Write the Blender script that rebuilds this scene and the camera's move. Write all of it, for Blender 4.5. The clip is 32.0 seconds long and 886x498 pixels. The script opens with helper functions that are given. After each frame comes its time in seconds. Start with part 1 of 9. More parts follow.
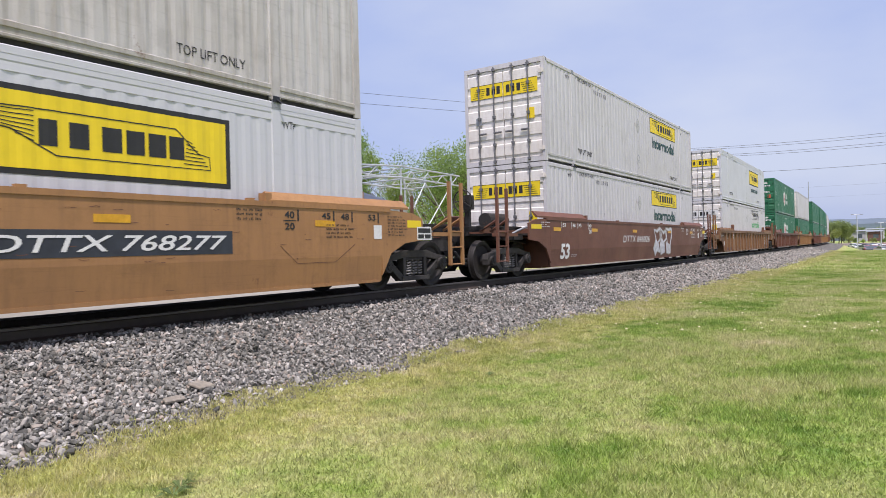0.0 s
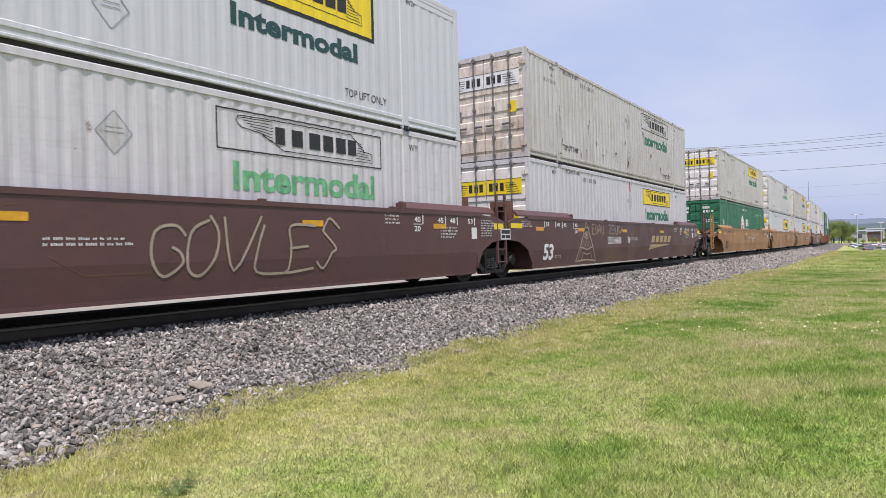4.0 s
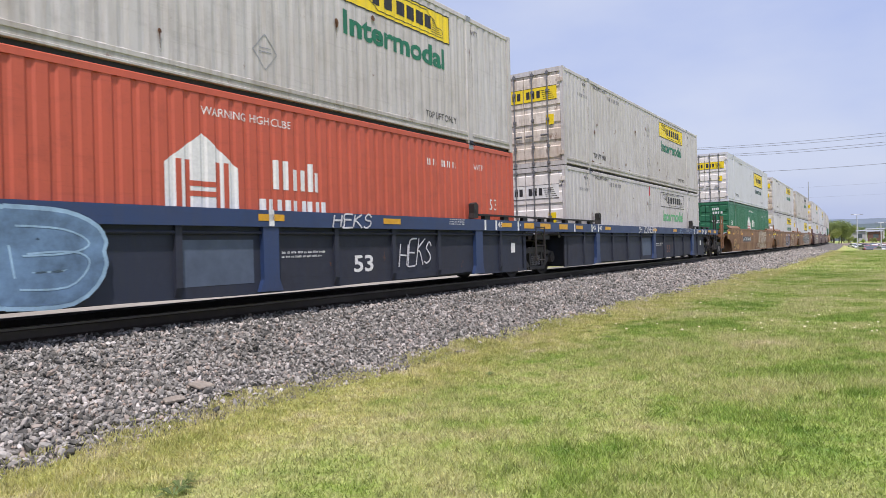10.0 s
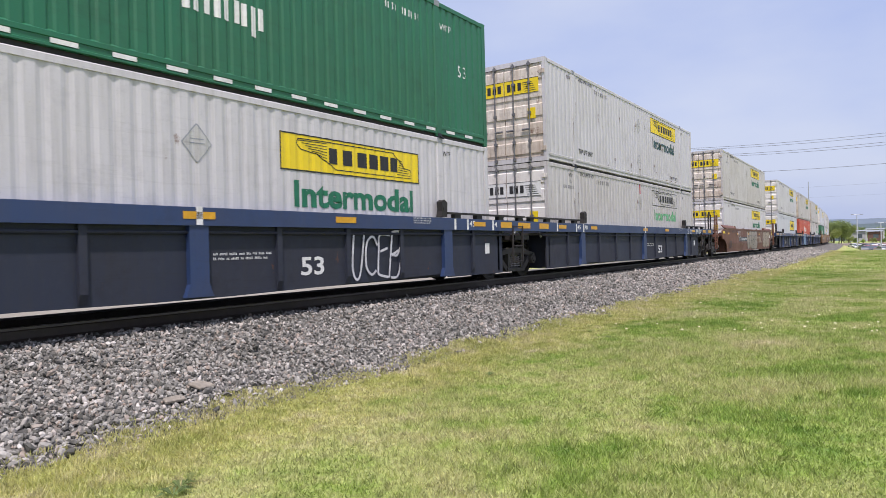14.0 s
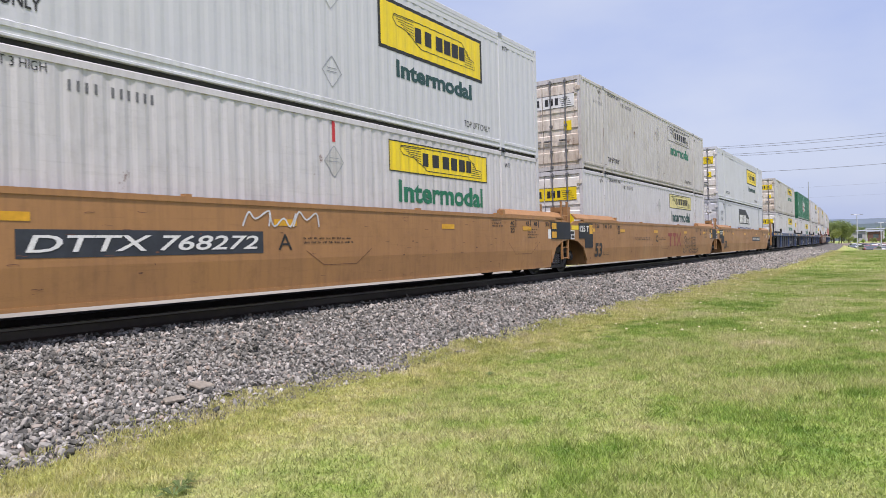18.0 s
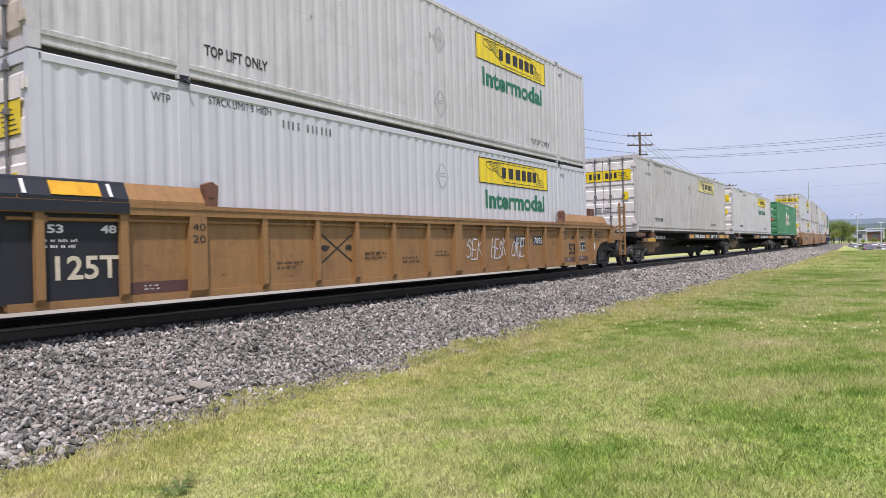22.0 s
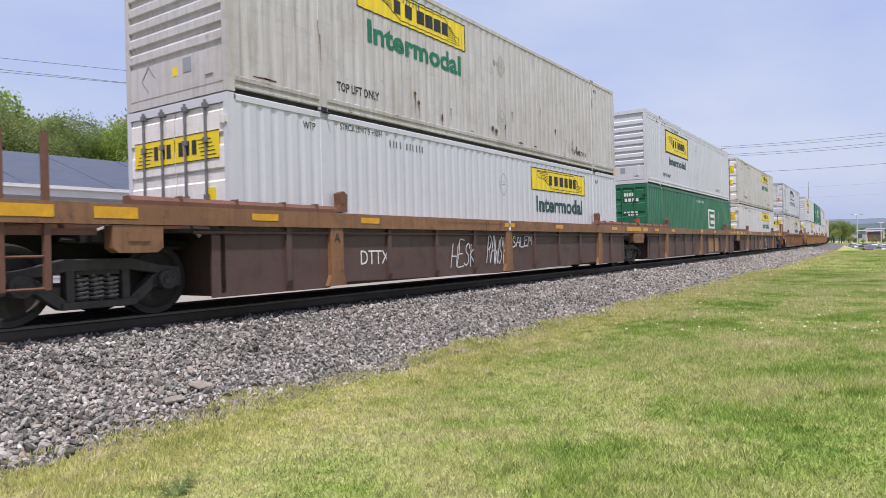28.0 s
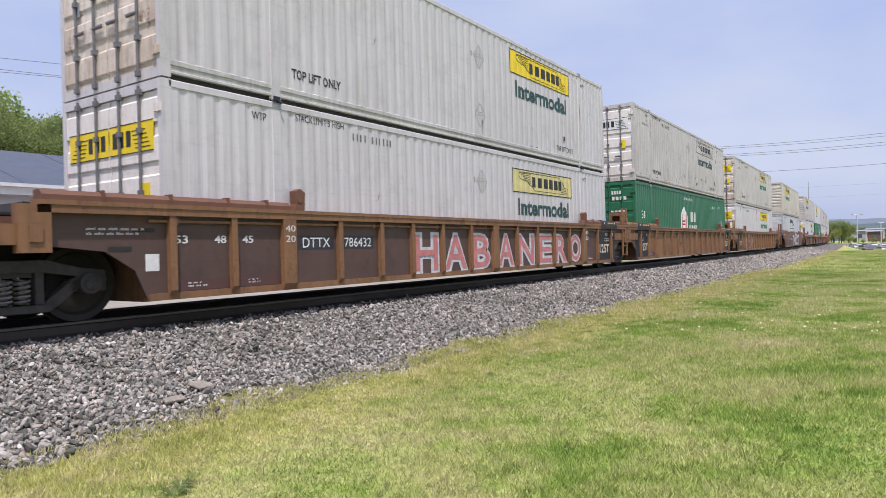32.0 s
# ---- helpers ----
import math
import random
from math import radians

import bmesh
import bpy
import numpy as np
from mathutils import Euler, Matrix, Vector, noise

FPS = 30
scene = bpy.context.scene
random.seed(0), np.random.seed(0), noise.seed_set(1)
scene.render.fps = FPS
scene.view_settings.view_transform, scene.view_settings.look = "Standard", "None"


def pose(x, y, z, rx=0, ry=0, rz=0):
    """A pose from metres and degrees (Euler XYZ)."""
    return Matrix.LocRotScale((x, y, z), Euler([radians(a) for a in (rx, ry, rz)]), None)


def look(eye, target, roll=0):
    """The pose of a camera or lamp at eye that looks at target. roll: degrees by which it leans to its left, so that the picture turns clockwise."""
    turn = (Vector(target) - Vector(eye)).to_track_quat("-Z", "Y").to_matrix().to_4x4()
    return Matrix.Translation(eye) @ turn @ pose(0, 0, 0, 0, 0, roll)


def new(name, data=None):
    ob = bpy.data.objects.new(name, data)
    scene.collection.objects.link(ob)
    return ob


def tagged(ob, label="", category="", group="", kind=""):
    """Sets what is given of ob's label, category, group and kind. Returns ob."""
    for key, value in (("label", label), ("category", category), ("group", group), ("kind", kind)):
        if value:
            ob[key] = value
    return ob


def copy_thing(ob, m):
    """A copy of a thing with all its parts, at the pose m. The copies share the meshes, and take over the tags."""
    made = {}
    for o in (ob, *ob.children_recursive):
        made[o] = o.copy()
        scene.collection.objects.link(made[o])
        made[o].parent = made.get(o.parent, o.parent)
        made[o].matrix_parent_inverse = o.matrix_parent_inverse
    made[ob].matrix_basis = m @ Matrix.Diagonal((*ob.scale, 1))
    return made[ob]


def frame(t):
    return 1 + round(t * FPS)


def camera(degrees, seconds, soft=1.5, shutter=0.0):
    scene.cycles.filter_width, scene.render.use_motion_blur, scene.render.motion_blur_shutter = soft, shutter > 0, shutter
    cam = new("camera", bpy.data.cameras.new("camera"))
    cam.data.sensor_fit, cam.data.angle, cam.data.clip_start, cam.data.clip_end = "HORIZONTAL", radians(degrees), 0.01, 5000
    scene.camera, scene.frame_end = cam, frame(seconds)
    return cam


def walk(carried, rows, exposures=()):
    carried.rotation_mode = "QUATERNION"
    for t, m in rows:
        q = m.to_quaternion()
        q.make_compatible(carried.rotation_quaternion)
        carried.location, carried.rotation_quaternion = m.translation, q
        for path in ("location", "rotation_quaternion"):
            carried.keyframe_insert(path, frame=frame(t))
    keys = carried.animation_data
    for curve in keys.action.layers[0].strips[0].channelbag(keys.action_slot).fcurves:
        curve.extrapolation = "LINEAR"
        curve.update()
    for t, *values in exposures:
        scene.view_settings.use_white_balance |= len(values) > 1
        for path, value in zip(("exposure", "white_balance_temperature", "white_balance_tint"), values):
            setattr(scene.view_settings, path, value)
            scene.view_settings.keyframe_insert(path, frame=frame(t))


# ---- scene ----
# ---------------- camera ----------------
cam = camera(67.21, 32.0, soft=0.6, shutter=0.03)
EYE = (0.0, -9.324, 0.788)
YAW, PITCH = radians(55.44), radians(0.01)
AIM = (EYE[0] + math.sin(YAW) * 50, EYE[1] + math.cos(YAW) * 50, EYE[2] + math.tan(PITCH) * 50)
PATH = [(0.0, look(EYE, AIM, -1.46)), (32.0, look(EYE, AIM, -1.46))]
walk(cam, PATH, exposures=[(0.0, 0.0, 6420, 20), (32.0, 0.0, 6420, 20)])

# ---------------- daylight ----------------
SUN_TO = Vector((-0.31, -0.27, 0.92)).normalized()
world = bpy.data.worlds.new("hazy_sky")
scene.world = world
world.use_nodes = True
wn, wl = world.node_tree.nodes, world.node_tree.links
sky = wn.new("ShaderNodeTexSky")
sky.sky_type = "NISHITA"
sky.sun_disc = False
sky.sun_elevation = math.asin(SUN_TO.z)
sky.sun_rotation = math.atan2(SUN_TO.x, SUN_TO.y)
sky.air_density, sky.dust_density, sky.ozone_density = 1.0, 4.0, 1.5
haze = wn.new("ShaderNodeMix")
haze.data_type = "RGBA"
haze.inputs[0].default_value = 0.72
# thin uneven cloud veil
where = wn.new("ShaderNodeTexCoord")
stretch = wn.new("ShaderNodeMapping")
stretch.inputs["Scale"].default_value = (1.6, 1.6, 4.2)
wl.new(where.outputs["Generated"], stretch.inputs[0])
veil = wn.new("ShaderNodeTexNoise")
veil.inputs["Scale"].default_value, veil.inputs["Detail"].default_value, veil.inputs["Roughness"].default_value = 1.3, 6.0, 0.5
wl.new(stretch.outputs[0], veil.inputs["Vector"])
cloud = wn.new("ShaderNodeValToRGB")
cloud.color_ramp.elements[0].position, cloud.color_ramp.elements[0].color = 0.36, (0.53, 0.665, 0.97, 1)
cloud.color_ramp.elements[1].position, cloud.color_ramp.elements[1].color = 0.66, (0.72, 0.83, 1.0, 1)
wl.new(veil.outputs[0], cloud.inputs[0])
lift = wn.new("ShaderNodeVectorMath")
lift.operation = "SCALE"
lift.inputs["Scale"].default_value = 10.2
wl.new(cloud.outputs[0], lift.inputs[0])
wl.new(lift.outputs[0], haze.inputs[7])
wl.new(sky.outputs[0], haze.inputs[6])
wl.new(haze.outputs[2], wn["Background"].inputs[0])
wn["Background"].inputs[1].default_value = 0.1

sun_data = bpy.data.lights.new("sun", "SUN")
sun_data.energy, sun_data.angle, sun_data.color = 4.6, radians(2.0), (1.0, 0.96, 0.915)
sun = new("sun", sun_data)
sun.matrix_basis = look(SUN_TO * 60, (0, 0, 0))

# ---------------- the line of the track ----------------
RADIUS = 2630.0


def on_track(s):
    """Place and heading on the track's centre line, s metres along it."""
    if s <= 0:
        return s, 0.0, 0.0
    a = s / RADIUS
    return RADIUS * math.sin(a), RADIUS * (1 - math.cos(a)), a


def advance(t):
    """Metres that the train has gone after t seconds."""
    return 21.2198 * t - 0.00462 * t * t + 0.0000622 * t ** 3


# ---------------- materials ----------------
def material(name):
    m = bpy.data.materials.new(name)
    m.use_nodes = True
    n, l = m.node_tree.nodes, m.node_tree.links
    return m, n, l, n["Principled BSDF"]


def node(n, kind, **values):
    x = n.new(kind)
    for k, v in values.items():
        x.inputs[k.replace("_", " ")].default_value = v
    return x


def ramp(n, stops):
    r = n.new("ShaderNodeValToRGB")
    e = r.color_ramp.elements
    while len(e) < len(stops):
        e.new(0.5)
    for x, (p, c) in zip(e, stops):
        x.position = p
        x.color = (c, c, c, 1) if isinstance(c, (int, float)) else (*c, 1)
    return r


def mix(n, l, fac, a, b, kind="MIX"):
    x = n.new("ShaderNodeMix")
    x.data_type, x.blend_type = "RGBA", kind
    for i, v in ((0, fac), (6, a), (7, b)):
        if isinstance(v, bpy.types.NodeSocket):
            l.new(v, x.inputs[i])
        else:
            x.inputs[i].default_value = v if i == 0 else (*v, 1)
    return x.outputs[2]


def coords(n, l, scale=(1, 1, 1), space="Object"):
    c = n.new("ShaderNodeTexCoord")
    m = n.new("ShaderNodeMapping")
    m.inputs["Scale"].default_value = scale
    l.new(c.outputs[space], m.inputs[0])
    return m.outputs[0]


def noise_tex(n, l, vec, scale, detail=5.0, rough=0.6):
    x = node(n, "ShaderNodeTexNoise", Scale=scale, Detail=detail, Roughness=rough)
    l.new(vec, x.inputs["Vector"])
    return x.outputs["Fac"]


def bump(n, l, bsdf, height, strength=0.3, distance=0.01):
    b = node(n, "ShaderNodeBump", Strength=strength, Distance=distance)
    l.new(height, b.inputs["Height"])
    l.new(b.outputs[0], bsdf.inputs["Normal"])


def painted(name, colour, rough=0.5, dirt=(0.16, 0.13, 0.10), dirt_amount=0.5, rust=0.0, streak=0.5, metal=0.0, rust_colour=(0.13, 0.05, 0.02)):
    """Old paint: road dirt in blotches and runs, chips of rust, a slight sheen."""
    m, n, l, b = material(name)
    v = coords(n, l)
    vs = coords(n, l, (2.2, 2.2, 0.16))
    big = noise_tex(n, l, v, 0.55, 6)
    fine = noise_tex(n, l, v, 14.0, 6, 0.7)
    run = noise_tex(n, l, vs, 5.0, 5, 0.65)
    r1 = ramp(n, [(0.42, 0.0), (0.78, 1.0)])
    l.new(big, r1.inputs[0])
    r2 = ramp(n, [(0.46, 0.0), (0.80, 1.0)])
    l.new(run, r2.inputs[0])
    c = mix(n, l, 0.10, colour, (colour[0] * 0.7, colour[1] * 0.7, colour[2] * 0.7))
    f = n.new("ShaderNodeMath")
    f.operation = "MULTIPLY"
    f.inputs[1].default_value = 0.22
    l.new(fine, f.inputs[0])
    c = mix(n, l, f.outputs[0], c, tuple(x * 0.82 for x in colour))
    for r, a in ((r1, dirt_amount), (r2, streak)):
        f = n.new("ShaderNodeMath")
        f.operation = "MULTIPLY"
        f.inputs[1].default_value = a
        l.new(r.outputs[0], f.inputs[0])
        c = mix(n, l, f.outputs[0], c, dirt)
    if rust:
        spots = noise_tex(n, l, coords(n, l, (1, 1, 0.55)), 3.2, 9, 0.72)
        r3 = ramp(n, [(0.67 - rust * 0.25, 0.0), (0.73 - rust * 0.22, 0.92)])
        l.new(spots, r3.inputs[0])
        c = mix(n, l, r3.outputs[0], c, rust_colour)
    # scuffed blotches, scratches along the side and fine specks
    for scale, space, lo, hi, amount, tone in ((2.6, (1, 1, 1), 0.52, 0.63, 0.45, 0.58), (1.3, (0.8, 0.8, 14), 0.56, 0.64, 0.42, 0.66), (48.0, (1, 1, 1), 0.58, 0.68, 0.55, 0.48), (5.5, (1, 1, 0.7), 0.55, 0.65, 0.24, 1.5)):
        spot = ramp(n, [(lo, 0.0), (hi, amount * min(dirt_amount * 1.6, 1.0))])
        l.new(noise_tex(n, l, coords(n, l, space), scale, 8, 0.72), spot.inputs[0])
        c = mix(n, l, spot.outputs[0], c, tuple(min((x * 0.6 + d * 0.4) * tone, 1.0) for x, d in zip(colour, dirt)))
    l.new(c, b.inputs["Base Color"])
    rr = ramp(n, [(0.3, max(rough - 0.1, 0.05)), (0.8, min(rough + 0.25, 1))])
    l.new(big, rr.inputs[0])
    l.new(rr.outputs[0], b.inputs["Roughness"])
    b.inputs["Metallic"].default_value = metal
    bump(n, l, b, fine, 0.12, 0.004)
    return m


def plain(name, colour, rough=0.6, metal=0.0, vary=0.18, scale=9.0):
    m, n, l, b = material(name)
    f = noise_tex(n, l, coords(n, l), scale, 6, 0.65)
    r = ramp(n, [(0.3, tuple(c * (1 - vary) for c in colour)), (0.7, tuple(min(c * (1 + vary), 1) for c in colour))])
    l.new(f, r.inputs[0])
    l.new(r.outputs[0], b.inputs["Base Color"])
    b.inputs["Roughness"].default_value = rough
    b.inputs["Metallic"].default_value = metal
    return m


GREY_DIRT = (0.30, 0.29, 0.26)
MAT = {
    "white": painted("white_container_paint", (0.60, 0.585, 0.595), 0.45, (0.29, 0.27, 0.24), 0.25, 0.05, 0.42),
    "bright": painted("new_white_container_paint", (0.585, 0.593, 0.622), 0.4, GREY_DIRT, 0.10, 0.0, 0.12),
    "warm": painted("weathered_white_container_paint", (0.56, 0.54, 0.525), 0.5, (0.25, 0.20, 0.15), 0.32, 0.14, 0.58),
    "cream": painted("yellowed_white_container_paint", (0.60, 0.565, 0.50), 0.5, (0.28, 0.22, 0.14), 0.32, 0.12, 0.5),
    "door": painted("grimy_white_door_paint", (0.80, 0.77, 0.73), 0.5, (0.38, 0.28, 0.18), 0.35, 0.06, 0.28),
    "rust_door": painted("rusty_white_door_paint", (0.76, 0.69, 0.60), 0.55, (0.22, 0.115, 0.05), 0.8, 0.36, 0.65),
    "white_rail": painted("scuffed_white_rail_paint", (0.56, 0.555, 0.545), 0.5, (0.22, 0.20, 0.17), 0.55, 0.18, 0.65),
    "bright_rail": painted("scuffed_new_rail_paint", (0.64, 0.655, 0.68), 0.45, (0.28, 0.27, 0.25), 0.35, 0.05, 0.45),
    "warm_rail": painted("rust_specked_rail_paint", (0.50, 0.485, 0.455), 0.55, (0.20, 0.15, 0.10), 0.6, 0.28, 0.7),
    "skirt": painted("grimy_ochre_skirt_paint", (0.075, 0.043, 0.018), 0.7, (0.012, 0.010, 0.008), 0.8, 0.35, 0.7, rust_colour=(0.025, 0.015, 0.01)),
    "soot": painted("soot_black_frame_paint", (0.006, 0.006, 0.006), 0.85, (0.014, 0.012, 0.010), 0.5, 0.12, 0.4, rust_colour=(0.05, 0.024, 0.012)),
    "faded_red": plain("faded_brick_red_paint", (0.235, 0.038, 0.03), 0.55, vary=0.3, scale=7),
    "ghost_red": plain("worn_away_red_paint", (0.24, 0.085, 0.045), 0.6, vary=0.3, scale=7),
    "gold": plain("tarnished_gold_paint", (0.40, 0.275, 0.13), 0.5, vary=0.2, scale=6),
    "mid_blue": plain("mid_blue_spray_paint", (0.115, 0.20, 0.31), 0.6, vary=0.45, scale=3),
    "cream_spray": plain("cream_spray_paint", (0.60, 0.53, 0.40), 0.6, vary=0.2, scale=8),
    "pale_lilac": plain("pale_lilac_spray_paint", (0.46, 0.39, 0.45), 0.6, vary=0.2, scale=8),
    "green": painted("green_container_paint", (0.016, 0.145, 0.068), 0.45, (0.05, 0.11, 0.06), 0.35, 0.0, 0.25),
    "dark_green": painted("dark_green_container_paint", (0.015, 0.15, 0.073), 0.45, (0.04, 0.08, 0.05), 0.35, 0.0, 0.25),
    "orange": painted("orange_red_container_paint", (0.53, 0.10, 0.052), 0.5, (0.30, 0.07, 0.04), 0.35, 0.0, 0.3),
    "silver": painted("grey_painted_steel", (0.30, 0.32, 0.35), 0.45, (0.2, 0.19, 0.17), 0.3, 0.0, 0.2),
    "tan": painted("ochre_wagon_paint", (0.385, 0.195, 0.073), 0.5, (0.17, 0.09, 0.045), 0.35, 0.08, 0.5, rust_colour=(0.17, 0.075, 0.035)),
    "tan_worn": painted("worn_ochre_wagon_paint", (0.275, 0.138, 0.06), 0.55, (0.10, 0.052, 0.03), 0.7, 0.35, 0.7, rust_colour=(0.11, 0.045, 0.022)),
    "rust_brown": painted("rusty_brown_wagon_paint", (0.17, 0.075, 0.045), 0.6, (0.09, 0.045, 0.03), 0.6, 0.3, 0.5),
    "red_brown": painted("red_brown_wagon_paint", (0.165, 0.062, 0.036), 0.55, (0.12, 0.062, 0.04), 0.65, 0.2, 0.6),
    "maroon": painted("maroon_wagon_paint", (0.105, 0.045, 0.042), 0.45, (0.07, 0.045, 0.04), 0.4, 0.0, 0.3),
    "blue": painted("blue_wagon_paint", (0.023, 0.05, 0.135), 0.45, (0.06, 0.06, 0.07), 0.4, 0.0, 0.3),
    "blue_dark": painted("dirty_dark_blue_wagon_paint", (0.019, 0.026, 0.048), 0.65, (0.034, 0.032, 0.032), 0.6, 0.1, 0.5),
    "navy": painted("navy_panel_paint", (0.010, 0.013, 0.022), 0.55, (0.03, 0.027, 0.024), 0.4, 0.0, 0.3),
    "black": painted("black_underframe_paint", (0.014, 0.013, 0.013), 0.6, (0.05, 0.04, 0.032), 0.5, 0.1, 0.3),
    "bogie": painted("grimy_cast_steel", (0.034, 0.032, 0.031), 0.7, (0.06, 0.05, 0.04), 0.5, 0.0, 0.3),
    "wheel": plain("worn_wheel_steel", (0.028, 0.024, 0.022), 0.65, 0.2),
    "ochre_stripe": plain("amber_reflective_stripe", (0.62, 0.32, 0.015), 0.4),
    "white_stripe": plain("white_reflective_stripe", (0.7, 0.7, 0.68), 0.4),
    "yellow": plain("yellow_sign_paint", (0.78, 0.58, 0.01), 0.45, vary=0.06, scale=3),
    "pale_yellow": plain("faded_yellow_sign_paint", (0.62, 0.55, 0.24), 0.5, vary=0.12, scale=5),
    "ink": plain("black_lettering", (0.02, 0.02, 0.02), 0.55),
    "blue_ink": plain("dark_blue_lettering", (0.03, 0.03, 0.14), 0.5),
    "letter_white": plain("white_lettering", (0.70, 0.70, 0.68), 0.55, vary=0.1, scale=20),
    "letter_green": plain("green_lettering", (0.008, 0.145, 0.075), 0.5),
    "letter_dark": plain("dark_green_lettering", (0.015, 0.06, 0.055), 0.5),
    "letter_fade": plain("faded_green_lettering", (0.13, 0.38, 0.19), 0.6, vary=0.3, scale=6),
    "red": plain("red_sign_paint", (0.42, 0.025, 0.03), 0.5),
    "pink": plain("pink_spray_paint", (0.52, 0.19, 0.18), 0.6, vary=0.25, scale=5),
    "spray_grey": plain("grey_spray_paint", (0.28, 0.25, 0.21), 0.6, vary=0.25, scale=3),
    "spray_white": plain("white_spray_paint", (0.55, 0.55, 0.57), 0.6, vary=0.25, scale=6),
    "tan_dusty": painted("dusty_ochre_wagon_paint", (0.34, 0.182, 0.066), 0.55, (0.13, 0.072, 0.036), 0.5, 0.2, 0.6, rust_colour=(0.15, 0.07, 0.03)),
    "brown_panel": painted("dark_brown_panel_paint", (0.105, 0.062, 0.050), 0.6, (0.07, 0.045, 0.036), 0.6, 0.25, 0.6),
    "blue_patch": plain("faded_blue_patch", (0.075, 0.10, 0.145), 0.6, 0, 0.2, 3),
    "faded_green": painted("faded_green_container_paint", (0.05, 0.235, 0.105), 0.5, (0.09, 0.19, 0.10), 0.3, 0.0, 0.25),
    "violet_fade": plain("faded_violet_spray", (0.11, 0.065, 0.085), 0.7, 0, 0.35, 4),
    "pale_steel": painted("pale_grey_frame_paint", (0.40, 0.42, 0.455), 0.45, (0.25, 0.24, 0.23), 0.35, 0.1, 0.35),
    "lime": plain("lime_green_paint", (0.42, 0.48, 0.09), 0.5, 0, 0.1, 5),
    "ochre_patch": plain("fresh_ochre_patch", (0.42, 0.23, 0.075), 0.5, 0, 0.2, 6),
    "lock_steel": plain("grey_lock_bar_steel", (0.15, 0.15, 0.155), 0.5, 0.2, 0.3, 8),
    "spring": plain("worn_spring_steel", (0.20, 0.19, 0.18), 0.5, 0.3, 0.3, 20),
    "side_frame": plain("dusty_cast_steel", (0.048, 0.044, 0.041), 0.75, 0.1, 0.4, 5),
    "spray_teal": plain("teal_overspray", (0.12, 0.125, 0.10), 0.6, vary=0.4, scale=4),
    "lilac": plain("lilac_spray_paint", (0.42, 0.44, 0.56), 0.6, vary=0.2, scale=5),
    "spray_blue": plain("pale_blue_spray_paint", (0.27, 0.42, 0.55), 0.6, vary=0.35, scale=3),
    "spray_dark": plain("dark_spray_paint", (0.03, 0.035, 0.045), 0.6, vary=0.3, scale=4),
    "spray_tan": plain("beige_spray_paint", (0.34, 0.28, 0.21), 0.6, vary=0.2, scale=3),
    "mark_rust": plain("bare_rust_patch", (0.12, 0.055, 0.025), 0.85, vary=0.4, scale=16),
    "rubber": plain("black_rubber_hose", (0.02, 0.02, 0.02), 0.6),
    "galv": plain("galvanised_pipe", (0.55, 0.57, 0.58), 0.4, 0.4),
    "wood_pole": plain("weathered_pole_wood", (0.10, 0.075, 0.055), 0.85, vary=0.3, scale=4),
    "cable": plain("black_overhead_cable", (0.03, 0.03, 0.035), 0.6),
}

# ---------------- mesh helpers ----------------
CACHE = {}


def box(bm, x0, x1, y0, y1, z0, z1):
    v = [bm.verts.new((x, y, z)) for x in (x0, x1) for y in (y0, y1) for z in (z0, z1)]
    for f in ((0, 1, 3, 2), (4, 6, 7, 5), (0, 4, 5, 1), (2, 3, 7, 6), (0, 2, 6, 4), (1, 5, 7, 3)):
        bm.faces.new([v[i] for i in f])


def prism(bm, outline, lo, hi, axis="y"):
    """A flat outline, given in the other two axes in order, drawn out from lo to hi along axis."""
    def at(p, h):
        return {"y": (p[0], h, p[1]), "x": (h, p[0], p[1]), "z": (p[0], p[1], h)}[axis]
    a = [bm.verts.new(at(p, lo)) for p in outline]
    b = [bm.verts.new(at(p, hi)) for p in outline]
    k = len(outline)
    bm.faces.new(a)
    bm.faces.new(b[::-1])
    for i in range(k):
        bm.faces.new((a[i], b[i], b[(i + 1) % k], a[(i + 1) % k]))


def tube(bm, p, q, r, sides=8, r2=None):
    p, q = Vector(p), Vector(q)
    turn = (q - p).to_track_quat("Z", "Y").to_matrix()
    r2 = r if r2 is None else r2
    rings = []
    for c, rad in ((p, r), (q, r2)):
        rings.append([bm.verts.new(c + turn @ Vector((rad * math.cos(2 * math.pi * i / sides), rad * math.sin(2 * math.pi * i / sides), 0))) for i in range(sides)])
    a, b = rings
    for i in range(sides):
        bm.faces.new((a[i], a[(i + 1) % sides], b[(i + 1) % sides], b[i]))
    bm.faces.new(a[::-1])
    bm.faces.new(b)


def hosepipe(bm, pts, r, sides=6, closed=False):
    """One unbroken round bar bent along the points."""
    pts = [Vector(p) for p in pts]
    k, rings = len(pts), []
    for i, p in enumerate(pts):
        a, b = (pts[i - 1], pts[(i + 1) % k]) if closed else (pts[max(i - 1, 0)], pts[min(i + 1, k - 1)])
        d = (b - a).normalized()
        u = d.cross(Vector((0, 0, 1)) if abs(d.z) < 0.9 else Vector((1, 0, 0))).normalized()
        v = d.cross(u)
        rings.append([bm.verts.new(p + u * r * math.cos(2 * math.pi * j / sides) + v * r * math.sin(2 * math.pi * j / sides)) for j in range(sides)])
    for a, b in zip(rings[:-1], rings[1:]) if not closed else zip(rings, rings[1:] + rings[:1]):
        for j in range(sides):
            bm.faces.new((a[j], a[(j + 1) % sides], b[(j + 1) % sides], b[j]))
    if not closed:
        bm.faces.new(rings[0])
        bm.faces.new(rings[-1])


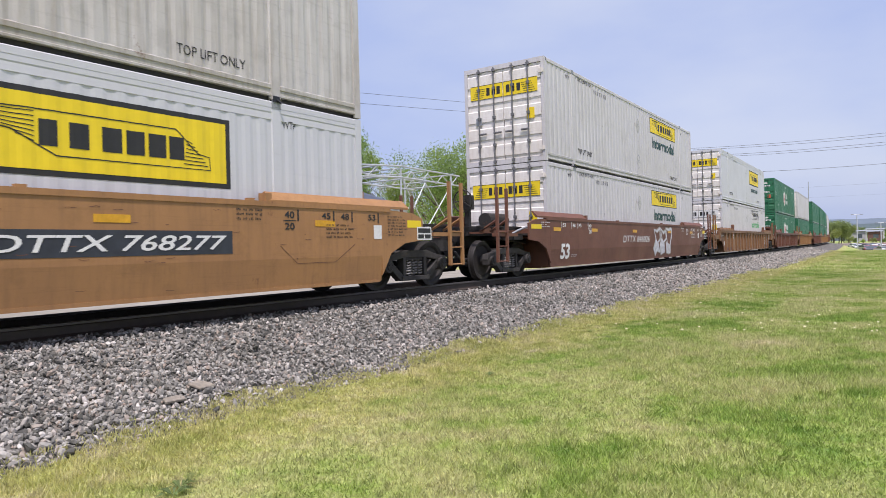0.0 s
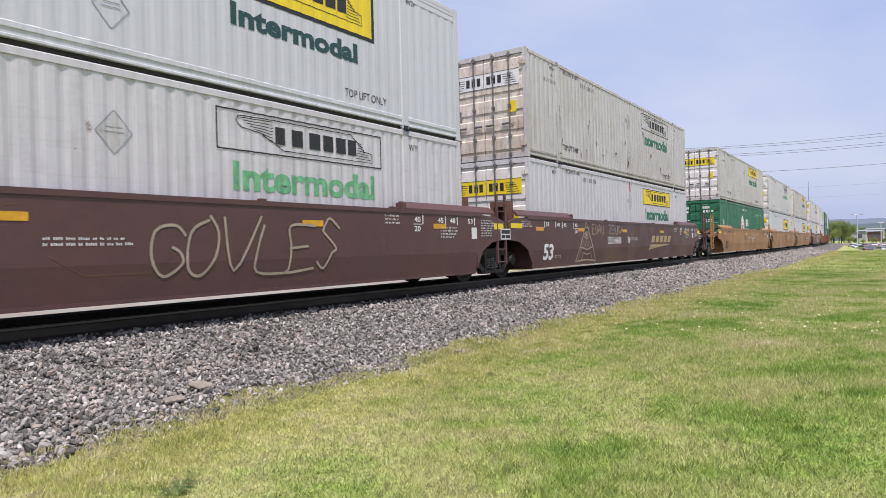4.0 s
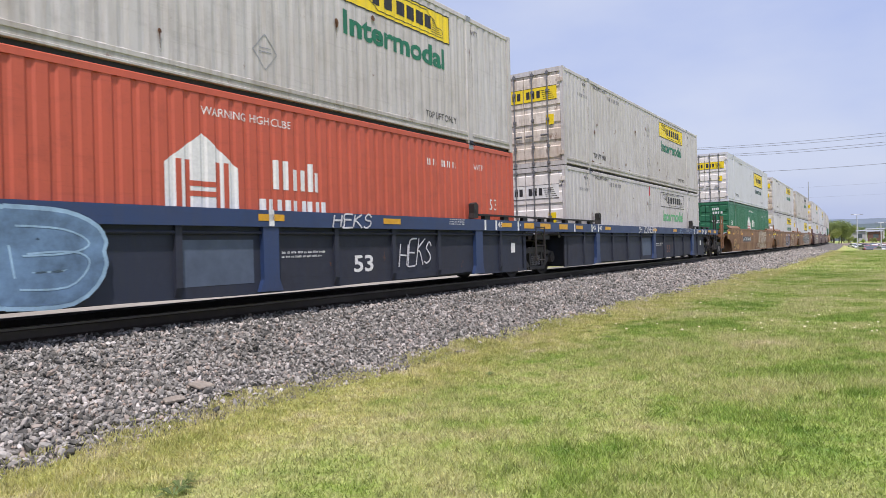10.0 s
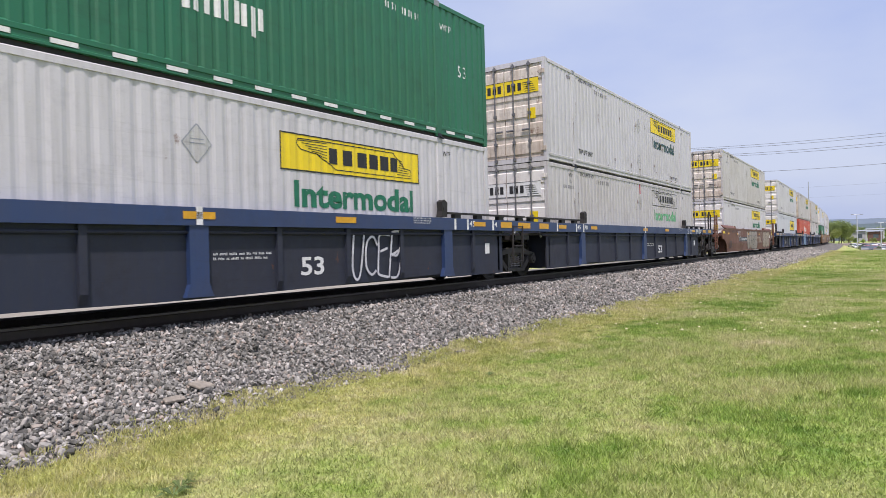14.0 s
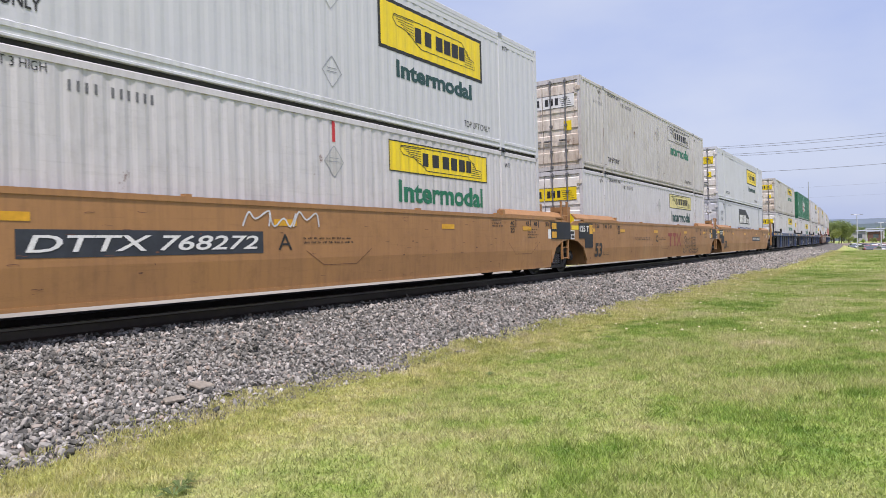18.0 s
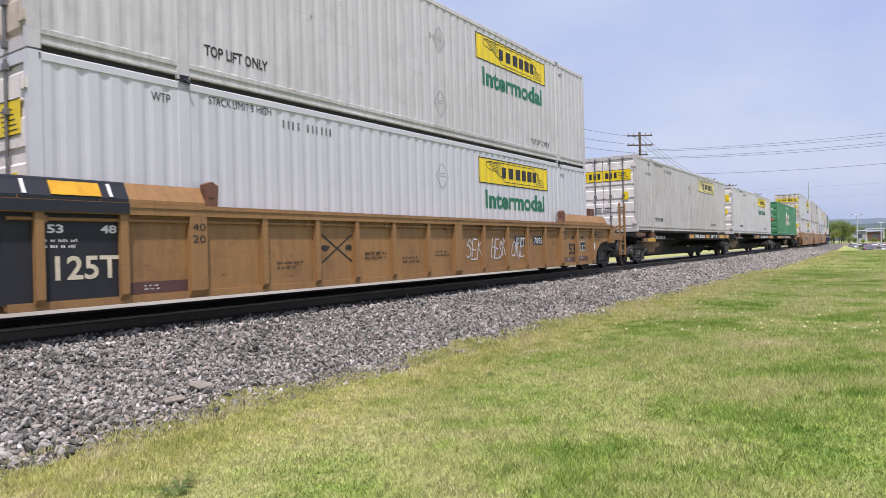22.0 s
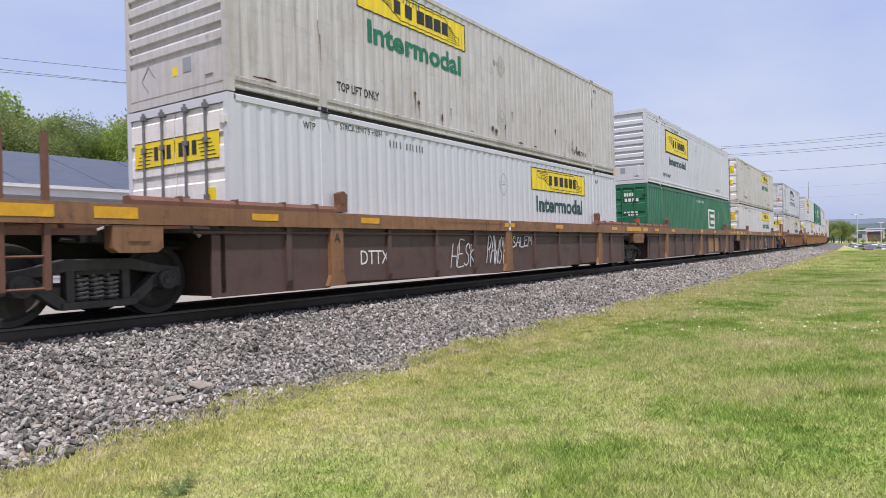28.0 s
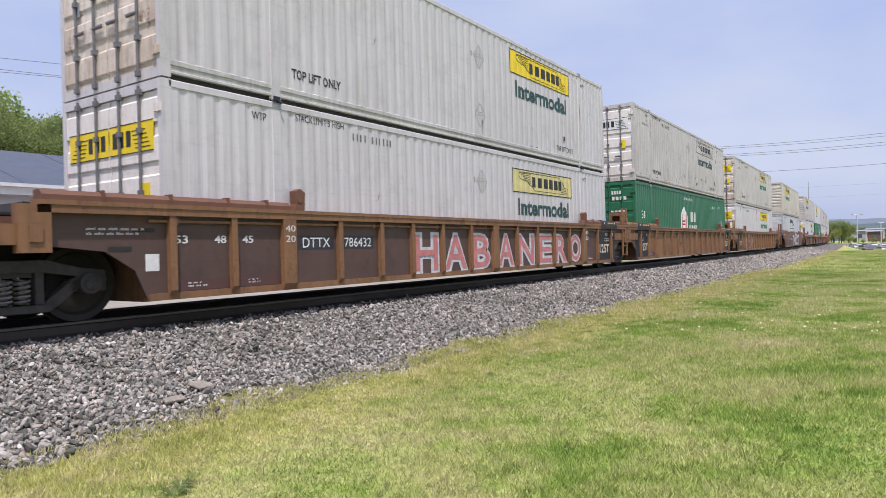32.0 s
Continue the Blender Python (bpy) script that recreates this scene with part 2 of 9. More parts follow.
def lathe(bm, profile, sides=28, axis_y=0.0):
    """Turns (radius, y) pairs about the y axis."""
    rings = [[bm.verts.new((r * math.cos(2 * math.pi * i / sides), y + axis_y, r * math.sin(2 * math.pi * i / sides))) for i in range(sides)] for r, y in profile]
    for a, b in zip(rings[:-1], rings[1:]):
        for i in range(sides):
            bm.faces.new((a[i], a[(i + 1) % sides], b[(i + 1) % sides], b[i]))
    bm.faces.new(rings[0])
    bm.faces.new(rings[-1][::-1])


def finish(name, bm, mat, bevel=0.0):
    bmesh.ops.recalc_face_normals(bm, faces=bm.faces)
    if bevel:
        bmesh.ops.bevel(bm, geom=bm.edges[:], offset=bevel, segments=1, affect="EDGES", clamp_overlap=True)
    me = bpy.data.meshes.new(name)
    bm.to_mesh(me)
    bm.free()
    if mat:
        me.materials.append(mat)
    return me


def shared(key, name, mat, build, bevel=0.0):
    """The mesh that build(bm) makes, made once for each key and material."""
    k = (key, mat)
    if k not in CACHE:
        bm = bmesh.new()
        build(bm)
        CACHE[k] = finish(name, bm, MAT[mat] if isinstance(mat, str) else mat, bevel)
    return CACHE[k]


def put(name, mesh, parent, m=None, label=""):
    ob = new(name, mesh)
    if parent is not None:
        ob.parent = parent
    if m is not None:
        ob.matrix_basis = m
    if label:
        ob["label"] = label
    return ob


def part(name, bm, mat, parent, label=""):
    return put(name, finish(name, bm, MAT[mat] if isinstance(mat, str) else mat), parent, None, label)


def thing(name, label, category, group="", kind=""):
    ob = new(name)
    ob.empty_display_size = 0.2
    return tagged(ob, label, category, group, kind)


TURN = pose(0, 0, 0, 0, 0, 180)


# ---- flat paint (signs, lettering) laid on a ribbed or folded side ----
def ribs(period, flat, slope, depth, start=-7.95, end=7.95):
    """Break points (x, inset) of a trapezoid ribbing."""
    out, x = [], start
    while x < end:
        for dx, d in ((0, 0), (flat, 0), (flat + slope, depth), (period - slope, depth)):
            out.append((x + dx, d))
        x += period
    return out + [(x, 0)]


RIBS = {"hunt": ribs(0.28, 0.12, 0.06, 0.0145), "new": ribs(0.28, 0.09, 0.06, 0.009), "hub": ribs(0.25, 0.13, 0.035, 0.022), "flat": [(-9, 0), (9, 0)]}
FOLD = 0.70


def inset(kind, x, z):
    if kind in RIBS:
        t = RIBS[kind]
        if kind == "flat" or x <= t[0][0] or x >= t[-1][0]:
            return 0.0
        for (a, d), (b, e) in zip(t[:-1], t[1:]):
            if a <= x <= b:
                return d + (e - d) * (x - a) / max(b - a, 1e-6)
    if kind == "well":
        return 0.0 if z >= FOLD else (FOLD - z) * 0.087
    return 0.0


def lay(bm, kind, y, lift=0.005):
    """Bends flat paint, drawn in x and z, on to a side whose outer plane is y."""
    xs, zs = [v.co.x for v in bm.verts], [v.co.z for v in bm.verts]
    if kind in ("hunt", "hub", "new"):
        cuts = [((x, 0, 0), (1, 0, 0)) for x, d in RIBS[kind] if min(xs) < x < max(xs)]
    elif kind == "well" and min(zs) < FOLD < max(zs):
        cuts = [((0, 0, FOLD), (0, 0, 1))]
    else:
        cuts = []
    for co, no in cuts:
        bmesh.ops.bisect_plane(bm, geom=bm.verts[:] + bm.edges[:] + bm.faces[:], plane_co=co, plane_no=no)
    for v in bm.verts:
        v.co.y = y + inset(kind, v.co.x, v.co.z) - lift - v.co.y
    return bm


def letters(text, shear=0.0, fat=0.0):
    """The outline of a text as a flat mesh, one unit wide and high, standing in x and z."""
    k = ("text", text, shear, fat)
    if k not in CACHE:
        cu = bpy.data.curves.new("lettering", "FONT")
        cu.body, cu.shear, cu.offset, cu.resolution_u = text, shear, fat, 3
        ob = bpy.data.objects.new("lettering", cu)
        scene.collection.objects.link(ob)
        bpy.context.view_layer.update()
        me = bpy.data.meshes.new_from_object(ob.evaluated_get(bpy.context.evaluated_depsgraph_get()))
        bpy.data.objects.remove(ob)
        bpy.data.curves.remove(cu)
        co = np.array([v.co[:2] for v in me.vertices])
        lo, size = co.min(0), np.ptp(co, 0)
        CACHE[k] = ((co - lo) / size, [tuple(p.vertices) for p in me.polygons])
        bpy.data.meshes.remove(me)
    return CACHE[k]


def paint_text(name, text, mat, parent, x0, x1, z0, z1, y, kind="flat", lift=0.006, shear=0.0, fat=0.0, label=""):
    k = ("laid", text, mat, round(x0, 3), round(x1, 3), round(z0, 3), round(z1, 3), y, kind, shear, fat)
    if k not in CACHE:
        co, faces = letters(text, shear, fat)
        bm = bmesh.new()
        vs = [bm.verts.new((x0 + (x1 - x0) * a, 0, z0 + (z1 - z0) * b)) for a, b in co]
        for f in faces:
            if len(set(f)) == len(f):
                try:
                    bm.faces.new([vs[i] for i in f])
                except ValueError:
                    pass
        lay(bm, kind, y, lift)
        me = bpy.data.meshes.new(name)
        bm.to_mesh(me)
        bm.free()
        me.materials.append(MAT[mat])
        CACHE[k] = me
    return put(name, CACHE[k], parent, None, label)


def paint_shapes(name, shapes, mat, parent, y, kind="flat", lift=0.005, label="", key=None):
    """Flat outlines in x and z as one painted mark."""
    k = ("shapes", key, mat, y, kind, lift) if key else None
    if k is None or k not in CACHE:
        bm = bmesh.new()
        for s in shapes:
            bm.faces.new([bm.verts.new((p[0], p[2] if len(p) > 2 else 0.0, p[1])) for p in s])
        bmesh.ops.remove_doubles(bm, verts=bm.verts[:], dist=0.00001)
        lay(bm, kind, y, lift)
        me = bpy.data.meshes.new(name)
        bm.to_mesh(me)
        bm.free()
        me.materials.append(MAT[mat])
        if k is None:
            return put(name, me, parent, None, label)
        CACHE[k] = me
    return put(name, CACHE[k], parent, None, label)


def rect(x0, x1, z0, z1):
    return [(x0, z0), (x1, z0), (x1, z1), (x0, z1)]


def blob(cx, cz, rx, rz, rnd, k=12):
    j = [rnd.uniform(0.82, 1.12) for _ in range(k)]
    return [(cx + rx * j[i] * math.cos(2 * math.pi * i / k), cz + rz * j[i] * math.sin(2 * math.pi * i / k)) for i in range(k)]


def stroke(points, w, rise=0.0):
    """A painted line of width w as a row of four-cornered pieces."""
    sides = []
    last = len(points) - 1
    for i, (a, b) in enumerate(points):
        (p, q), (r, s) = points[max(i - 1, 0)], points[min(i + 1, last)]
        d1, d2 = Vector((a - p, b - q)), Vector((r - a, s - b))
        d1 = d1.normalized() if d1.length > 1e-6 else d2.normalized()
        d2 = d2.normalized() if d2.length > 1e-6 else d1
        t = d1 + d2
        t = t.normalized() if t.length > 0.3 else d1
        n = Vector((-t.y, t.x)) * w / 2
        lift = i * rise
        sides.append(((a + n.x, b + n.y, lift), (a - n.x, b - n.y, lift)))
    return [[u[0], u[1], v[1], v[0]] for u, v in zip(sides[:-1], sides[1:])]


def ring(x0, x1, z0, z1, w):
    return [rect(x0, x1, z0, z0 + w), rect(x0, x1, z1 - w, z1), rect(x0, x0 + w, z0 + w, z1 - w), rect(x1 - w, x1, z0 + w, z1 - w)]

# ---------------- containers ----------------
HALF, HW, CH = 8.077, 1.295, 2.896
SKIN = -1.285


def ribbed_panel(kind):
    def build(bm):
        t = RIBS[kind] if kind != "flat" else [(-7.95 + 1.2 * i, 0) for i in range(14)]
        t = [(max(min(x, 7.95), -7.95), d) for x, d in t]
        a = [bm.verts.new((x, SKIN + d, 0.20)) for x, d in t]
        b = [bm.verts.new((x, SKIN + d, 2.80)) for x, d in t]
        for i in range(len(t) - 1):
            if t[i + 1][0] - t[i][0] > 1e-5:
                bm.faces.new((a[i], a[i + 1], b[i + 1], b[i]))
    return build


def rail_low(bm):
    prism(bm, [(-1.225, 0.056), (-1.20, 0.056), (-1.20, 0.27), (-1.255, 0.27), (-1.292, 0.235), (-1.292, 0.175), (-1.278, 0.165), (-1.278, 0.10), (-1.292, 0.09), (-1.292, 0.062), (-1.28, 0.056)], -7.96, 7.96, "x")


def rail_top(bm):
    prism(bm, [(-1.295, 2.79), (-1.21, 2.79), (-1.21, 2.89), (-1.28, 2.89), (-1.295, 2.875)], -7.96, 7.96, "x")


def roof_panel(bm):
    x = -7.96
    while x < 7.9:
        box(bm, x, min(x + 0.44, 7.96), -1.21, 1.21, 2.84, 2.872)
        box(bm, x + 0.44, min(x + 0.5, 7.97), -1.21, 1.21, 2.84, 2.862)
        x += 0.5


def floor_and_seam_fill(bm):
    box(bm, -7.96, 7.96, -1.19, 1.19, 0.054, 0.16)
    # added black slab below the floor, in place of shade in the stacking seam
    box(bm, -7.97, 7.97, -1.23, 1.23, -0.012, 0.054)


def corner_post(bm):
    prism(bm, [(-8.077, -1.295), (-7.93, -1.295), (-7.93, -1.25), (-8.0, -1.20), (-8.077, -1.20)], 0.0, 2.893, "z")


def lift_post(bm):
    prism(bm, [(-0.085, -1.298), (0.085, -1.298), (0.11, -1.26), (-0.11, -1.26)], 0.02, 2.88, "z")


def lift_post_wide(bm):
    prism(bm, [(-0.13, -1.300), (0.13, -1.300), (0.15, -1.26), (-0.15, -1.26)], 0.02, 2.88, "z")
    for z0, z1 in ((0.1, 0.62), (2.88, 2.36)):
        for s in (-1, 1):
            bm.faces.new([bm.verts.new(c) for c in ((s * 0.13, -1.299, z0), (s * 0.42, -1.299, z0), (s * 0.13, -1.299, z1))])


def casting(bm):
    box(bm, -0.09, 0.09, -1.303, -1.12, 0.0, 0.12)
    box(bm, -0.045, 0.045, -1.306, -1.30, 0.03, 0.09)


def twist_lock(bm):
    box(bm, -0.07, 0.07, -1.315, -1.16, -0.035, 0.06)
    tube(bm, (0, -1.315, 0.0), (0.06, -1.36, -0.05), 0.018, 6)


def end_frame(bm):
    prism(bm, [(-1.20, 0.0), (1.20, 0.0), (1.20, 2.893), (-1.20, 2.893), (-1.20, 2.76), (1.195, 2.76), (1.195, 0.13), (-1.20, 0.13)], -8.077, -7.96, "x")


def door_leaf(bm):
    # leaf of the near half: y from -1.19 to -0.012
    edge = [(-8.01, 0.14), (-8.045, 0.14)]
    for i in range(5):
        z = 0.16 + i * 0.52
        edge += [(-8.045, z + 0.06), (-8.07, z + 0.09), (-8.07, z + 0.40), (-8.045, z + 0.43)]
    prism(bm, edge + [(-8.045, 2.75), (-8.01, 2.75)], -1.19, -0.012, "y")


def lock_bar(bm):
    tube(bm, (-8.10, 0, 0.05), (-8.10, 0, 2.84), 0.021, 8)
    for z in (0.06, 0.55, 1.35, 2.2, 2.72):
        box(bm, -8.125, -8.06, -0.045, 0.045, z, z + 0.075)
    prism(bm, [(-8.125, 0.92), (-8.10, 0.90), (-8.10, 0.96), (-8.125, 0.945)], -0.02, 0.24, "y")


def hinge(bm):
    box(bm, -8.10, -8.03, -1.285, -1.13, 0, 0.11)
    tube(bm, (-8.09, -1.215, -0.01), (-8.09, -1.215, 0.12), 0.022, 6)


def blind_end(bm):
    edge = [(-8.0, 0.13), (-8.03, 0.13), (-8.066, 0.16), (-8.066, 0.68), (-8.03, 0.70)]
    for i in range(7):
        z = 0.75 + i * 0.26
        edge += [(-8.03, z), (-8.072, z + 0.03), (-8.072, z + 0.15), (-8.03, z + 0.20)]
    prism(bm, edge + [(-8.03, 2.76), (-8.0, 2.76)], -1.19, 1.19, "y")


def emblem(x0, x1, z0, z1):
    """Plain bars and wing lines that stand for a painted company mark."""
    w, h, out = x1 - x0, z1 - z0, []
    edges = (0.285, 0.345, 0.385, 0.455, 0.50, 0.575, 0.592, 0.665, 0.682, 0.755, 0.77, 0.835)
    for a, b in zip(edges[::2], edges[1::2]):
        out.append(rect(x0 + a * w, x0 + b * w, z0 + 0.30 * h, z0 + 0.70 * h))
    for i in range(7):
        a = 0.08 + i * 0.022
        out += stroke([(x0 + a * w, z0 + (0.78 - i * 0.055) * h), (x0 + 0.27 * w, z0 + (0.80 - i * 0.075) * h)], 0.012)
        out += stroke([(x0 + (0.835 + (5 - i) * 0.003) * w, z0 + (0.66 - i * 0.07) * h), (x0 + (0.875 + i * 0.012) * w, z0 + (0.62 - i * 0.065) * h)], 0.012)
    path = ((0.08, 0.82), (0.24, 0.84), (0.80, 0.84), (0.90, 0.44), (0.955, 0.40), (0.96, 0.16), (0.34, 0.16), (0.2, 0.50), (0.10, 0.56), (0.07, 0.70), (0.08, 0.82))
    out += stroke([(x0 + a * w, z0 + b * h) for a, b in path], 0.016)
    return out


def code_bars(x0, x1, z0, z1, k=11):
    w = (x1 - x0) / k
    return [rect(x0 + i * w, x0 + (i + 0.34) * w, z0, z1) for i in range(k) if i != 4]


def diamond(cx, cz, r):
    p = [(cx, cz + r), (cx - r * 0.9, cz), (cx, cz - r), (cx + r * 0.9, cz), (cx, cz + r)]
    return stroke(p, 0.018) + stroke([(cx - r * 0.45, cz), (cx + r * 0.45, cz)], 0.014) + stroke([(cx - r * 0.4, cz + 0.06), (cx + r * 0.4, cz + 0.06)], 0.014)


def side_logo(c, style, kind, rear_dx=9.75, word="letter_green", dz=0.0):
    """The company board on the near side: yellow, bordered or only outlined."""
    x0 = rear_dx - HALF
    if style == "border":
        x0, x1, z0, z1 = x0 - 0.22, x0 + 3.56, 1.47 + dz, 2.47 + dz
        paint_shapes("logo_border", [rect(x0, x1, z0, z1)], "ink", c, SKIN, kind, 0.004, key=("lb", x0, dz))
        paint_shapes("logo_board", [rect(x0 + 0.07, x1 - 0.07, z0 + 0.07, z1 - 0.07)], "yellow", c, SKIN, kind, 0.008, "bright yellow board with a black border", key=("ly", x0, dz))
        paint_shapes("emblem", emblem(x0 + 0.2, x1 - 0.2, z0 + 0.12, z1 - 0.12), "ink", c, SKIN, kind, 0.012, key=("le", x0, dz))
        if word:
            paint_text("lettering", "Intermodal", word, c, x0 + 0.52, x0 + 3.3, 0.99 + dz, 1.34 + dz, SKIN, kind, fat=0.042)
        return
    x1, z0, z1 = x0 + 3.67, 2.05 + dz, 2.66 + dz
    fill = {"yellow": "yellow", "outline": None, "pale": "pale_yellow"}[style]
    if fill:
        paint_shapes("logo_board", [rect(x0, x1, z0, z1)], fill, c, SKIN, kind, 0.004, key=("yb", x0, dz))
    paint_shapes("emblem", ring(x0, x1, z0, z1, 0.022) + emblem(x0 + 0.12, x1 - 0.12, z0 - 0.02, z1 + 0.04), "ink", c, SKIN, kind, 0.008, key=("em", x0, dz))
    if word:
        paint_text("lettering", "Intermodal", word, c, x0 + 0.28, x0 + 3.47, 1.46 + dz, 1.90 + dz, SKIN, kind, fat=0.035)


def hub_marks(c, kind, old, rear_dx=6.45, red=True):
    x0 = rear_dx - HALF
    if old:
        house = [(x0, 0.85), (x0 + 1.2, 0.85), (x0 + 1.2, 1.78), (x0 + 0.6, 2.23), (x0, 1.78)]
    else:
        house = [(x0 + 0.65, 0.83), (x0 + 1.3, 1.15), (x0 + 1.3, 1.90), (x0 + 0.65, 2.23), (x0, 1.90), (x0, 1.15)]
    paint_shapes("logo_board", [house], "letter_white", c, SKIN, kind, 0.004, "white house-shaped badge", key=("hb", old, x0))
    m = x0 + (0.6 if old else 0.65)
    bars = [rect(m + a, m + a + 0.085, 1.0, 1.84) for a in (-0.43, -0.29, 0.205, 0.345)] + [rect(m - 0.205, m + 0.205, z, z + 0.075) for z in (1.34, 1.48)]
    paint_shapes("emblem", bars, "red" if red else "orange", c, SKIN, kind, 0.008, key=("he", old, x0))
    x = x0 + 1.6
    words = [rect(x + a, x + a + b, 1.52, c) for a, b, c in ((0.28, 0.1, 1.98), (0.48, 0.1, 1.98), (0.68, 0.1, 1.86), (0.84, 0.09, 1.86), (1.02, 0.1, 1.98), (1.16, 0.09, 1.84))] + [rect(x + a, x + a + b, c, 1.36) for a, b, c in ((0.0, 0.11, 1.02), (0.17, 0.09, 1.02), (0.34, 0.09, 1.02), (0.52, 0.1, 1.02), (0.68, 0.09, 1.02), (0.86, 0.09, 1.02), (1.0, 0.09, 1.02), (1.17, 0.1, 0.9), (1.31, 0.09, 1.02))]
    paint_shapes("company_bars", words, "letter_white", c, SKIN, kind, 0.005, "white block bars", key=("hw", x0))
    paint_text("warning", "WARNING HIGH CUBE", "letter_white", c, x0 + 0.6, x0 + 2.25, 2.50, 2.62, SKIN, kind)
    paint_shapes("number_bars", code_bars(12.45 - HALF, 13.6 - HALF, 2.28, 2.42), "letter_white", c, SKIN, kind, 0.005, key="hn")
    paint_text("size_mark", "53", "letter_white", c, 14.95 - HALF, 15.3 - HALF, 1.42, 1.68, SKIN, kind)
    paint_text("size_mark", "53", "letter_white", c, 0.75 - HALF, 1.15 - HALF, 1.5, 1.8, SKIN, kind)
    paint_text("pickup_mark", "WTP", "letter_white", c, 14.3 - HALF, 14.7 - HALF, 2.32, 2.45, SKIN, kind)
    paint_text("pickup_mark", "DA", "letter_white", c, 2.35 - HALF, 2.6 - HALF, 0.65, 0.85, SKIN, kind)


RAIL_PAINT = {"white": "white_rail", "bright": "bright_rail", "warm": "warm_rail", "cream": "warm_rail"}
COLOUR_WORDS = {"white": "dull white", "bright": "clean white", "warm": "weathered off-white", "cream": "cream white", "green": "green", "faded_green": "faded green", "dark_green": "dark green", "orange": "orange-red"}


def container(colour, style, where, flip=False, door="door", word="letter_green", stains=0, detail=True, seed=0, red=True, dz=0.0, ribbon=False):
    """A 53-foot container; its base centre is the origin, +x the way of travel."""
    rnd = random.Random(seed)
    kind = "hub" if style.startswith("hub") or style == "emp" else "flat" if style == "prime" else "new" if style == "border" else "hunt"
    bits = {"yellow": "with a yellow company board", "border": "with a black-edged yellow board", "outline": "with an outlined company board", "pale": "with a faded yellow board", "hub": "with a white hexagon badge", "hub_old": "with a white house-shaped badge", "emp": "with a pale square badge", "prime": "with black and blue lettering", "none": "with bare sides"}[style]
    how = {"hub": "ribbed", "flat": "smooth-sided", "hunt": "ribbed", "new": "ribbed"}[kind]
    c = thing("shipping_container", f"{COLOUR_WORDS[colour]} {how} container {bits}, {where}", "container", "containers on the train")
    for m in (None, TURN):
        put("side_panel", shared(("panel", kind), "side_panel", colour, ribbed_panel(kind)), c, m)
        put("bottom_rail", shared("rail_low", "bottom_rail", "pale_steel" if kind == "flat" else RAIL_PAINT.get(colour, colour), rail_low), c, m)
        put("top_rail", shared("rail_top", "top_rail", "pale_steel" if kind == "flat" else colour, rail_top), c, m)
    if kind == "new":
        put("top_band", shared("top_band", "top_band", colour, lambda bm: prism(bm, [(-1.288, 2.60), (-1.26, 2.60), (-1.26, 2.80), (-1.292, 2.80), (-1.292, 2.72), (-1.286, 2.70)], -7.95, 7.95, "x")), c)
    if kind == "flat":
        for i in range(1, 13):
            put("batten", shared("batten", "batten", colour, lambda bm: box(bm, -0.02, 0.02, SKIN - 0.004, SKIN, 0.24, 2.78)), c, Matrix.Translation((-7.95 + 1.2 * i, 0, 0)))
    put("roof", shared("roof", "roof", colour, roof_panel), c)
    put("floor", shared("floor", "floor", "black", floor_and_seam_fill), c)
    post_mat = "pale_steel" if kind == "flat" else colour
    for s in (1, -1):
        for e in (1, -1):
            put("corner_post", shared(("post", s * e), "corner_post", post_mat, lambda bm: corner_post(bm)), c, Matrix.Diagonal((e, s, 1, 1)))
        for x in (-6.096, 6.096):
            key = "lift_wide" if kind == "flat" else "lift"
            if s == 1:
              put("lifting_post", shared(key, "lifting_post", post_mat, lift_post_wide if kind == "flat" else lift_post), c, Matrix.Translation((x, 0, 0)) @ Matrix.Diagonal((1, s, 1, 1)))
    for x in (-6.096, 6.096):
        for z in (0.0, CH - 0.12):
            put("corner_casting", shared("casting", "corner_casting", "silver" if z else post_mat, casting), c, Matrix.Translation((x, 0, z)))
        if where.startswith("stacked"):
            put("twist_lock", shared("lock", "twist_lock", "navy", twist_lock), c, Matrix.Translation((x, 0, 0)), "dark twist lock")
    # ends: doors at one, a ribbed blind wall at the other
    door_end, blind = (TURN, None) if flip else (None, TURN)
    put("end_frame", shared("end_frame", "end_frame", post_mat, end_frame), c, door_end)
    put("end_frame", shared("end_frame", "end_frame", post_mat, end_frame), c, blind)
    e = put("end_wall", shared("blind", "end_wall", colour, blind_end), c, blind)
    if flip and detail:
        put("document_holder", shared("doc_holder", "document_holder", colour, lambda bm: box(bm, -8.085, -8.066, -0.98, -0.80, 0.30, 0.66)), e)
        put("sticker", shared("end_sticker", "sticker", "silver", lambda bm: box(bm, -8.072, -8.066, -0.45, -0.25, 0.42, 0.64)), e, None, "grey square sticker")
        put("placard", shared("end_placard", "placard", "yellow", lambda bm: box(bm, -8.07, -8.066, -0.1, 0.02, 0.40, 0.54)), e, None, "small yellow placard")
        put("placard_holder", shared("end_diamond", "placard_holder", "silver", lambda bm: prism(bm, [(0.66, 0.24), (0.86, 0.46), (0.66, 0.68), (0.46, 0.46), (0.48, 0.46), (0.66, 0.655), (0.835, 0.46), (0.66, 0.265)], -8.074, -8.066, "x")), e)
    dm = door if kind in ("hunt", "new") else colour
    base = door_end or Matrix.Identity(4)
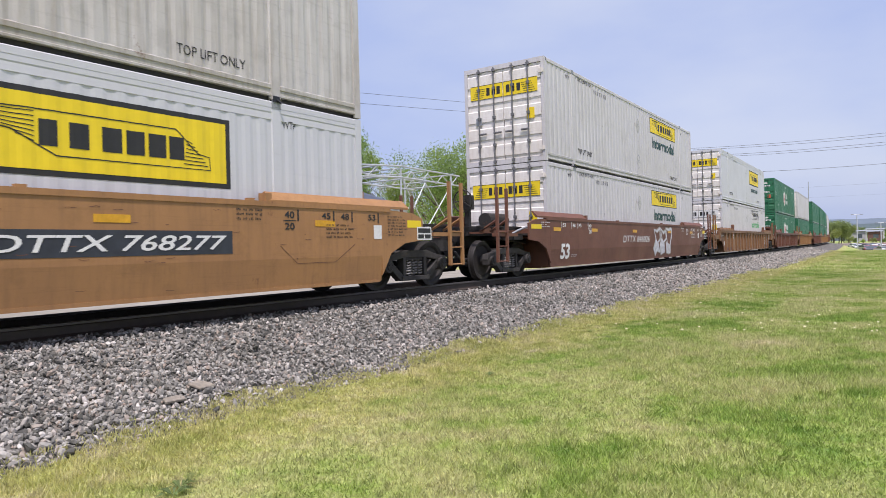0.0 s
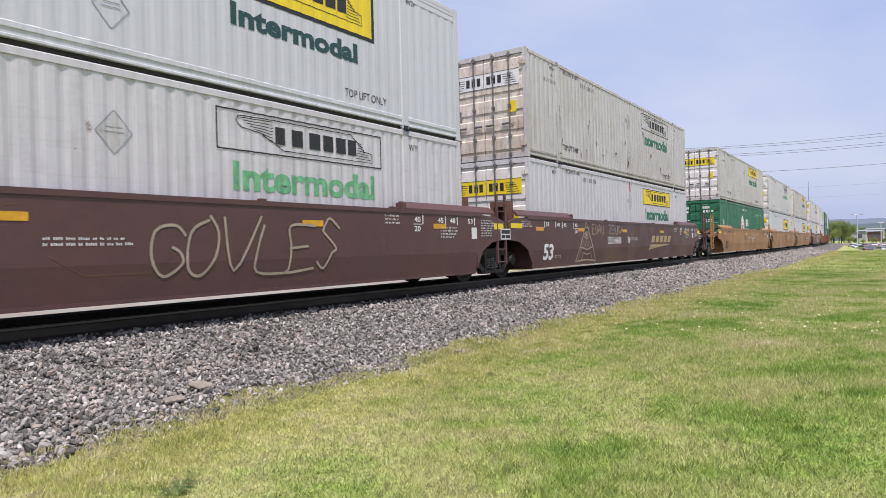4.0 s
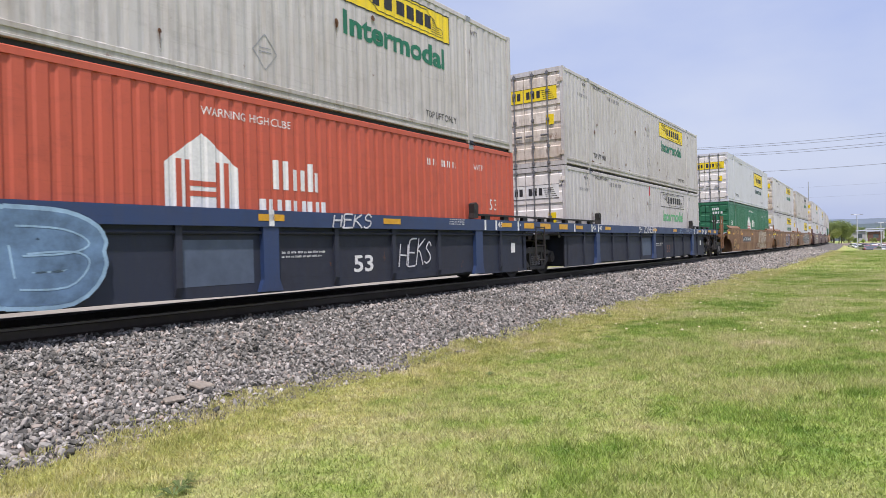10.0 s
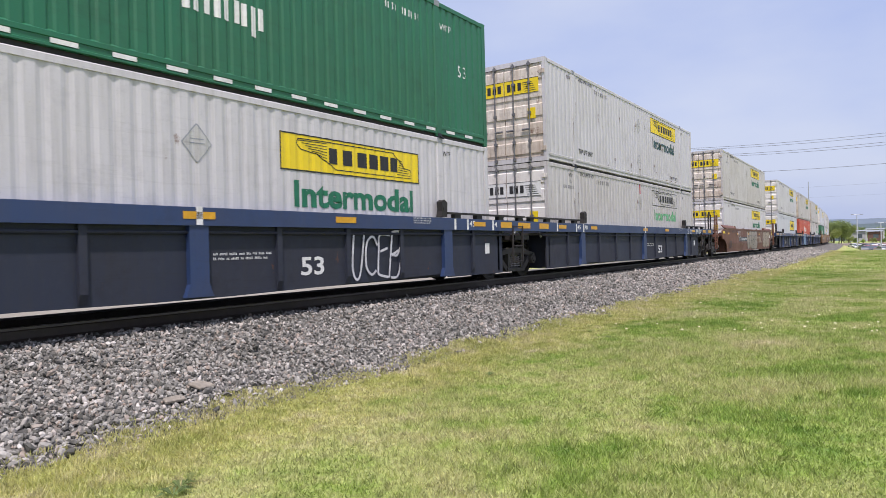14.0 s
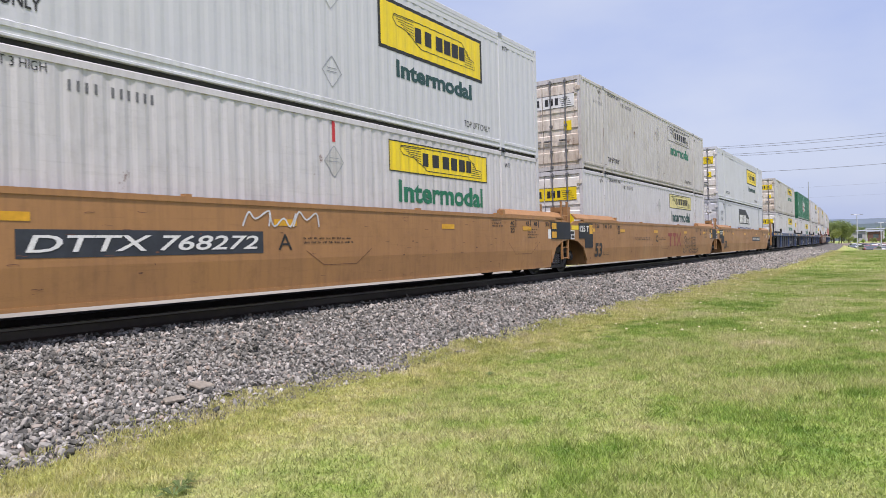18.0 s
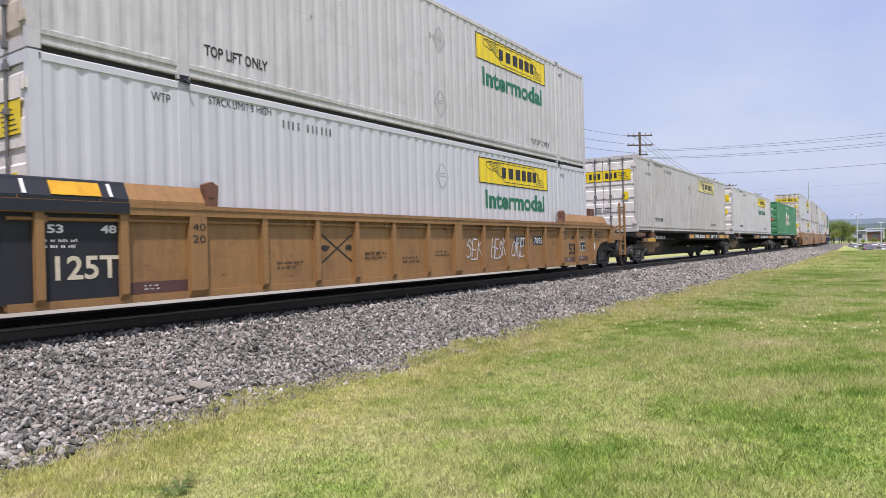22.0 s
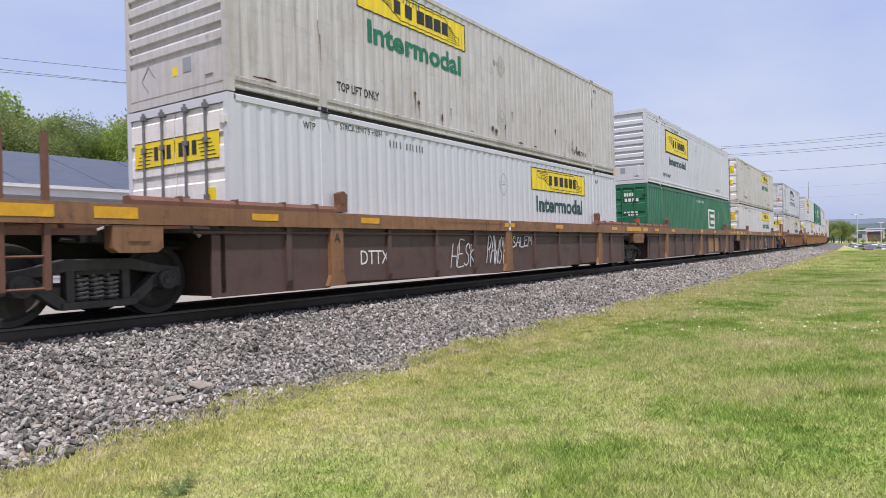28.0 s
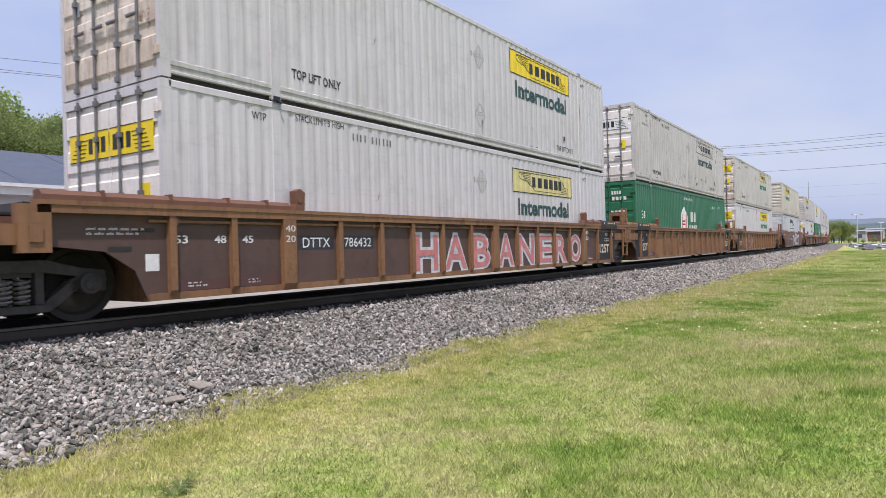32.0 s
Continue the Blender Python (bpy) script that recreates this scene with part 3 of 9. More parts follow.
    for s in (1, -1):
        d = put("door", shared(("leaf", s), "door", dm, door_leaf), c, base @ Matrix.Diagonal((1, s, 1, 1)))
        if detail and not flip:
            for y in (-0.80, -0.30):
                put("lock_bar", shared("lock_bar", "lock_bar", "lock_steel" if kind in ("hunt", "new") else colour, lock_bar), d, Matrix.Translation((0, y, 0)))
            for z in (0.30, 2.45) if s == 1 else ():
                put("hinge", shared("hinge", "hinge", dm, hinge), d, Matrix.Translation((0, 0, z)))
            if kind in ("hunt", "new"):
                z0 = 1.95
                k = ("door_board", style == "outline")
                def board(bm):
                    box(bm, -8.078, -8.072, -1.09, -0.015, z0, z0 + 0.42)
                def bars(bm):
                    for a in (0.10, 0.26, 0.44):
                        box(bm, -8.082, -8.078, -a - 0.11, -a, z0 + 0.10, z0 + 0.32)
                    for i in range(5):
                        box(bm, -8.082, -8.078, -1.02 + i * 0.03, -0.66 + i * 0.02, z0 + 0.06 + i * 0.06, z0 + 0.072 + i * 0.06)
                    for a, b in ((z0, z0 + 0.012), (z0 + 0.408, z0 + 0.42)):
                        box(bm, -8.082, -8.078, -1.09, -0.015, a, b)
                put("door_board", shared("door_board", "door_board", "letter_white" if style == "outline" else "yellow", board), d)
                put("emblem", shared("door_bars", "emblem", "ink", bars), d)
            else:
                def bars(bm):
                    for i, (a, b, z) in enumerate(((-0.75, -0.35, 2.42), (-0.95, -0.35, 2.2), (-0.9, -0.3, 1.75), (-0.9, -0.5, 1.65))):
                        for j in range(4):
                            w = (b - a) / 4
                            box(bm, -8.078, -8.071, a + j * w, a + (j + 0.7) * w, z, z + (0.13 if i < 2 else 0.06))
                put("number_bars", shared("hub_door_bars", "number_bars", "letter_white", bars), d)
            if s == 1:
                def placard(bm):
                    box(bm, -8.079, -8.071, -0.98, -0.74, 1.22, 1.52)
                put("placard", shared("placard", "placard", "yellow" if kind in ("hunt", "new") else "orange", placard), d, None, "small square hazard placard")
            else:
                def sticker(bm):
                    box(bm, -8.078, -8.071, -0.92, -0.72, 1.2, 1.42)
                put("sticker", shared("sticker", "sticker", "silver", sticker), d, None, "grey square sticker")
    if style == "hub" and where.startswith("stacked"):
        put("reflector_row", shared("dashes", "reflector_row", "white_stripe", lambda bm: [box(bm, -7.7 + i * 0.74, -7.38 + i * 0.74, -1.297, -1.292, 0.10, 0.16) for i in range(21)]), c, None, "row of white reflective dashes")
    if not detail:
        return c
    # marks on the near side
    if style in ("yellow", "border", "outline", "pale"):
        side_logo(c, style, kind, (3.02 if style == "border" else 2.9) if flip else 9.72, word, dz)
        paint_text("lift_note", "TOP LIFT ONLY", "ink", c, 2.33 - HALF, 3.48 - HALF, 0.42, 0.58, SKIN, kind, fat=0.02)
        if colour in ("warm", "cream"):
            paint_text("pickup_mark", "OR", "lock_steel", c, 1.56 - HALF, 1.72 - HALF, 2.40, 2.49, SKIN, kind)
            paint_shapes("number_bars", code_bars(1.1 - HALF, 2.1 - HALF, 2.22, 2.32, 14), "lock_steel", c, SKIN, kind, 0.005, key="pin")
        if ribbon:
            paint_shapes("red_ribbon", [rect(8.19 - HALF, 8.25 - HALF, 2.42, 2.78)], "red", c, SKIN, kind, 0.007, "faded red ribbon mark", key="rib")
        paint_text("lift_note", "TOP LIFT ONLY", "ink", c, 12.45 - HALF, 13.6 - HALF, 0.36, 0.50, SKIN, kind)
        paint_text("stack_note", "STACK LIMIT 3 HIGH", "ink", c, 2.38 - HALF, 3.52 - HALF, 2.66, 2.77, SKIN, kind)
        paint_text("pickup_mark", "WTP", "ink", c, 1.5 - HALF, 1.78 - HALF, 2.56, 2.68, SKIN, kind)
        paint_text("pickup_mark", "WTP", "ink", c, 14.3 - HALF, 14.58 - HALF, 2.5, 2.62, SKIN, kind)
        paint_shapes("number_bars", code_bars(3.75 - HALF, 4.92 - HALF, 2.50, 2.63), "lock_steel", c, SKIN, kind, 0.005, key="jn")
        for z in (2.08,) if ribbon else (2.08, 0.72):
            if z > 1:
                paint_shapes("holder_plate", [[(8.22 - HALF + p * 0.24, z + q * 0.26) for p, q in ((0, 1), (-1, 0), (0, -1), (1, 0))]], RAIL_PAINT.get(colour, colour), c, SKIN, kind, 0.004, key=("plate", z))
            paint_shapes("placard_holder", diamond(8.22 - HALF, z, 0.27), "silver", c, SKIN, kind, 0.006, key=("dia", z))
    elif style in ("hub", "hub_old"):
        hub_marks(c, kind, style == "hub_old", red=red)
    elif style == "emp":
        x = 10.6 - HALF
        paint_shapes("logo_board", [rect(x, x + 1.5, 1.25, 2.25)], "letter_white", c, SKIN, kind, 0.004)
        paint_shapes("emblem", [rect(x + 0.2, x + 1.3, 1.35, 1.5), rect(x + 0.2, x + 1.3, 1.68, 1.83), rect(x + 0.2, x + 1.3, 2.0, 2.15), rect(x + 0.2, x + 0.4, 1.5, 2.0)], "green", c, SKIN, kind, 0.008)
        paint_text("warning", "WARNING HIGH CUBE", "letter_white", c, 8.0 - HALF, 9.6 - HALF, 2.5, 2.62, SKIN, kind)
        paint_shapes("placard_holder", diamond(13.0 - HALF, 1.9, 0.22), "letter_white", c, SKIN, kind, 0.006)
        paint_text("size_mark", "53", "letter_white", c, 0.75 - HALF, 1.15 - HALF, 0.7, 0.95, SKIN, kind)
    elif style == "prime":
        y = SKIN - 0.004
        x = 6.33 - HALF
        paint_shapes("company_bars", [rect(x + 0.15 + i * 0.46, x + 0.5 + i * 0.46, 1.72, 2.22) for i in range(5)] + [rect(x + 2.6 + i * 0.4, x + 2.9 + i * 0.4, 1.72, 2.05 - 0.03 * i) for i in range(3)], "letter_white", c, y, "flat", 0.009)
        paint_shapes("company_shadow", [[(x, 2.58), (x + 2.3, 2.58), (x + 3.6, 2.12), (x + 3.75, 1.66), (x + 0.1, 1.66), (x, 1.9)]], "ink", c, y, "flat", 0.004, "black slanted block shadow")
        paint_text("lettering", "INTERMODAL", "blue_ink", c, 5.72 - HALF, 10.75 - HALF, 1.10, 1.45, y)
        paint_text("size_mark", "53FT", "ink", c, 0.72 - HALF, 1.34 - HALF, 2.05, 2.28, y)
        paint_text("size_mark", "XHC", "ink", c, 0.78 - HALF, 1.32 - HALF, 1.70, 1.93, y)
        paint_text("stack_note", "STACK LIMIT 3 HIGH", "ink", c, 2.6 - HALF, 3.75 - HALF, 2.62, 2.73, y)
        paint_text("pickup_mark", "WTP", "ink", c, 1.42 - HALF, 1.72 - HALF, 2.58, 2.72, y)
        paint_text("lift_note", "TOP LIFT ONLY", "ink", c, 2.62 - HALF, 3.8 - HALF, 0.34, 0.48, y)
        paint_text("lift_note", "TOP LIFT ONLY", "ink", c, 12.4 - HALF, 13.5 - HALF, 0.34, 0.46, y)
        p = paint_shapes("eco_badge", [[(12.45 - HALF, 1.0), (12.7 - HALF, 0.95), (13.4 - HALF, 0.92), (13.62 - HALF, 1.02), (13.5 - HALF, 1.14), (13.2 - HALF, 1.2), (12.55 - HALF, 1.22), (12.42 - HALF, 1.12)]], "lime", c, y, "flat", 0.004, "lime-green rounded badge")
        paint_text("lettering", "eco", "ink", p, 12.5 - HALF, 13.05 - HALF, 1.02, 1.16, y, "flat", 0.008, 0, 0.04)
    # bare rusty scrapes
    if stains:
        marks = []
        for _ in range(stains):
            cx, cz = rnd.uniform(-6, 6.5), rnd.choice((rnd.uniform(0.4, 0.8), rnd.uniform(0.4, 2.3)))
            marks.append(blob(cx, cz, rnd.uniform(0.012, 0.06), rnd.uniform(0.02, 0.09), rnd, 7))
            if rnd.random() < 0.5:
                marks.append([(cx - 0.012, cz), (cx + 0.012, cz), (cx + 0.002, cz - rnd.uniform(0.15, 0.4)), (cx - 0.004, cz - 0.14)])
        for cx in (-6.096, 6.096):
            for _ in range(3):
                a, z = cx + rnd.uniform(-0.16, 0.16), rnd.uniform(1.2, 2.75)
                w = rnd.uniform(0.005, 0.011)
                marks.append([(a - w, z), (a + w, z), (a + w * 0.3, z - rnd.uniform(0.3, 1.1)), (a - w * 0.3, z - 0.3)])
        for _ in range(stains // 2):
            a = rnd.uniform(-7.7, 7.7)
            marks.append(rect(a, a + rnd.uniform(0.02, 0.25), 0.275, 0.275 + rnd.uniform(0.01, 0.04)))
        paint_shapes("rust_marks", marks, "mark_rust", c, SKIN - 0.014, "flat" if kind == "flat" else kind, 0.009)
    return c

# ---------------- bogies ----------------
WHEEL_R = 0.48
BASE = 0.915


def wheel_mesh(bm):
    # one wheel about the y axis, its outer face towards -y
    lathe(bm, [(0.06, -0.10), (0.10, -0.10), (0.13, -0.03), (0.36, -0.015), (0.40, -0.05), (WHEEL_R - 0.006, -0.058), (WHEEL_R, -0.04), (WHEEL_R + 0.004, 0.045), (WHEEL_R + 0.028, 0.06), (WHEEL_R + 0.026, 0.085), (0.40, 0.085), (0.36, 0.05), (0.13, 0.035), (0.10, 0.06), (0.06, 0.06)], 36)
    for i in range(3):
        a = i * 2.094
        tube(bm, (0.30 * math.cos(a), -0.024, 0.30 * math.sin(a)), (0.30 * math.cos(a), -0.012, 0.30 * math.sin(a)), 0.025, 6)


def axle_mesh(bm):
    tube(bm, (0, -0.98, 0), (0, 0.98, 0), 0.075, 12)


def side_frame_mesh(bm):
    z = WHEEL_R
    o = 0.08
    # top chord, diagonals, spring seat and pedestals of one cast frame
    prism(bm, [(-1.12, z + 0.16), (-0.80, z + 0.20), (-0.42, z + 0.30), (0.42, z + 0.30), (0.80, z + 0.20), (1.12, z + 0.16), (1.15, z + 0.02), (0.98, z + 0.06), (0.40, z + 0.15), (-0.40, z + 0.15), (-0.98, z + 0.06), (-1.15, z + 0.02)], -o, o)
    for s in (1, -1):
        prism(bm, [(s * 0.78, z + 0.10), (s * 0.92, z + 0.06), (s * 0.62, z - 0.20), (s * 0.46, z - 0.31), (s * 0.34, z - 0.31), (s * 0.42, z - 0.18)], -o, o)
        prism(bm, [(s * 0.30, z + 0.16), (s * 0.40, z + 0.16), (s * 0.40, z - 0.22), (s * 0.30, z - 0.22)], -o, o)
        prism(bm, [(s * 1.06, z + 0.08), (s * 1.14, z + 0.05), (s * 1.13, z - 0.10), (s * 1.05, z - 0.10)], -o, o)
        prism(bm, [(s * 0.70, z + 0.06), (s * 0.80, z + 0.06), (s * 0.78, z - 0.10), (s * 0.70, z - 0.10)], -o, o)
    prism(bm, [(-0.46, z - 0.22), (0.46, z - 0.22), (0.46, z - 0.31), (-0.46, z - 0.31)], -o - 0.03, o + 0.03)
    for s in (1, -1):
        tube(bm, (s * BASE, -o - 0.07, z), (s * BASE, o, z), 0.135, 14)
        tube(bm, (s * BASE, -o - 0.095, z), (s * BASE, -o - 0.07, z), 0.085, 10)
        for i in range(3):
            a = i * 2.1 + 0.5
            tube(bm, (s * BASE + 0.05 * math.cos(a), -o - 0.112, z + 0.05 * math.sin(a)), (s * BASE + 0.05 * math.cos(a), -o - 0.09, z + 0.05 * math.sin(a)), 0.016, 6)


def spring_mesh(bm):
    # one helical coil
    p = [(0.078 * math.cos(i * 0.785), 0.078 * math.sin(i * 0.785), WHEEL_R - 0.21 + i * 0.0068) for i in range(46)]
    hosepipe(bm, p, 0.017, 5)


def bolster_mesh(bm):
    prism(bm, [(-0.28, WHEEL_R + 0.10), (0.28, WHEEL_R + 0.10), (0.24, WHEEL_R + 0.29), (-0.24, WHEEL_R + 0.29)], -1.05, 1.05)
    tube(bm, (0, 0, WHEEL_R + 0.2), (0, 0, WHEEL_R + 0.36), 0.22, 14)
    for s in (1, -1):
        box(bm, s * 0.38 - 0.05, s * 0.38 + 0.05, -0.8, 0.8, WHEEL_R - 0.16, WHEEL_R - 0.04)


WHEELSETS = []


def bogie(wagon, x, centre):
    """A two-axle bogie under the wagon at x."""
    m = Matrix.Translation((x, 0, 0))
    b = put("bogie", shared("bolster", "bogie", "bogie", bolster_mesh), wagon, m, "grimy cast-steel bogie")
    for s in (1, -1):
        flip = Matrix.Diagonal((1, s, 1, 1))
        put("side_frame", shared("side_frame", "side_frame", "side_frame", side_frame_mesh, 0.012), b, Matrix.Translation((0, -1.0 * s, 0)) @ flip)
        for cx in (-0.19, 0.0, 0.19) if s == 1 else ():
            put("spring", shared("springs", "spring", "spring", spring_mesh), b, Matrix.Translation((cx, -1.0 * s, 0)), "worn bright coil spring")
    for s in (1, -1):
        w = put("wheelset", shared("axle", "wheelset", "wheel", axle_mesh), wagon, Matrix.Translation((x + s * BASE, 0, WHEEL_R)))
        for side in (1, -1):
            put("wheel", shared("wheel_disc", "wheel", "wheel", wheel_mesh), w, Matrix.Translation((0, -0.755 * side, 0)) @ Matrix.Diagonal((1, side, 1, 1)))
        WHEELSETS.append((w, x + s * BASE, centre))


# ---------------- wagon bodies ----------------
def well_side(bm):
    # folded plate side of a smooth well wagon, near side
    prism(bm, [(-1.50, 1.55), (-1.50, FOLD), (-1.46, 0.24), (-1.42, 0.24), (-1.45, FOLD + 0.02), (-1.45, 1.55)], -8.35, 8.35, "x")
    for e in (1, -1):
        prism(bm, [(e * 8.35, 0.34), (e * 8.62, 0.74), (e * 9.05, 0.92), (e * 9.62, 0.98), (e * 9.62, 1.40), (e * 9.3, 1.50), (e * 8.35, 1.55)], -1.498, -1.45)


def well_chord(bm):
    prism(bm, [(-1.515, 1.50), (-1.515, 1.575), (-1.44, 1.575), (-1.40, 1.53), (-1.42, 1.50)], -8.6, 8.6, "x")


def well_foot(bm):
    prism(bm, [(-1.47, 0.22), (-1.47, 0.27), (-1.05, 0.27), (-1.05, 0.22)], -8.3, 8.3, "x")


def guard_board(bm):
    prism(bm, [(-1.51, 1.56), (-1.51, 1.60), (-1.36, 1.735), (-1.33, 1.715), (-1.46, 1.56)], -9.15, -5.75, "x")
    box(bm, -5.78, -5.66, -1.50, -1.34, 1.56, 1.70)


def guide_horn(bm):
    prism(bm, [(-0.10, 1.44), (0.10, 1.44), (0.12, 1.74), (0.02, 1.80), (-0.08, 1.76), (-0.07, 1.56)], -1.50, -1.36)
    tube(bm, (0.0, -1.51, 1.62), (0.0, -1.35, 1.62), 0.05, 8)


def well_floor(bm):
    o = [(-8.34, -1.2), (8.34, -1.2), (8.34, 1.2), (-8.34, 1.2)]
    prism(bm, o, 0.20, 0.26, "z")
    for e in (1, -1):
        box(bm, e * 8.30 - 0.04, e * 8.30 + 0.04, -1.40, 1.40, 0.25, 1.30)


def end_sill(length):
    def build(bm):
        # stub sill and shear plate beyond the well, towards -x
        box(bm, -8.3 - length, -8.3, -0.32, 0.32, 0.78, 1.10)
        prism(bm, [(-8.3, -1.42), (-8.3, 1.42), (-8.9, 1.40), (-9.6, 0.75), (-8.3 - length, 0.60), (-8.3 - length, -0.60), (-9.6, -0.75), (-8.9, -1.40)], 1.10, 1.15, "z")
        box(bm, -10.1, -9.6, -1.30, 1.30, 0.98, 1.10)
        for y in (-0.7, 0.7):
            tube(bm, (-8.35, y, 0.95), (-9.7, y, 1.04), 0.06, 8)
    return build


def deck_mesh(bm):
    # open walkway grating over the coupler end
    for i in range(7):
        box(bm, -11.3, -9.2, -1.05 + i * 0.33, -0.93 + i * 0.33, 1.30, 1.33)
    for x in (-11.25, -10.2, -9.3):
        box(bm, x - 0.03, x + 0.03, -1.1, 1.1, 1.24, 1.30)
    for x in (-11.2, -9.4):
        for y in (-0.5, 0.5):
            box(bm, x - 0.04, x + 0.04, y - 0.04, y + 0.04, 1.08, 1.25)


def coupler_mesh(bm):
    box(bm, -11.35, -10.9, -0.16, 0.16, 0.78, 0.98)
    prism(bm, [(-11.76, -0.16), (-11.62, -0.19), (-11.35, -0.12), (-11.35, 0.12), (-11.6, 0.19), (-11.76, 0.02)], 0.74, 1.0, "z")
    tube(bm, (-11.3, 0.35, 0.86), (-11.62, 0.42, 0.52), 0.028, 8)
    tube(bm, (-11.62, 0.42, 0.52), (-11.77, 0.25, 0.62), 0.028, 8)


def hose_mesh(bm):
    p = [(-10.9 - 0.09 * i, -0.75 + 0.03 * i, 0.72 - 0.30 * math.sin(i / 8 * math.pi)) for i in range(9)]
    hosepipe(bm, p, 0.026, 6)


def ladder_mesh(bm):
    # end ladder: two stiles with rungs, handhold above
    for x in (-11.15, -10.68):
        box(bm, x - 0.035, x + 0.035, -1.46, -1.40, 0.44, 2.22)
    for z in (0.46, 0.82, 1.16):
        tube(bm, (-11.15, -1.43, z), (-10.68, -1.43, z), 0.018, 6)
    for x in (-11.15, -10.68):
        tube(bm, (x, -1.42, 1.45), (x + 0.02, -0.95, 1.20), 0.03, 6)
    box(bm, -11.2, -10.1, -1.42, -1.30, 1.06, 1.14)


def short_ladder_mesh(bm):
    for x in (-10.15, -9.75):
        box(bm, x - 0.03, x + 0.03, -1.50, -1.45, 0.42, 2.05)
    for z in (0.45, 0.75, 1.05, 1.35, 1.65):
        tube(bm, (-10.15, -1.475, z), (-9.75, -1.475, z), 0.016, 6)
    box(bm, -10.15, -9.6, -1.46, -1.40, 1.16, 1.22)


def brake_stand_mesh(bm):
    box(bm, -11.0, -10.9, -0.55, -0.42, 1.30, 2.05)
    box(bm, -11.06, -10.86, -0.62, -0.36, 1.75, 2.10)
    tube(bm, (-11.06, -0.49, 1.95), (-11.18, -0.49, 1.95), 0.03, 8)


def brake_wheel_mesh(bm):
    k = 20
    hosepipe(bm, [(-11.17, -0.49 + 0.27 * math.cos(2 * math.pi * i / k), 1.95 + 0.27 * math.sin(2 * math.pi * i / k)) for i in range(k)], 0.018, 5, True)
    for i in range(5):
        a = 2 * math.pi * i / 5
        tube(bm, (-11.17, -0.49, 1.95), (-11.17, -0.49 + 0.27 * math.cos(a), 1.95 + 0.27 * math.sin(a)), 0.013, 5)


def air_tank_mesh(bm):
    tube(bm, (-9.9, -0.35, 1.52), (-8.9, -0.35, 1.52), 0.19, 16)
    for x in (-9.7, -9.1):
        box(bm, x - 0.03, x + 0.03, -0.5, -0.2, 1.15, 1.45)


def ribbed_panel_side(bm):
    box(bm, -8.42, 8.42, -1.41, -1.37, 0.24, 1.33)
    for e in (1, -1):
        prism(bm, [(e * 8.42, 0.26), (e * 8.58, 0.62), (e * 8.95, 0.86), (e * 9.75, 0.95), (e * 9.75, 1.33), (e * 8.42, 1.33)], -1.41, -1.37)


def ribbed_chord(bm):
    prism(bm, [(-1.50, 1.31), (-1.50, 1.455), (-1.34, 1.455), (-1.34, 1.31)], -9.75, 9.75, "x")
    box(bm, -9.75, 9.75, -1.512, -1.50, 1.40, 1.455)


def ribbed_foot(bm):
    box(bm, -8.4, 8.4, -1.44, -1.34, 0.22, 0.31)


def rib_mesh(bm):
    prism(bm, [(-1.49, 1.31), (-1.41, 1.31), (-1.41, 0.26), (-1.44, 0.26), (-1.49, 0.34)], -0.05, 0.05, "x")


def wide_rib_mesh(bm):
    prism(bm, [(-1.498, 1.31), (-1.41, 1.31), (-1.41, 0.24), (-1.46, 0.24), (-1.498, 0.32)], -0.13, 0.13, "x")


def pipe_mesh(bm):
    tube(bm, (-8.4, -1.44, 1.24), (8.4, -1.44, 1.24), 0.022, 8)
    for x in range(-8, 9, 2):
        box(bm, x - 0.02, x + 0.02, -1.46, -1.40, 1.20, 1.28)


def ribbed_guard(bm):
    prism(bm, [(-1.50, 1.458), (-1.50, 1.50), (-1.38, 1.71), (-1.35, 1.69), (-1.45, 1.458)], -9.25, -5.95, "x")
    for x in (-8.3, -7.4, -6.9):
        prism(bm, [(-1.505, 1.458), (-1.505, 1.50), (-1.385, 1.712), (-1.44, 1.458)], x - 0.012, x + 0.012, "x")


def bolster_end(bm):
    box(bm, -10.9, -9.62, -1.46, -1.2, 0.95, 1.18)
    box(bm, -9.95, -9.60, -1.50, -1.36, 0.86, 1.40)
    box(bm, -9.84, -9.70, -1.52, -1.49, 0.98, 1.16)


def deep_chord(bm):
    prism(bm, [(-1.50, 1.19), (-1.50, 1.44), (-1.28, 1.44), (-1.28, 1.19)], -11.35, 11.35, "x")


def deep_panel(bm):
    prism(bm, [(-8.48, 0.19), (-6.2, 0.19), (-5.9, 0.27), (-0.6, 0.19), (0.6, 0.19), (5.9, 0.27), (6.2, 0.19), (8.48, 0.19), (8.48, 1.19), (-8.48, 1.19)], -1.40, -1.36)


def deep_rib(bm):
    prism(bm, [(-1.46, 1.19), (-1.40, 1.19), (-1.40, 0.24), (-1.42, 0.24), (-1.46, 0.36)], -0.05, 0.05, "x")


def deep_wide_rib(bm):
    prism(bm, [(-0.15, 1.19), (0.15, 1.19), (0.15, 0.40), (0.22, 0.22), (-0.22, 0.22), (-0.15, 0.40)], -1.485, -1.40)


def deep_rack(bm):
    # low rack of bars above the chord at the well's end
    box(bm, -9.6, -6.1, -1.46, -1.36, 1.53, 1.57)
    for x in (-9.4, -8.4, -7.4, -6.5):
        box(bm, x - 0.12, x + 0.12, -1.44, -1.34, 1.44, 1.53)


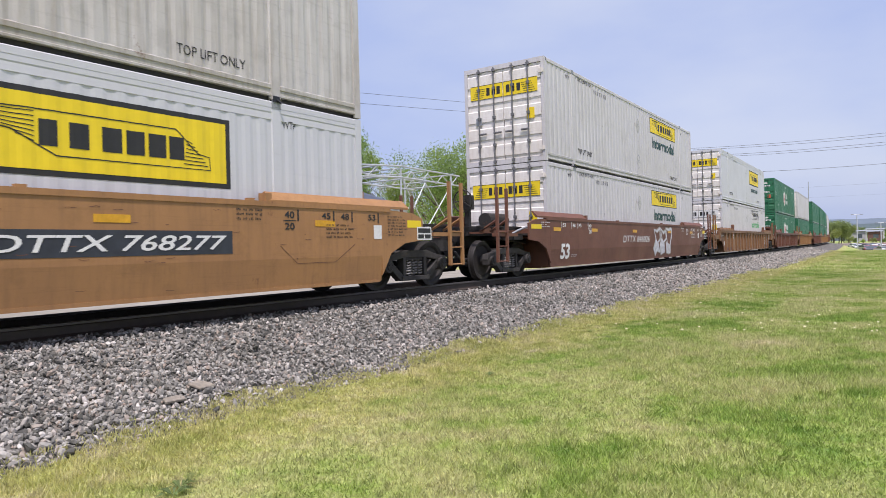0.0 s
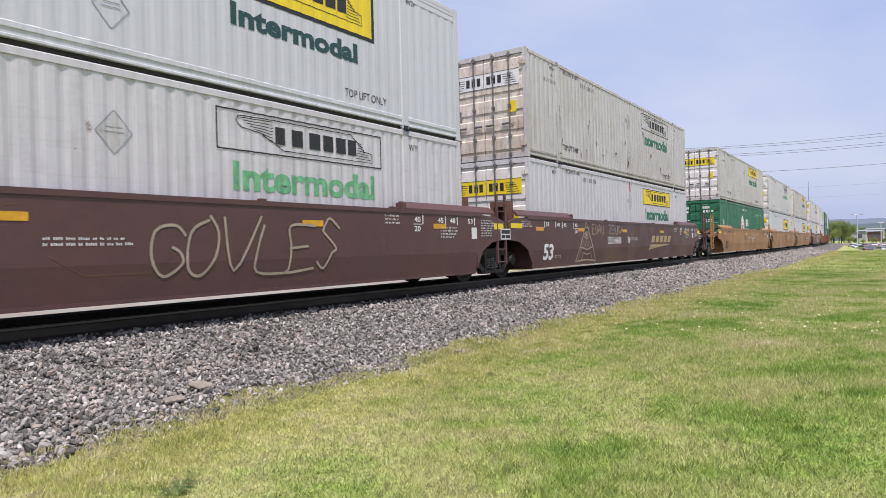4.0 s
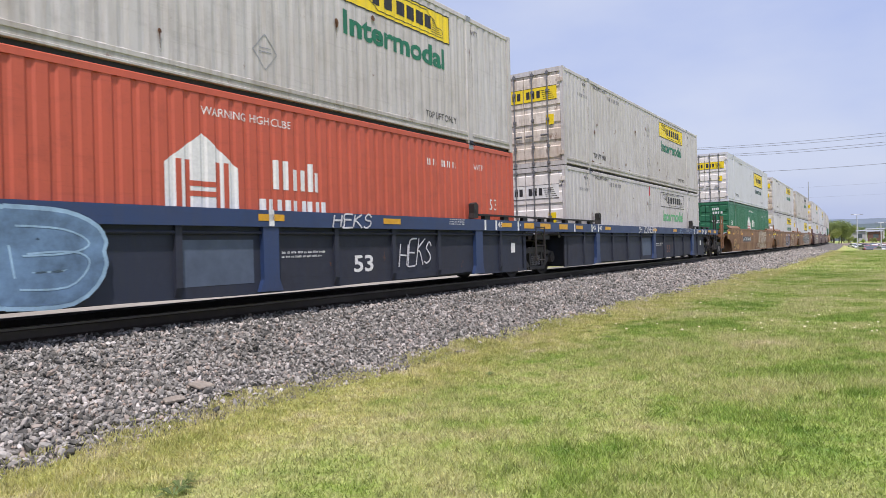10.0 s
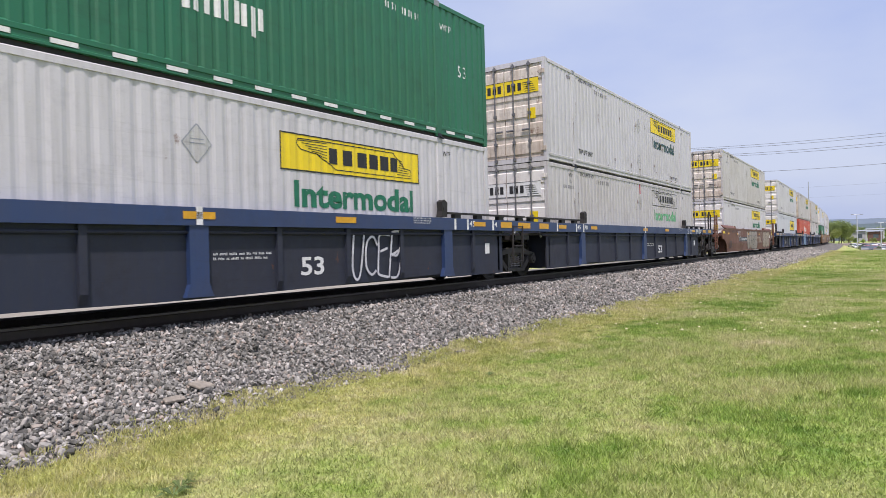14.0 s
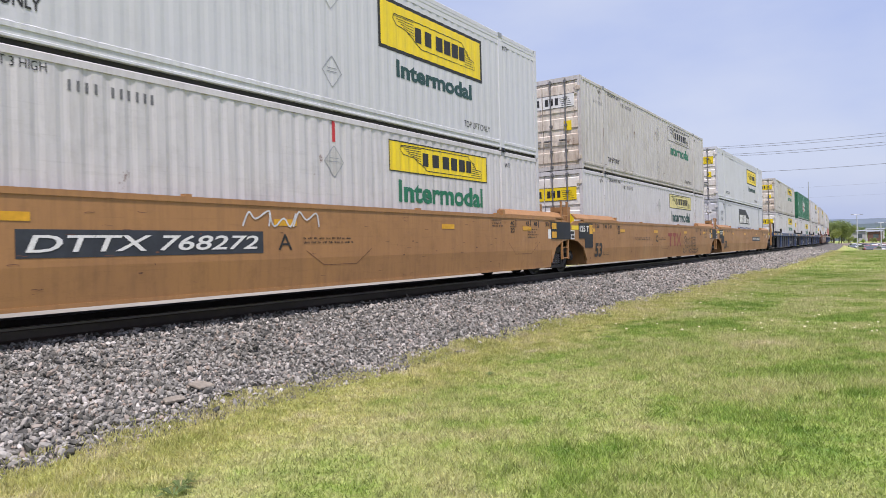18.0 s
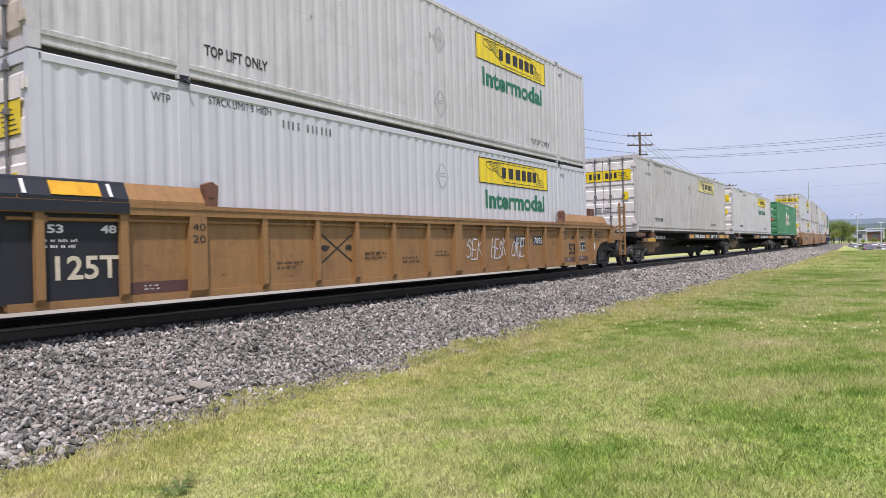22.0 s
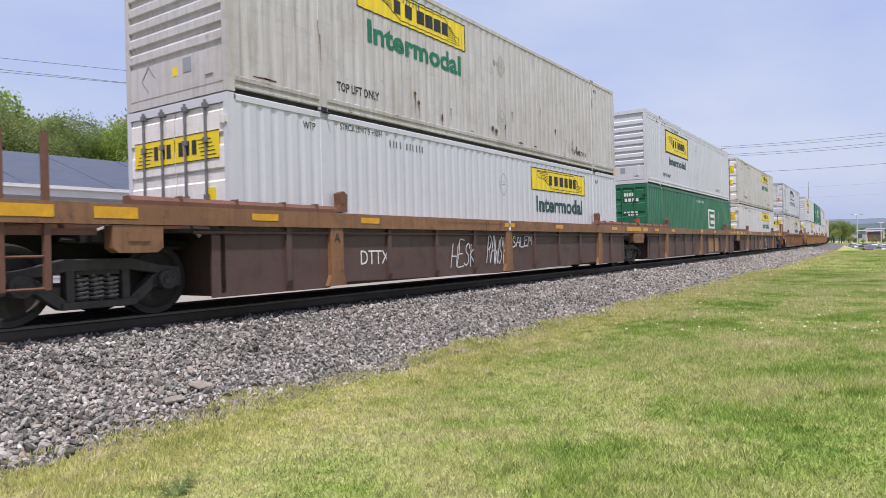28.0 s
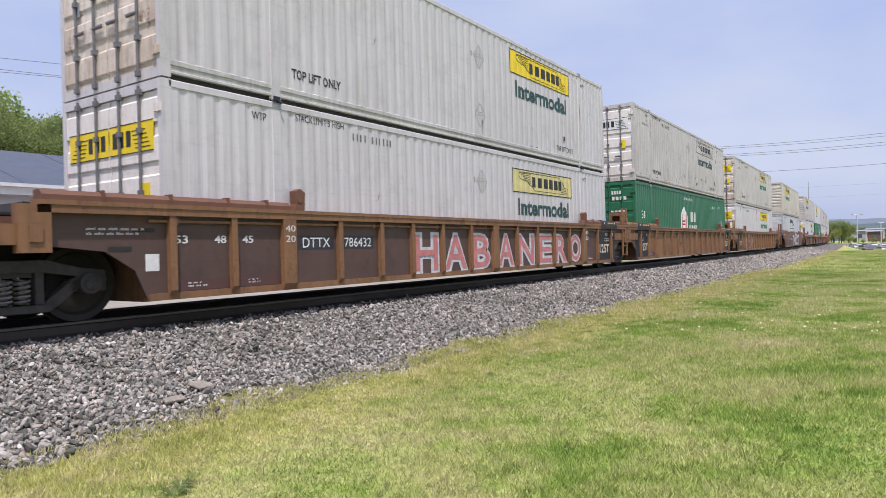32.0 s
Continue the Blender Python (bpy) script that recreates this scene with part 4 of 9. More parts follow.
def deep_guard(bm):
    # low flat board of plates on the chord
    prism(bm, [(-1.49, 1.44), (-1.49, 1.50), (-1.44, 1.555), (-1.30, 1.555), (-1.30, 1.44)], -9.7, -6.05, "x")
    for x in (-9.0, -8.1, -7.2, -6.5):
        box(bm, x - 0.015, x + 0.015, -1.50, -1.36, 1.445, 1.575)


def jack_box(bm):
    # hooded box under the chord over the bogie
    prism(bm, [(-9.95, 1.18), (-9.28, 1.18), (-9.28, 0.90), (-9.36, 0.84), (-9.87, 0.84), (-9.95, 0.90)], -1.49, -1.30)
    box(bm, -9.76, -9.47, -1.505, -1.49, 0.98, 1.10)


def step_mesh(bm):
    for x in (-9.35, -8.85):
        box(bm, x - 0.02, x + 0.02, -1.52, -1.48, 0.42, 1.32)
    for z in (0.44, 0.82, 1.30):
        tube(bm, (-9.35, -1.50, z), (-8.85, -1.50, z), 0.016, 6)


def spine_beam(lo, hi):
    def build(bm):
        prism(bm, [(lo, 0.72), (lo, 1.19), (hi, 1.19), (hi, 0.72), (hi - 1.9, 0.66), (hi - 2.9, 0.27), (lo + 2.9, 0.27), (lo + 1.9, 0.66)], -0.36, 0.36)
    return build




def spine_ledge(lo, hi):
    def build(bm):
        box(bm, lo, hi, -1.33, -1.05, 0.965, 1.20)
        box(bm, lo - 0.02, hi + 0.02, -1.345, -1.33, 1.195, 1.225)
        box(bm, lo - 0.02, hi + 0.02, -1.345, -1.33, 0.955, 0.985)
    return build


# per unit: ledge from and to, painted panels, words, skirt at the front, plates on the beam
SPINE_SIDES = {
    "front": (-8.79, 0.83, (("tan_worn", -8.79, -5.71, 0.99, 1.19), ("ochre_stripe", -8.4, -7.6, 1.01, 1.17), ("ochre_stripe", -7.3, -6.2, 1.01, 1.17), ("tan_worn", -3.83, -2.65, 0.99, 1.19), ("ochre_stripe", -3.5, -2.85, 1.03, 1.15), ("tan_worn", 0.0, 0.83, 0.99, 1.19), ("ochre_stripe", 0.05, 0.62, 1.01, 1.17), ("tan_worn", 5.5, 7.55, 0.86, 1.02), ("ochre_stripe", 5.76, 6.3, 0.88, 1.01), ("tan_worn", 7.31, 8.88, 1.07, 1.22), ("ochre_stripe", 7.75, 8.35, 1.08, 1.21)), (("2-28' / 1-57'", -5.6, -4.0), ("TTRX 360556", -2.42, -0.24)), True, (("ochre_stripe", -4.6, -4.1, 0.58, 0.72), ("ochre_stripe", -1.6, -1.2, 0.6, 0.72), ("letter_white", 3.2, 3.5, 0.56, 0.8))),
    "middle": (-0.63, 8.86, (("tan_worn", -0.63, 1.52, 0.99, 1.19), ("ochre_stripe", 0.5, 1.4, 1.06, 1.16), ("tan_worn", 5.76, 8.86, 0.99, 1.19), ("ochre_stripe", 6.9, 7.35, 1.02, 1.16), ("ochre_stripe", 7.8, 8.6, 1.02, 1.16)), (("TWIN 28' - ALL PURPOSE SPINE CAR", 2.15, 5.65),), False, (("ochre_stripe", -4.9, -3.9, 0.86, 0.98), ("ochre_stripe", -3.3, -2.85, 0.88, 0.98), ("ochre_stripe", -2.0, -1.6, 0.88, 0.97))),
    "rear": (-0.6, 8.79, (("tan_worn", -0.55, 0.41, 0.99, 1.19), ("ochre_stripe", -0.4, 0.3, 1.02, 1.15), ("tan_worn", 2.72, 3.71, 0.99, 1.19), ("ochre_stripe", 2.85, 3.45, 1.03, 1.15), ("tan_worn", 5.71, 8.79, 0.99, 1.19), ("ochre_stripe", 6.1, 7.33, 1.01, 1.17), ("ochre_stripe", 7.9, 8.46, 1.01, 1.17), ("rust_brown", -8.3, -7.28, 1.08, 1.22), ("tan_worn", -7.51, -5.95, 0.86, 1.02), ("ochre_stripe", -6.93, -6.0, 0.88, 1.01)), (("TTRX 360556", 0.47, 2.6), ("2-28' / 1-57'", 3.87, 5.53)), False, (("ochre_stripe", 2.9, 3.4, 0.6, 0.7),)),
}


def spine_bracket(bm):
    prism(bm, [(-1.30, 0.94), (-1.10, 0.94), (-0.40, 0.62), (-0.40, 0.74), (-1.10, 0.94)][:4], -0.04, 0.04, "x")


def spine_skirt(bm):
    prism(bm, [(-1.6, 0.92), (1.9, 0.92), (1.9, 0.62), (1.2, 0.34), (-0.9, 0.34), (-1.6, 0.5)], -0.62, -0.36)


def saddle(bm):
    box(bm, -0.16, 0.16, -1.30, 1.30, 1.12, 1.262)
    box(bm, -0.25, 0.25, -1.34, -1.15, 1.05, 1.16)


# ---------------- graffiti ----------------
def smooth(points, k=5):
    """A rounded line through the points."""
    p = [points[0]] + list(points) + [points[-1]]
    out = []
    for i in range(1, len(p) - 2):
        for j in range(k):
            t = j / k
            out.append(tuple(0.5 * (2 * p[i][c] + (p[i + 1][c] - p[i - 1][c]) * t + (2 * p[i - 1][c] - 5 * p[i][c] + 4 * p[i + 1][c] - p[i + 2][c]) * t * t + (3 * p[i][c] - p[i - 1][c] - 3 * p[i + 1][c] + p[i + 2][c]) * t ** 3) for c in (0, 1)))
    return out + [points[-1]]


CURLS = (((0.22, 0.80), (0.12, 0.52), (0.38, 0.10), (0.66, 0.50), (0.55, 0.82), (0.40, 0.60), (0.38, 0.14)),
         ((0.15, 0.72), (0.40, 0.92), (0.72, 0.80), (0.70, 0.58), (0.48, 0.52), (0.42, 0.64)),
         ((0.30, 0.96), (0.42, 0.76), (0.62, 0.82), (0.60, 0.96)),
         ((0.92, 0.92), (0.80, 0.66), (0.95, 0.42), (0.84, 0.04)),
         ((0.20, 0.05), (0.34, 0.30), (0.55, 0.34), (0.62, 0.06)),
         ((0.10, 0.50), (0.30, 0.42), (0.52, 0.50), (0.74, 0.40)))


def burner(w, y, kind, x0, x1, z0, z1, n, fill, edge, seed, label):
    """Spiky open outlines with a paler lower half, for sprayed writing that cannot be read."""
    rnd = random.Random(seed)
    step, high = (x1 - x0) / n, z1 - z0
    spikes = ((0.02, 1.0), (0.5, 0.88), (0.98, 1.0), (0.70, 0.56), (1.04, 0.34), (0.82, 0.0), (0.45, 0.14), (0.12, 0.0), (0.30, 0.44), (-0.04, 0.66))
    rings, low = [], []
    for i in range(n):
        flip = rnd.random() < 0.5
        pts = []
        for a, b in spikes:
            a, b = a + rnd.uniform(-0.10, 0.10), min(max(b + rnd.uniform(-0.10, 0.10), 0.0), 1.0)
            pts.append((x0 + step * (i + (1 - a if flip else a)), z0 + high * b))
        rings.append(pts + [pts[0]])
        low.append([pts[8], pts[3], pts[4], pts[5], pts[6], pts[7]])
    def lines(width, rise):
        return [[(q[0], q[1], q[2] + rise * i) for q in quad] for i, r in enumerate(rings) for quad in stroke(r, width, 0.00004)]
    g = paint_shapes("graffiti", lines(0.17, 0.0004), edge, w, y, kind, 0.003, label)
    paint_shapes("graffiti_fill", [[(q[0], q[1], 0.0002 * i) for q in f] for i, f in enumerate(low)], "lilac" if edge == "blue_ink" else fill, g, y, kind, 0.0065)
    paint_shapes("graffiti_line", lines(0.10, 0.0004), fill, g, y, kind, 0.009)


def blocks(w, y, kind, x0, x1, z0, z1, n, fill, cut, accent, seed, label):
    """A wide painted field with slots and half discs left dark."""
    rnd = random.Random(seed)
    step, high = (x1 - x0) / n, z1 - z0
    field, slots, spots = [], [], []
    for i in range(n):
        a, b = x0 + step * i, x0 + step * (i + 1) - step * rnd.choice((0.0, 0.0, 0.06))
        field.append([(a, z0), (b, z0), (b, z1 - rnd.uniform(0, 0.1) * high), (a + step * 0.6, z1), (a, z1 - rnd.uniform(0, 0.08) * high)])
        cx, cz = a + step * rnd.uniform(0.3, 0.6), z0 + high * rnd.uniform(0.5, 0.7)
        slots.append([(cx + step * 0.17 * math.cos(t * 0.524), cz + high * 0.19 * math.sin(t * 0.524)) for t in range(12)])
        q = a + step * rnd.uniform(0.1, 0.7)
        slots.append([(q, z0), (q + step * 0.16, z0), (q + step * 0.12, z0 + high * 0.3), (q + step * 0.02, z0 + high * 0.34)])
        if i % 2:
            spots.append([(a + step * 0.1, z1 - high * 0.3), (a + step * 0.22, z1 - high * 0.34), (a + step * 0.3, z1 - high * 0.02), (a + step * 0.14, z1 - high * 0.04)])
    g = paint_shapes("graffiti", field, fill, w, y, kind, 0.003, label)
    paint_shapes("graffiti_hollow", slots, cut, g, y, kind, 0.006)
    paint_shapes("graffiti_spot", spots, accent, g, y, kind, 0.007)


def flakes(w, y, kind, x0, x1, z0, z1, n, mat, seed, size=0.05):
    """Flaked paint and scuffs."""
    rnd = random.Random(seed)
    out = []
    for i in range(n):
        cx, cz = x0 + (x1 - x0) * rnd.random(), z0 + (z1 - z0) * rnd.random()
        if rnd.random() < 0.3:
            out.append([(q[0], q[1], 0.00004 * i) for q in blob(cx, cz, size * rnd.uniform(0.2, 1.5), size * rnd.uniform(0.15, 0.45), rnd, 9)])
        else:
            p = [(cx + k * size * 1.4, cz + rnd.uniform(-1, 1) * size * (1.6 if size >= 0.04 else 0.25)) for k in range(4)]
            out += [[(q[0], q[1], q[2] + 0.00004 * i) for q in quad] for quad in stroke(smooth(p, 3), size * rnd.uniform(0.12, 0.3), 0.00001)]
    paint_shapes("paint_flakes", out, mat, w, y, kind, 0.0035, "flaked paint")


def scrawl(w, y, kind, x0, x1, z0, z1, mat, seed, width=0.035, loops=9, label="sprayed scrawl"):
    """One looping sprayed line, like fast handwriting that cannot be read."""
    rnd = random.Random(seed)
    k = max(loops // 2 + 2, 3)
    pts, step = [], (x1 - x0) / k
    for i in range(k):
        turn, low, tall = rnd.random() < 0.4, rnd.uniform(0.0, 0.2), rnd.uniform(0.7, 1.0)
        for px, pz in rnd.choice(CURLS[:2] + CURLS[3:5]):
            px = (1 - px if turn else px) * 1.15 - 0.08 + 0.18 * (pz - 0.5)
            pts.append((min(max(x0 + step * (i + px), x0), x1), z0 + (z1 - z0) * min(max(low + (tall - low) * (pz * 1.1 - 0.05) + rnd.uniform(-0.07, 0.07), 0), 1)))
    paint_shapes("graffiti", stroke(smooth(pts, 4), width * 1.15, 0.00002), mat, w, y, kind, 0.009, label)


GLYPHS = {}


def glyph(letter, *lines):
    """Pen strokes of a hand-drawn letter: x and z in ninths of its cell, two digits a point."""
    GLYPHS[letter] = [[(int(q[0]) / 9, int(q[1]) / 9) for q in line.split()] for line in lines]


glyph("A", "00 37 49 67 90", "24 74")
glyph("B", "10 19", "19 69 87 65 15", "15 75 83 60 10")
glyph("C", "87 59 17 12 50 82")
glyph("D", "10 19 69 96 93 60 10")
glyph("E", "89 19 15 11 10 90", "15 75")
glyph("G", "87 59 17 12 50 82 84 54")
glyph("H", "10 19", "80 89", "15 85")
glyph("I", "40 45 49")
glyph("J", "79 72 50 21 13")
glyph("K", "10 19", "89 15 44 90")
glyph("L", "19 15 10 90")
glyph("M", "00 19 44 89 90")
glyph("N", "10 19 50 80 89")
glyph("O", "49 17 12 40 72 77 49")
glyph("P", "10 19", "19 69 87 65 15")
glyph("Q", "49 17 12 40 72 77 49", "53 90")
glyph("R", "10 19", "19 69 87 65 15", "45 90")
glyph("S", "87 59 27 36 74 72 40 11")
glyph("T", "09 99", "49 40")
glyph("U", "19 12 40 72 79")
glyph("V", "09 40 99")
glyph("W", "09 20 45 70 99")
glyph("X", "10 44 89", "19 55 90")
glyph("Y", "19 45 89", "45 40")
glyph("Z", "19 89 54 10 90")


def pen_lines(text, x0, x1, z0, z1, seed, lean, curve=True):
    """Loose handwriting as lists of points, letter by letter."""
    rnd = random.Random(seed)
    step, high, out = (x1 - x0) / len(text), z1 - z0, []
    for i, ch in enumerate(text):
        if ch not in GLYPHS:
            continue
        drop, grow, rows = rnd.uniform(-0.06, 0.06), rnd.uniform(0.88, 1.1), []
        for line in GLYPHS[ch]:
            pts = []
            for a, b in line:
                a, b = a * 1.02 - 0.06 + rnd.uniform(-0.08, 0.08), min(max(b * grow + drop + rnd.uniform(-0.08, 0.08), -0.02), 1.06)
                pts.append((x0 + step * (i + a) + lean * high * (b - 0.5), z0 + high * b))
            rows.append(smooth(pts, 4) if curve else pts)
        out.append(rows)
    return out


def tag(w, y, kind, text, x0, x1, z0, z1, mat, seed, width=0.035, lean=0.18, label="sprayed tag", lift=0.009):
    """A word sprayed in one thin line."""
    quads, k = [], 0
    for rows in pen_lines(text, x0, x1, z0, z1, seed, lean):
        for pts in rows:
            quads += [[(q[0], q[1], q[2] + k * 0.0004) for q in quad] for quad in stroke(pts, width, 0.00002)]
            k += 1
    return paint_shapes("graffiti", quads, mat, w, y, kind, lift, label)


def fat_tag(w, y, kind, text, x0, x1, z0, z1, fill, edge, thick, rim, seed, label, lean=0.05, line=""):
    """A word in swollen letters: a rim colour under a fill, each letter over the one before it."""
    letters_ = pen_lines(text, x0 + thick / 2, x1 - thick / 2, z0 + thick / 2 + rim, z1 - thick / 2 - rim, seed, lean)
    def body(r, base):
        out = []
        for i, rows in enumerate(letters_):
            h = base + i * 0.0022
            for pts in rows:
                out += [[(q[0], q[1], q[2] + h) for q in quad] for quad in stroke(pts, r * 2, 0.00002)]
                out += [[(px + r * math.cos(t * 0.628), pz + r * math.sin(t * 0.628), h + 0.0006 + 0.00002 * j) for t in range(10)] for j, (px, pz) in enumerate(pts)]
        return out
    g = paint_shapes("graffiti", body(thick / 2 + rim, 0.0), edge, w, y, kind, 0.003, label)
    paint_shapes("graffiti_fill", body(thick / 2, 0.0011), fill, g, y, kind, 0.0038)
    if line:
        quads = []
        for i, rows in enumerate(letters_):
            for pts in rows:
                quads += [[(q[0], q[1], q[2] + (i + 1) * 0.0022) for q in quad] for quad in stroke(pts[1:-1], 0.022, 0.00002)]
        paint_shapes("graffiti_line", quads, line, g, y, kind, 0.006)


# ---------------- wagons ----------------
def stripes(w, y, xs, z, mat="ochre_stripe", wide=0.46, high=0.10):
    for x in xs:
        put("reflective_stripe", shared(("stripe", wide, high), "reflective_stripe", mat, lambda bm: box(bm, -wide / 2, wide / 2, -0.004, 0.0, 0, high)), w, Matrix.Translation((x, y, z)))


def coupler_end(w, body, back, brake=False, ladder="long", rack="black"):
    """Sill, deck, coupler, ladder of an end that couples to the next wagon; back: the rear end."""
    m = None if back else TURN
    q = m or Matrix.Identity(4)
    put("end_sill", shared(("sill", 2.7), "end_sill", rack, end_sill(2.7)), w, m)
    put("walkway", shared("deck", "walkway", rack, deck_mesh), w, m, "dark open-grating walkway")
    put("coupler", shared("coupler", "coupler", "bogie", coupler_mesh), w, m)
    put("brake_hose", shared("hose", "brake_hose", "rubber", hose_mesh), w, m)
    n = None if back else Matrix.Diagonal((-1, 1, 1, 1))
    put("bent_pipe", shared("bent_pipe", "bent_pipe", "silver", bent_pipe_mesh), w, n)
    put("brake_rod", shared("brake_rod", "brake_rod", "black", rod_mesh), w, n)
    put("brake_beam", shared("brake_beam", "brake_beam", "rust_brown", beam_mesh), w, n)
    # ladder on the near side of either end
    put("ladder", shared("ladder", "ladder", body, ladder_mesh), w, None if back else Matrix.Diagonal((-1, 1, 1, 1)))
    put("ladder", shared("ladder", "ladder", body, ladder_mesh), w, Matrix.Diagonal((1, -1, 1, 1)) if back else TURN)
    if brake:
        s = put("brake_stand", shared("brake_stand", "brake_stand", "black", brake_stand_mesh), w, m)
        put("brake_wheel", shared("brake_wheel", "brake_wheel", "black", brake_wheel_mesh), s)
        put("air_tank", shared("air_tank", "air_tank", "black", air_tank_mesh), w, m)
    else:
        put("valve_box", shared("valve", "valve_box", "black", lambda bm: prism(bm, [(-9.9, 1.15), (-9.05, 1.15), (-9.05, 1.5), (-9.45, 1.5), (-9.5, 1.34), (-9.9, 1.34)], -0.5, 0.5)), w, m)


def bulkhead_mesh(bm):
    # upright channel with an opening, at the end of the well
    for y0, y1 in ((-1.02, -0.92), (-0.62, -0.52)):
        box(bm, -8.78, -8.46, y0, y1, 1.15, 1.98)
    box(bm, -8.78, -8.46, -0.93, -0.61, 1.84, 1.97)
    box(bm, -8.50, -8.46, -0.93, -0.61, 1.15, 1.85)


def bent_pipe_mesh(bm):
    p = [(-9.95, -1.15, 1.12), (-9.7, -1.22, 1.22), (-9.4, -1.28, 1.30), (-9.05, -1.30, 1.32), (-8.75, -1.30, 1.22), (-8.6, -1.30, 1.05)]
    hosepipe(bm, p, 0.03, 8)


def rod_mesh(bm):
    tube(bm, (-10.3, -0.95, 1.02), (-8.5, -0.80, 0.90), 0.035, 6)


def beam_mesh(bm):
    box(bm, -10.6, -8.5, -0.72, -0.60, 1.16, 1.34)


def joint_end(w, body, back):
    m = None if back else TURN
    n = None if back else Matrix.Diagonal((-1, 1, 1, 1))
    if body != "black":
        put("bulkhead", shared("bulkhead", "bulkhead", "rust_brown" if body == "maroon" else body, bulkhead_mesh), w, n)
    put("bent_pipe", shared("bent_pipe", "bent_pipe", "silver", bent_pipe_mesh), w, n)
    put("brake_rod", shared("brake_rod", "brake_rod", "black", rod_mesh), w, n)
    put("end_sill", shared(("sill", 1.4), "end_sill", "black", end_sill(1.4)), w, m)
    if back and body != "black":
        put("ladder", shared("short_ladder", "ladder", body, short_ladder_mesh), w)


def wagon(kind, colour, centre, ends, label, brake=False):
    """A well or spine wagon unit. ends: what the rear and the front end are, 'c' coupled or 'j' jointed."""
    w = thing("well_wagon" if kind != "spine" else "spine_wagon", label, "railway wagon", "wagons of the train")
    body = "tan_dusty" if kind == "ribbed" and colour == "tan" else "tan_worn" if kind == "ribbed" and colour == "rust_brown" else colour
    lower = {"blue": "blue_dark", "tan_worn": "brown_panel"}.get(colour, colour) if kind == "deep" else body
    both = (None, TURN)
    if kind == "smooth":
        for m in both:
            put("side_plate", shared("well_side", "side_plate", body, well_side), w, m)
            put("top_chord", shared("well_chord", "top_chord", body, well_chord), w, m)
            put("foot_sill", shared("well_foot", "foot_sill", body, well_foot), w, m)
        for f in ((1, 1), (-1, 1), (1, -1), (-1, -1)):
            put("guard_board", shared(("guard", f[0] * f[1]), "guard_board", body, guard_board), w, Matrix.Diagonal((f[0], f[1], 1, 1)))
        stripes(w, -1.502, (-7.9, -5.1, -1.2, 3.3, 6.9), 1.21)
        put("end_stripe", shared("end_stripe", "end_stripe", "yellow", lambda bm: box(bm, 9.12, 9.56, -1.503, -1.499, 1.22, 1.36)), w)
        put("end_stripe", shared("end_stripe2", "end_stripe", "yellow", lambda bm: box(bm, -9.5, -8.9, -1.503, -1.499, 1.26, 1.38)), w)
        for x in (-2.9, 2.3, 5.4):
            put("tie_down", shared("tie", "tie_down", body, lambda bm: box(bm, -0.06, 0.06, -1.50, -1.42, 1.57, 1.61)), w, Matrix.Translation((x, 0, 0)))
    elif kind == "ribbed":
        for m in both:
            put("side_plate", shared("rib_panel", "side_plate", "brown_panel" if colour == "rust_brown" else body, ribbed_panel_side), w, m)
            put("top_chord", shared("rib_chord", "top_chord", body, ribbed_chord), w, m)
            put("foot_sill", shared("rib_foot", "foot_sill", body, ribbed_foot), w, m)
        put("air_pipe", shared("pipe", "air_pipe", body, pipe_mesh), w)
        for i, x in enumerate((-8.08, -7.1, -6.06, -4.9, -3.8, -2.84, -1.8, -0.68, 0.4, 1.5, 2.63, 3.68, 4.72, 5.8, 6.9, 8.1)):
            wide = i in (2, 8, 13)
            put("rib", shared(("rib", wide), "rib", body, wide_rib_mesh if wide else rib_mesh), w, Matrix.Translation((x, 0, 0)))
        for f in ((1, 1), (-1, 1), (1, -1), (-1, -1)):
            low = colour in ("tan_worn", "rust_brown")
            put("guard_board", shared(("rguard", low, f[0] * f[1]), "guard_board", "rust_brown" if colour == "rust_brown" else body, deep_guard if low else ribbed_guard), w, Matrix.Translation((0, 0, 0.016 if low else 0)) @ Matrix.Diagonal((f[0], f[1], 1, 1)))
        for x in (-5.85, 5.85):
            put("guide_horn", shared("horn", "guide_horn", "rust_brown", guide_horn), w, Matrix.Translation((x, 0, 0)))
        for m in (None, Matrix.Diagonal((-1, 1, 1, 1))):
            put("jacking_bracket", shared("bolster_end", "jacking_bracket", body, bolster_end), w, m)
    elif kind == "deep":
        for m in both:
            put("side_plate", shared("deep_panel", "side_plate", lower, deep_panel), w, m)
            put("top_chord", shared("deep_chord", "top_chord", body, deep_chord), w, m)
        put("air_pipe", shared("deep_pipe", "air_pipe", lower, lambda bm: tube(bm, (-8.8, -1.43, 1.10), (8.8, -1.43, 1.10), 0.025, 8)), w)
        for x in (-7.1, -4.6, -3.05, -1.55, 1.45, 3.0, 4.5, 7.1):
            put("rib", shared("deep_rib", "rib", lower, deep_rib), w, Matrix.Translation((x, 0, 0)))
        for x in (-6.05, 0.0, 6.05):
            put("wide_rib", shared("deep_wide", "wide_rib", body, deep_wide_rib), w, Matrix.Translation((x, 0, 0)))
        for m in (None, Matrix.Diagonal((-1, 1, 1, 1))):
            if colour == "blue":
                put("side_rack", shared("deep_rack", "side_rack", "black", deep_rack), w, m)
                if m:
                    put("step", shared("step", "step", "black", step_mesh), w, m, "black side step")
            else:
                put("guard_board", shared("dguard", "guard_board", "rust_brown", deep_guard), w, m, "flat rusty guard board")
                put("jacking_box", shared("jack_box", "jacking_box", body, jack_box), w, m)
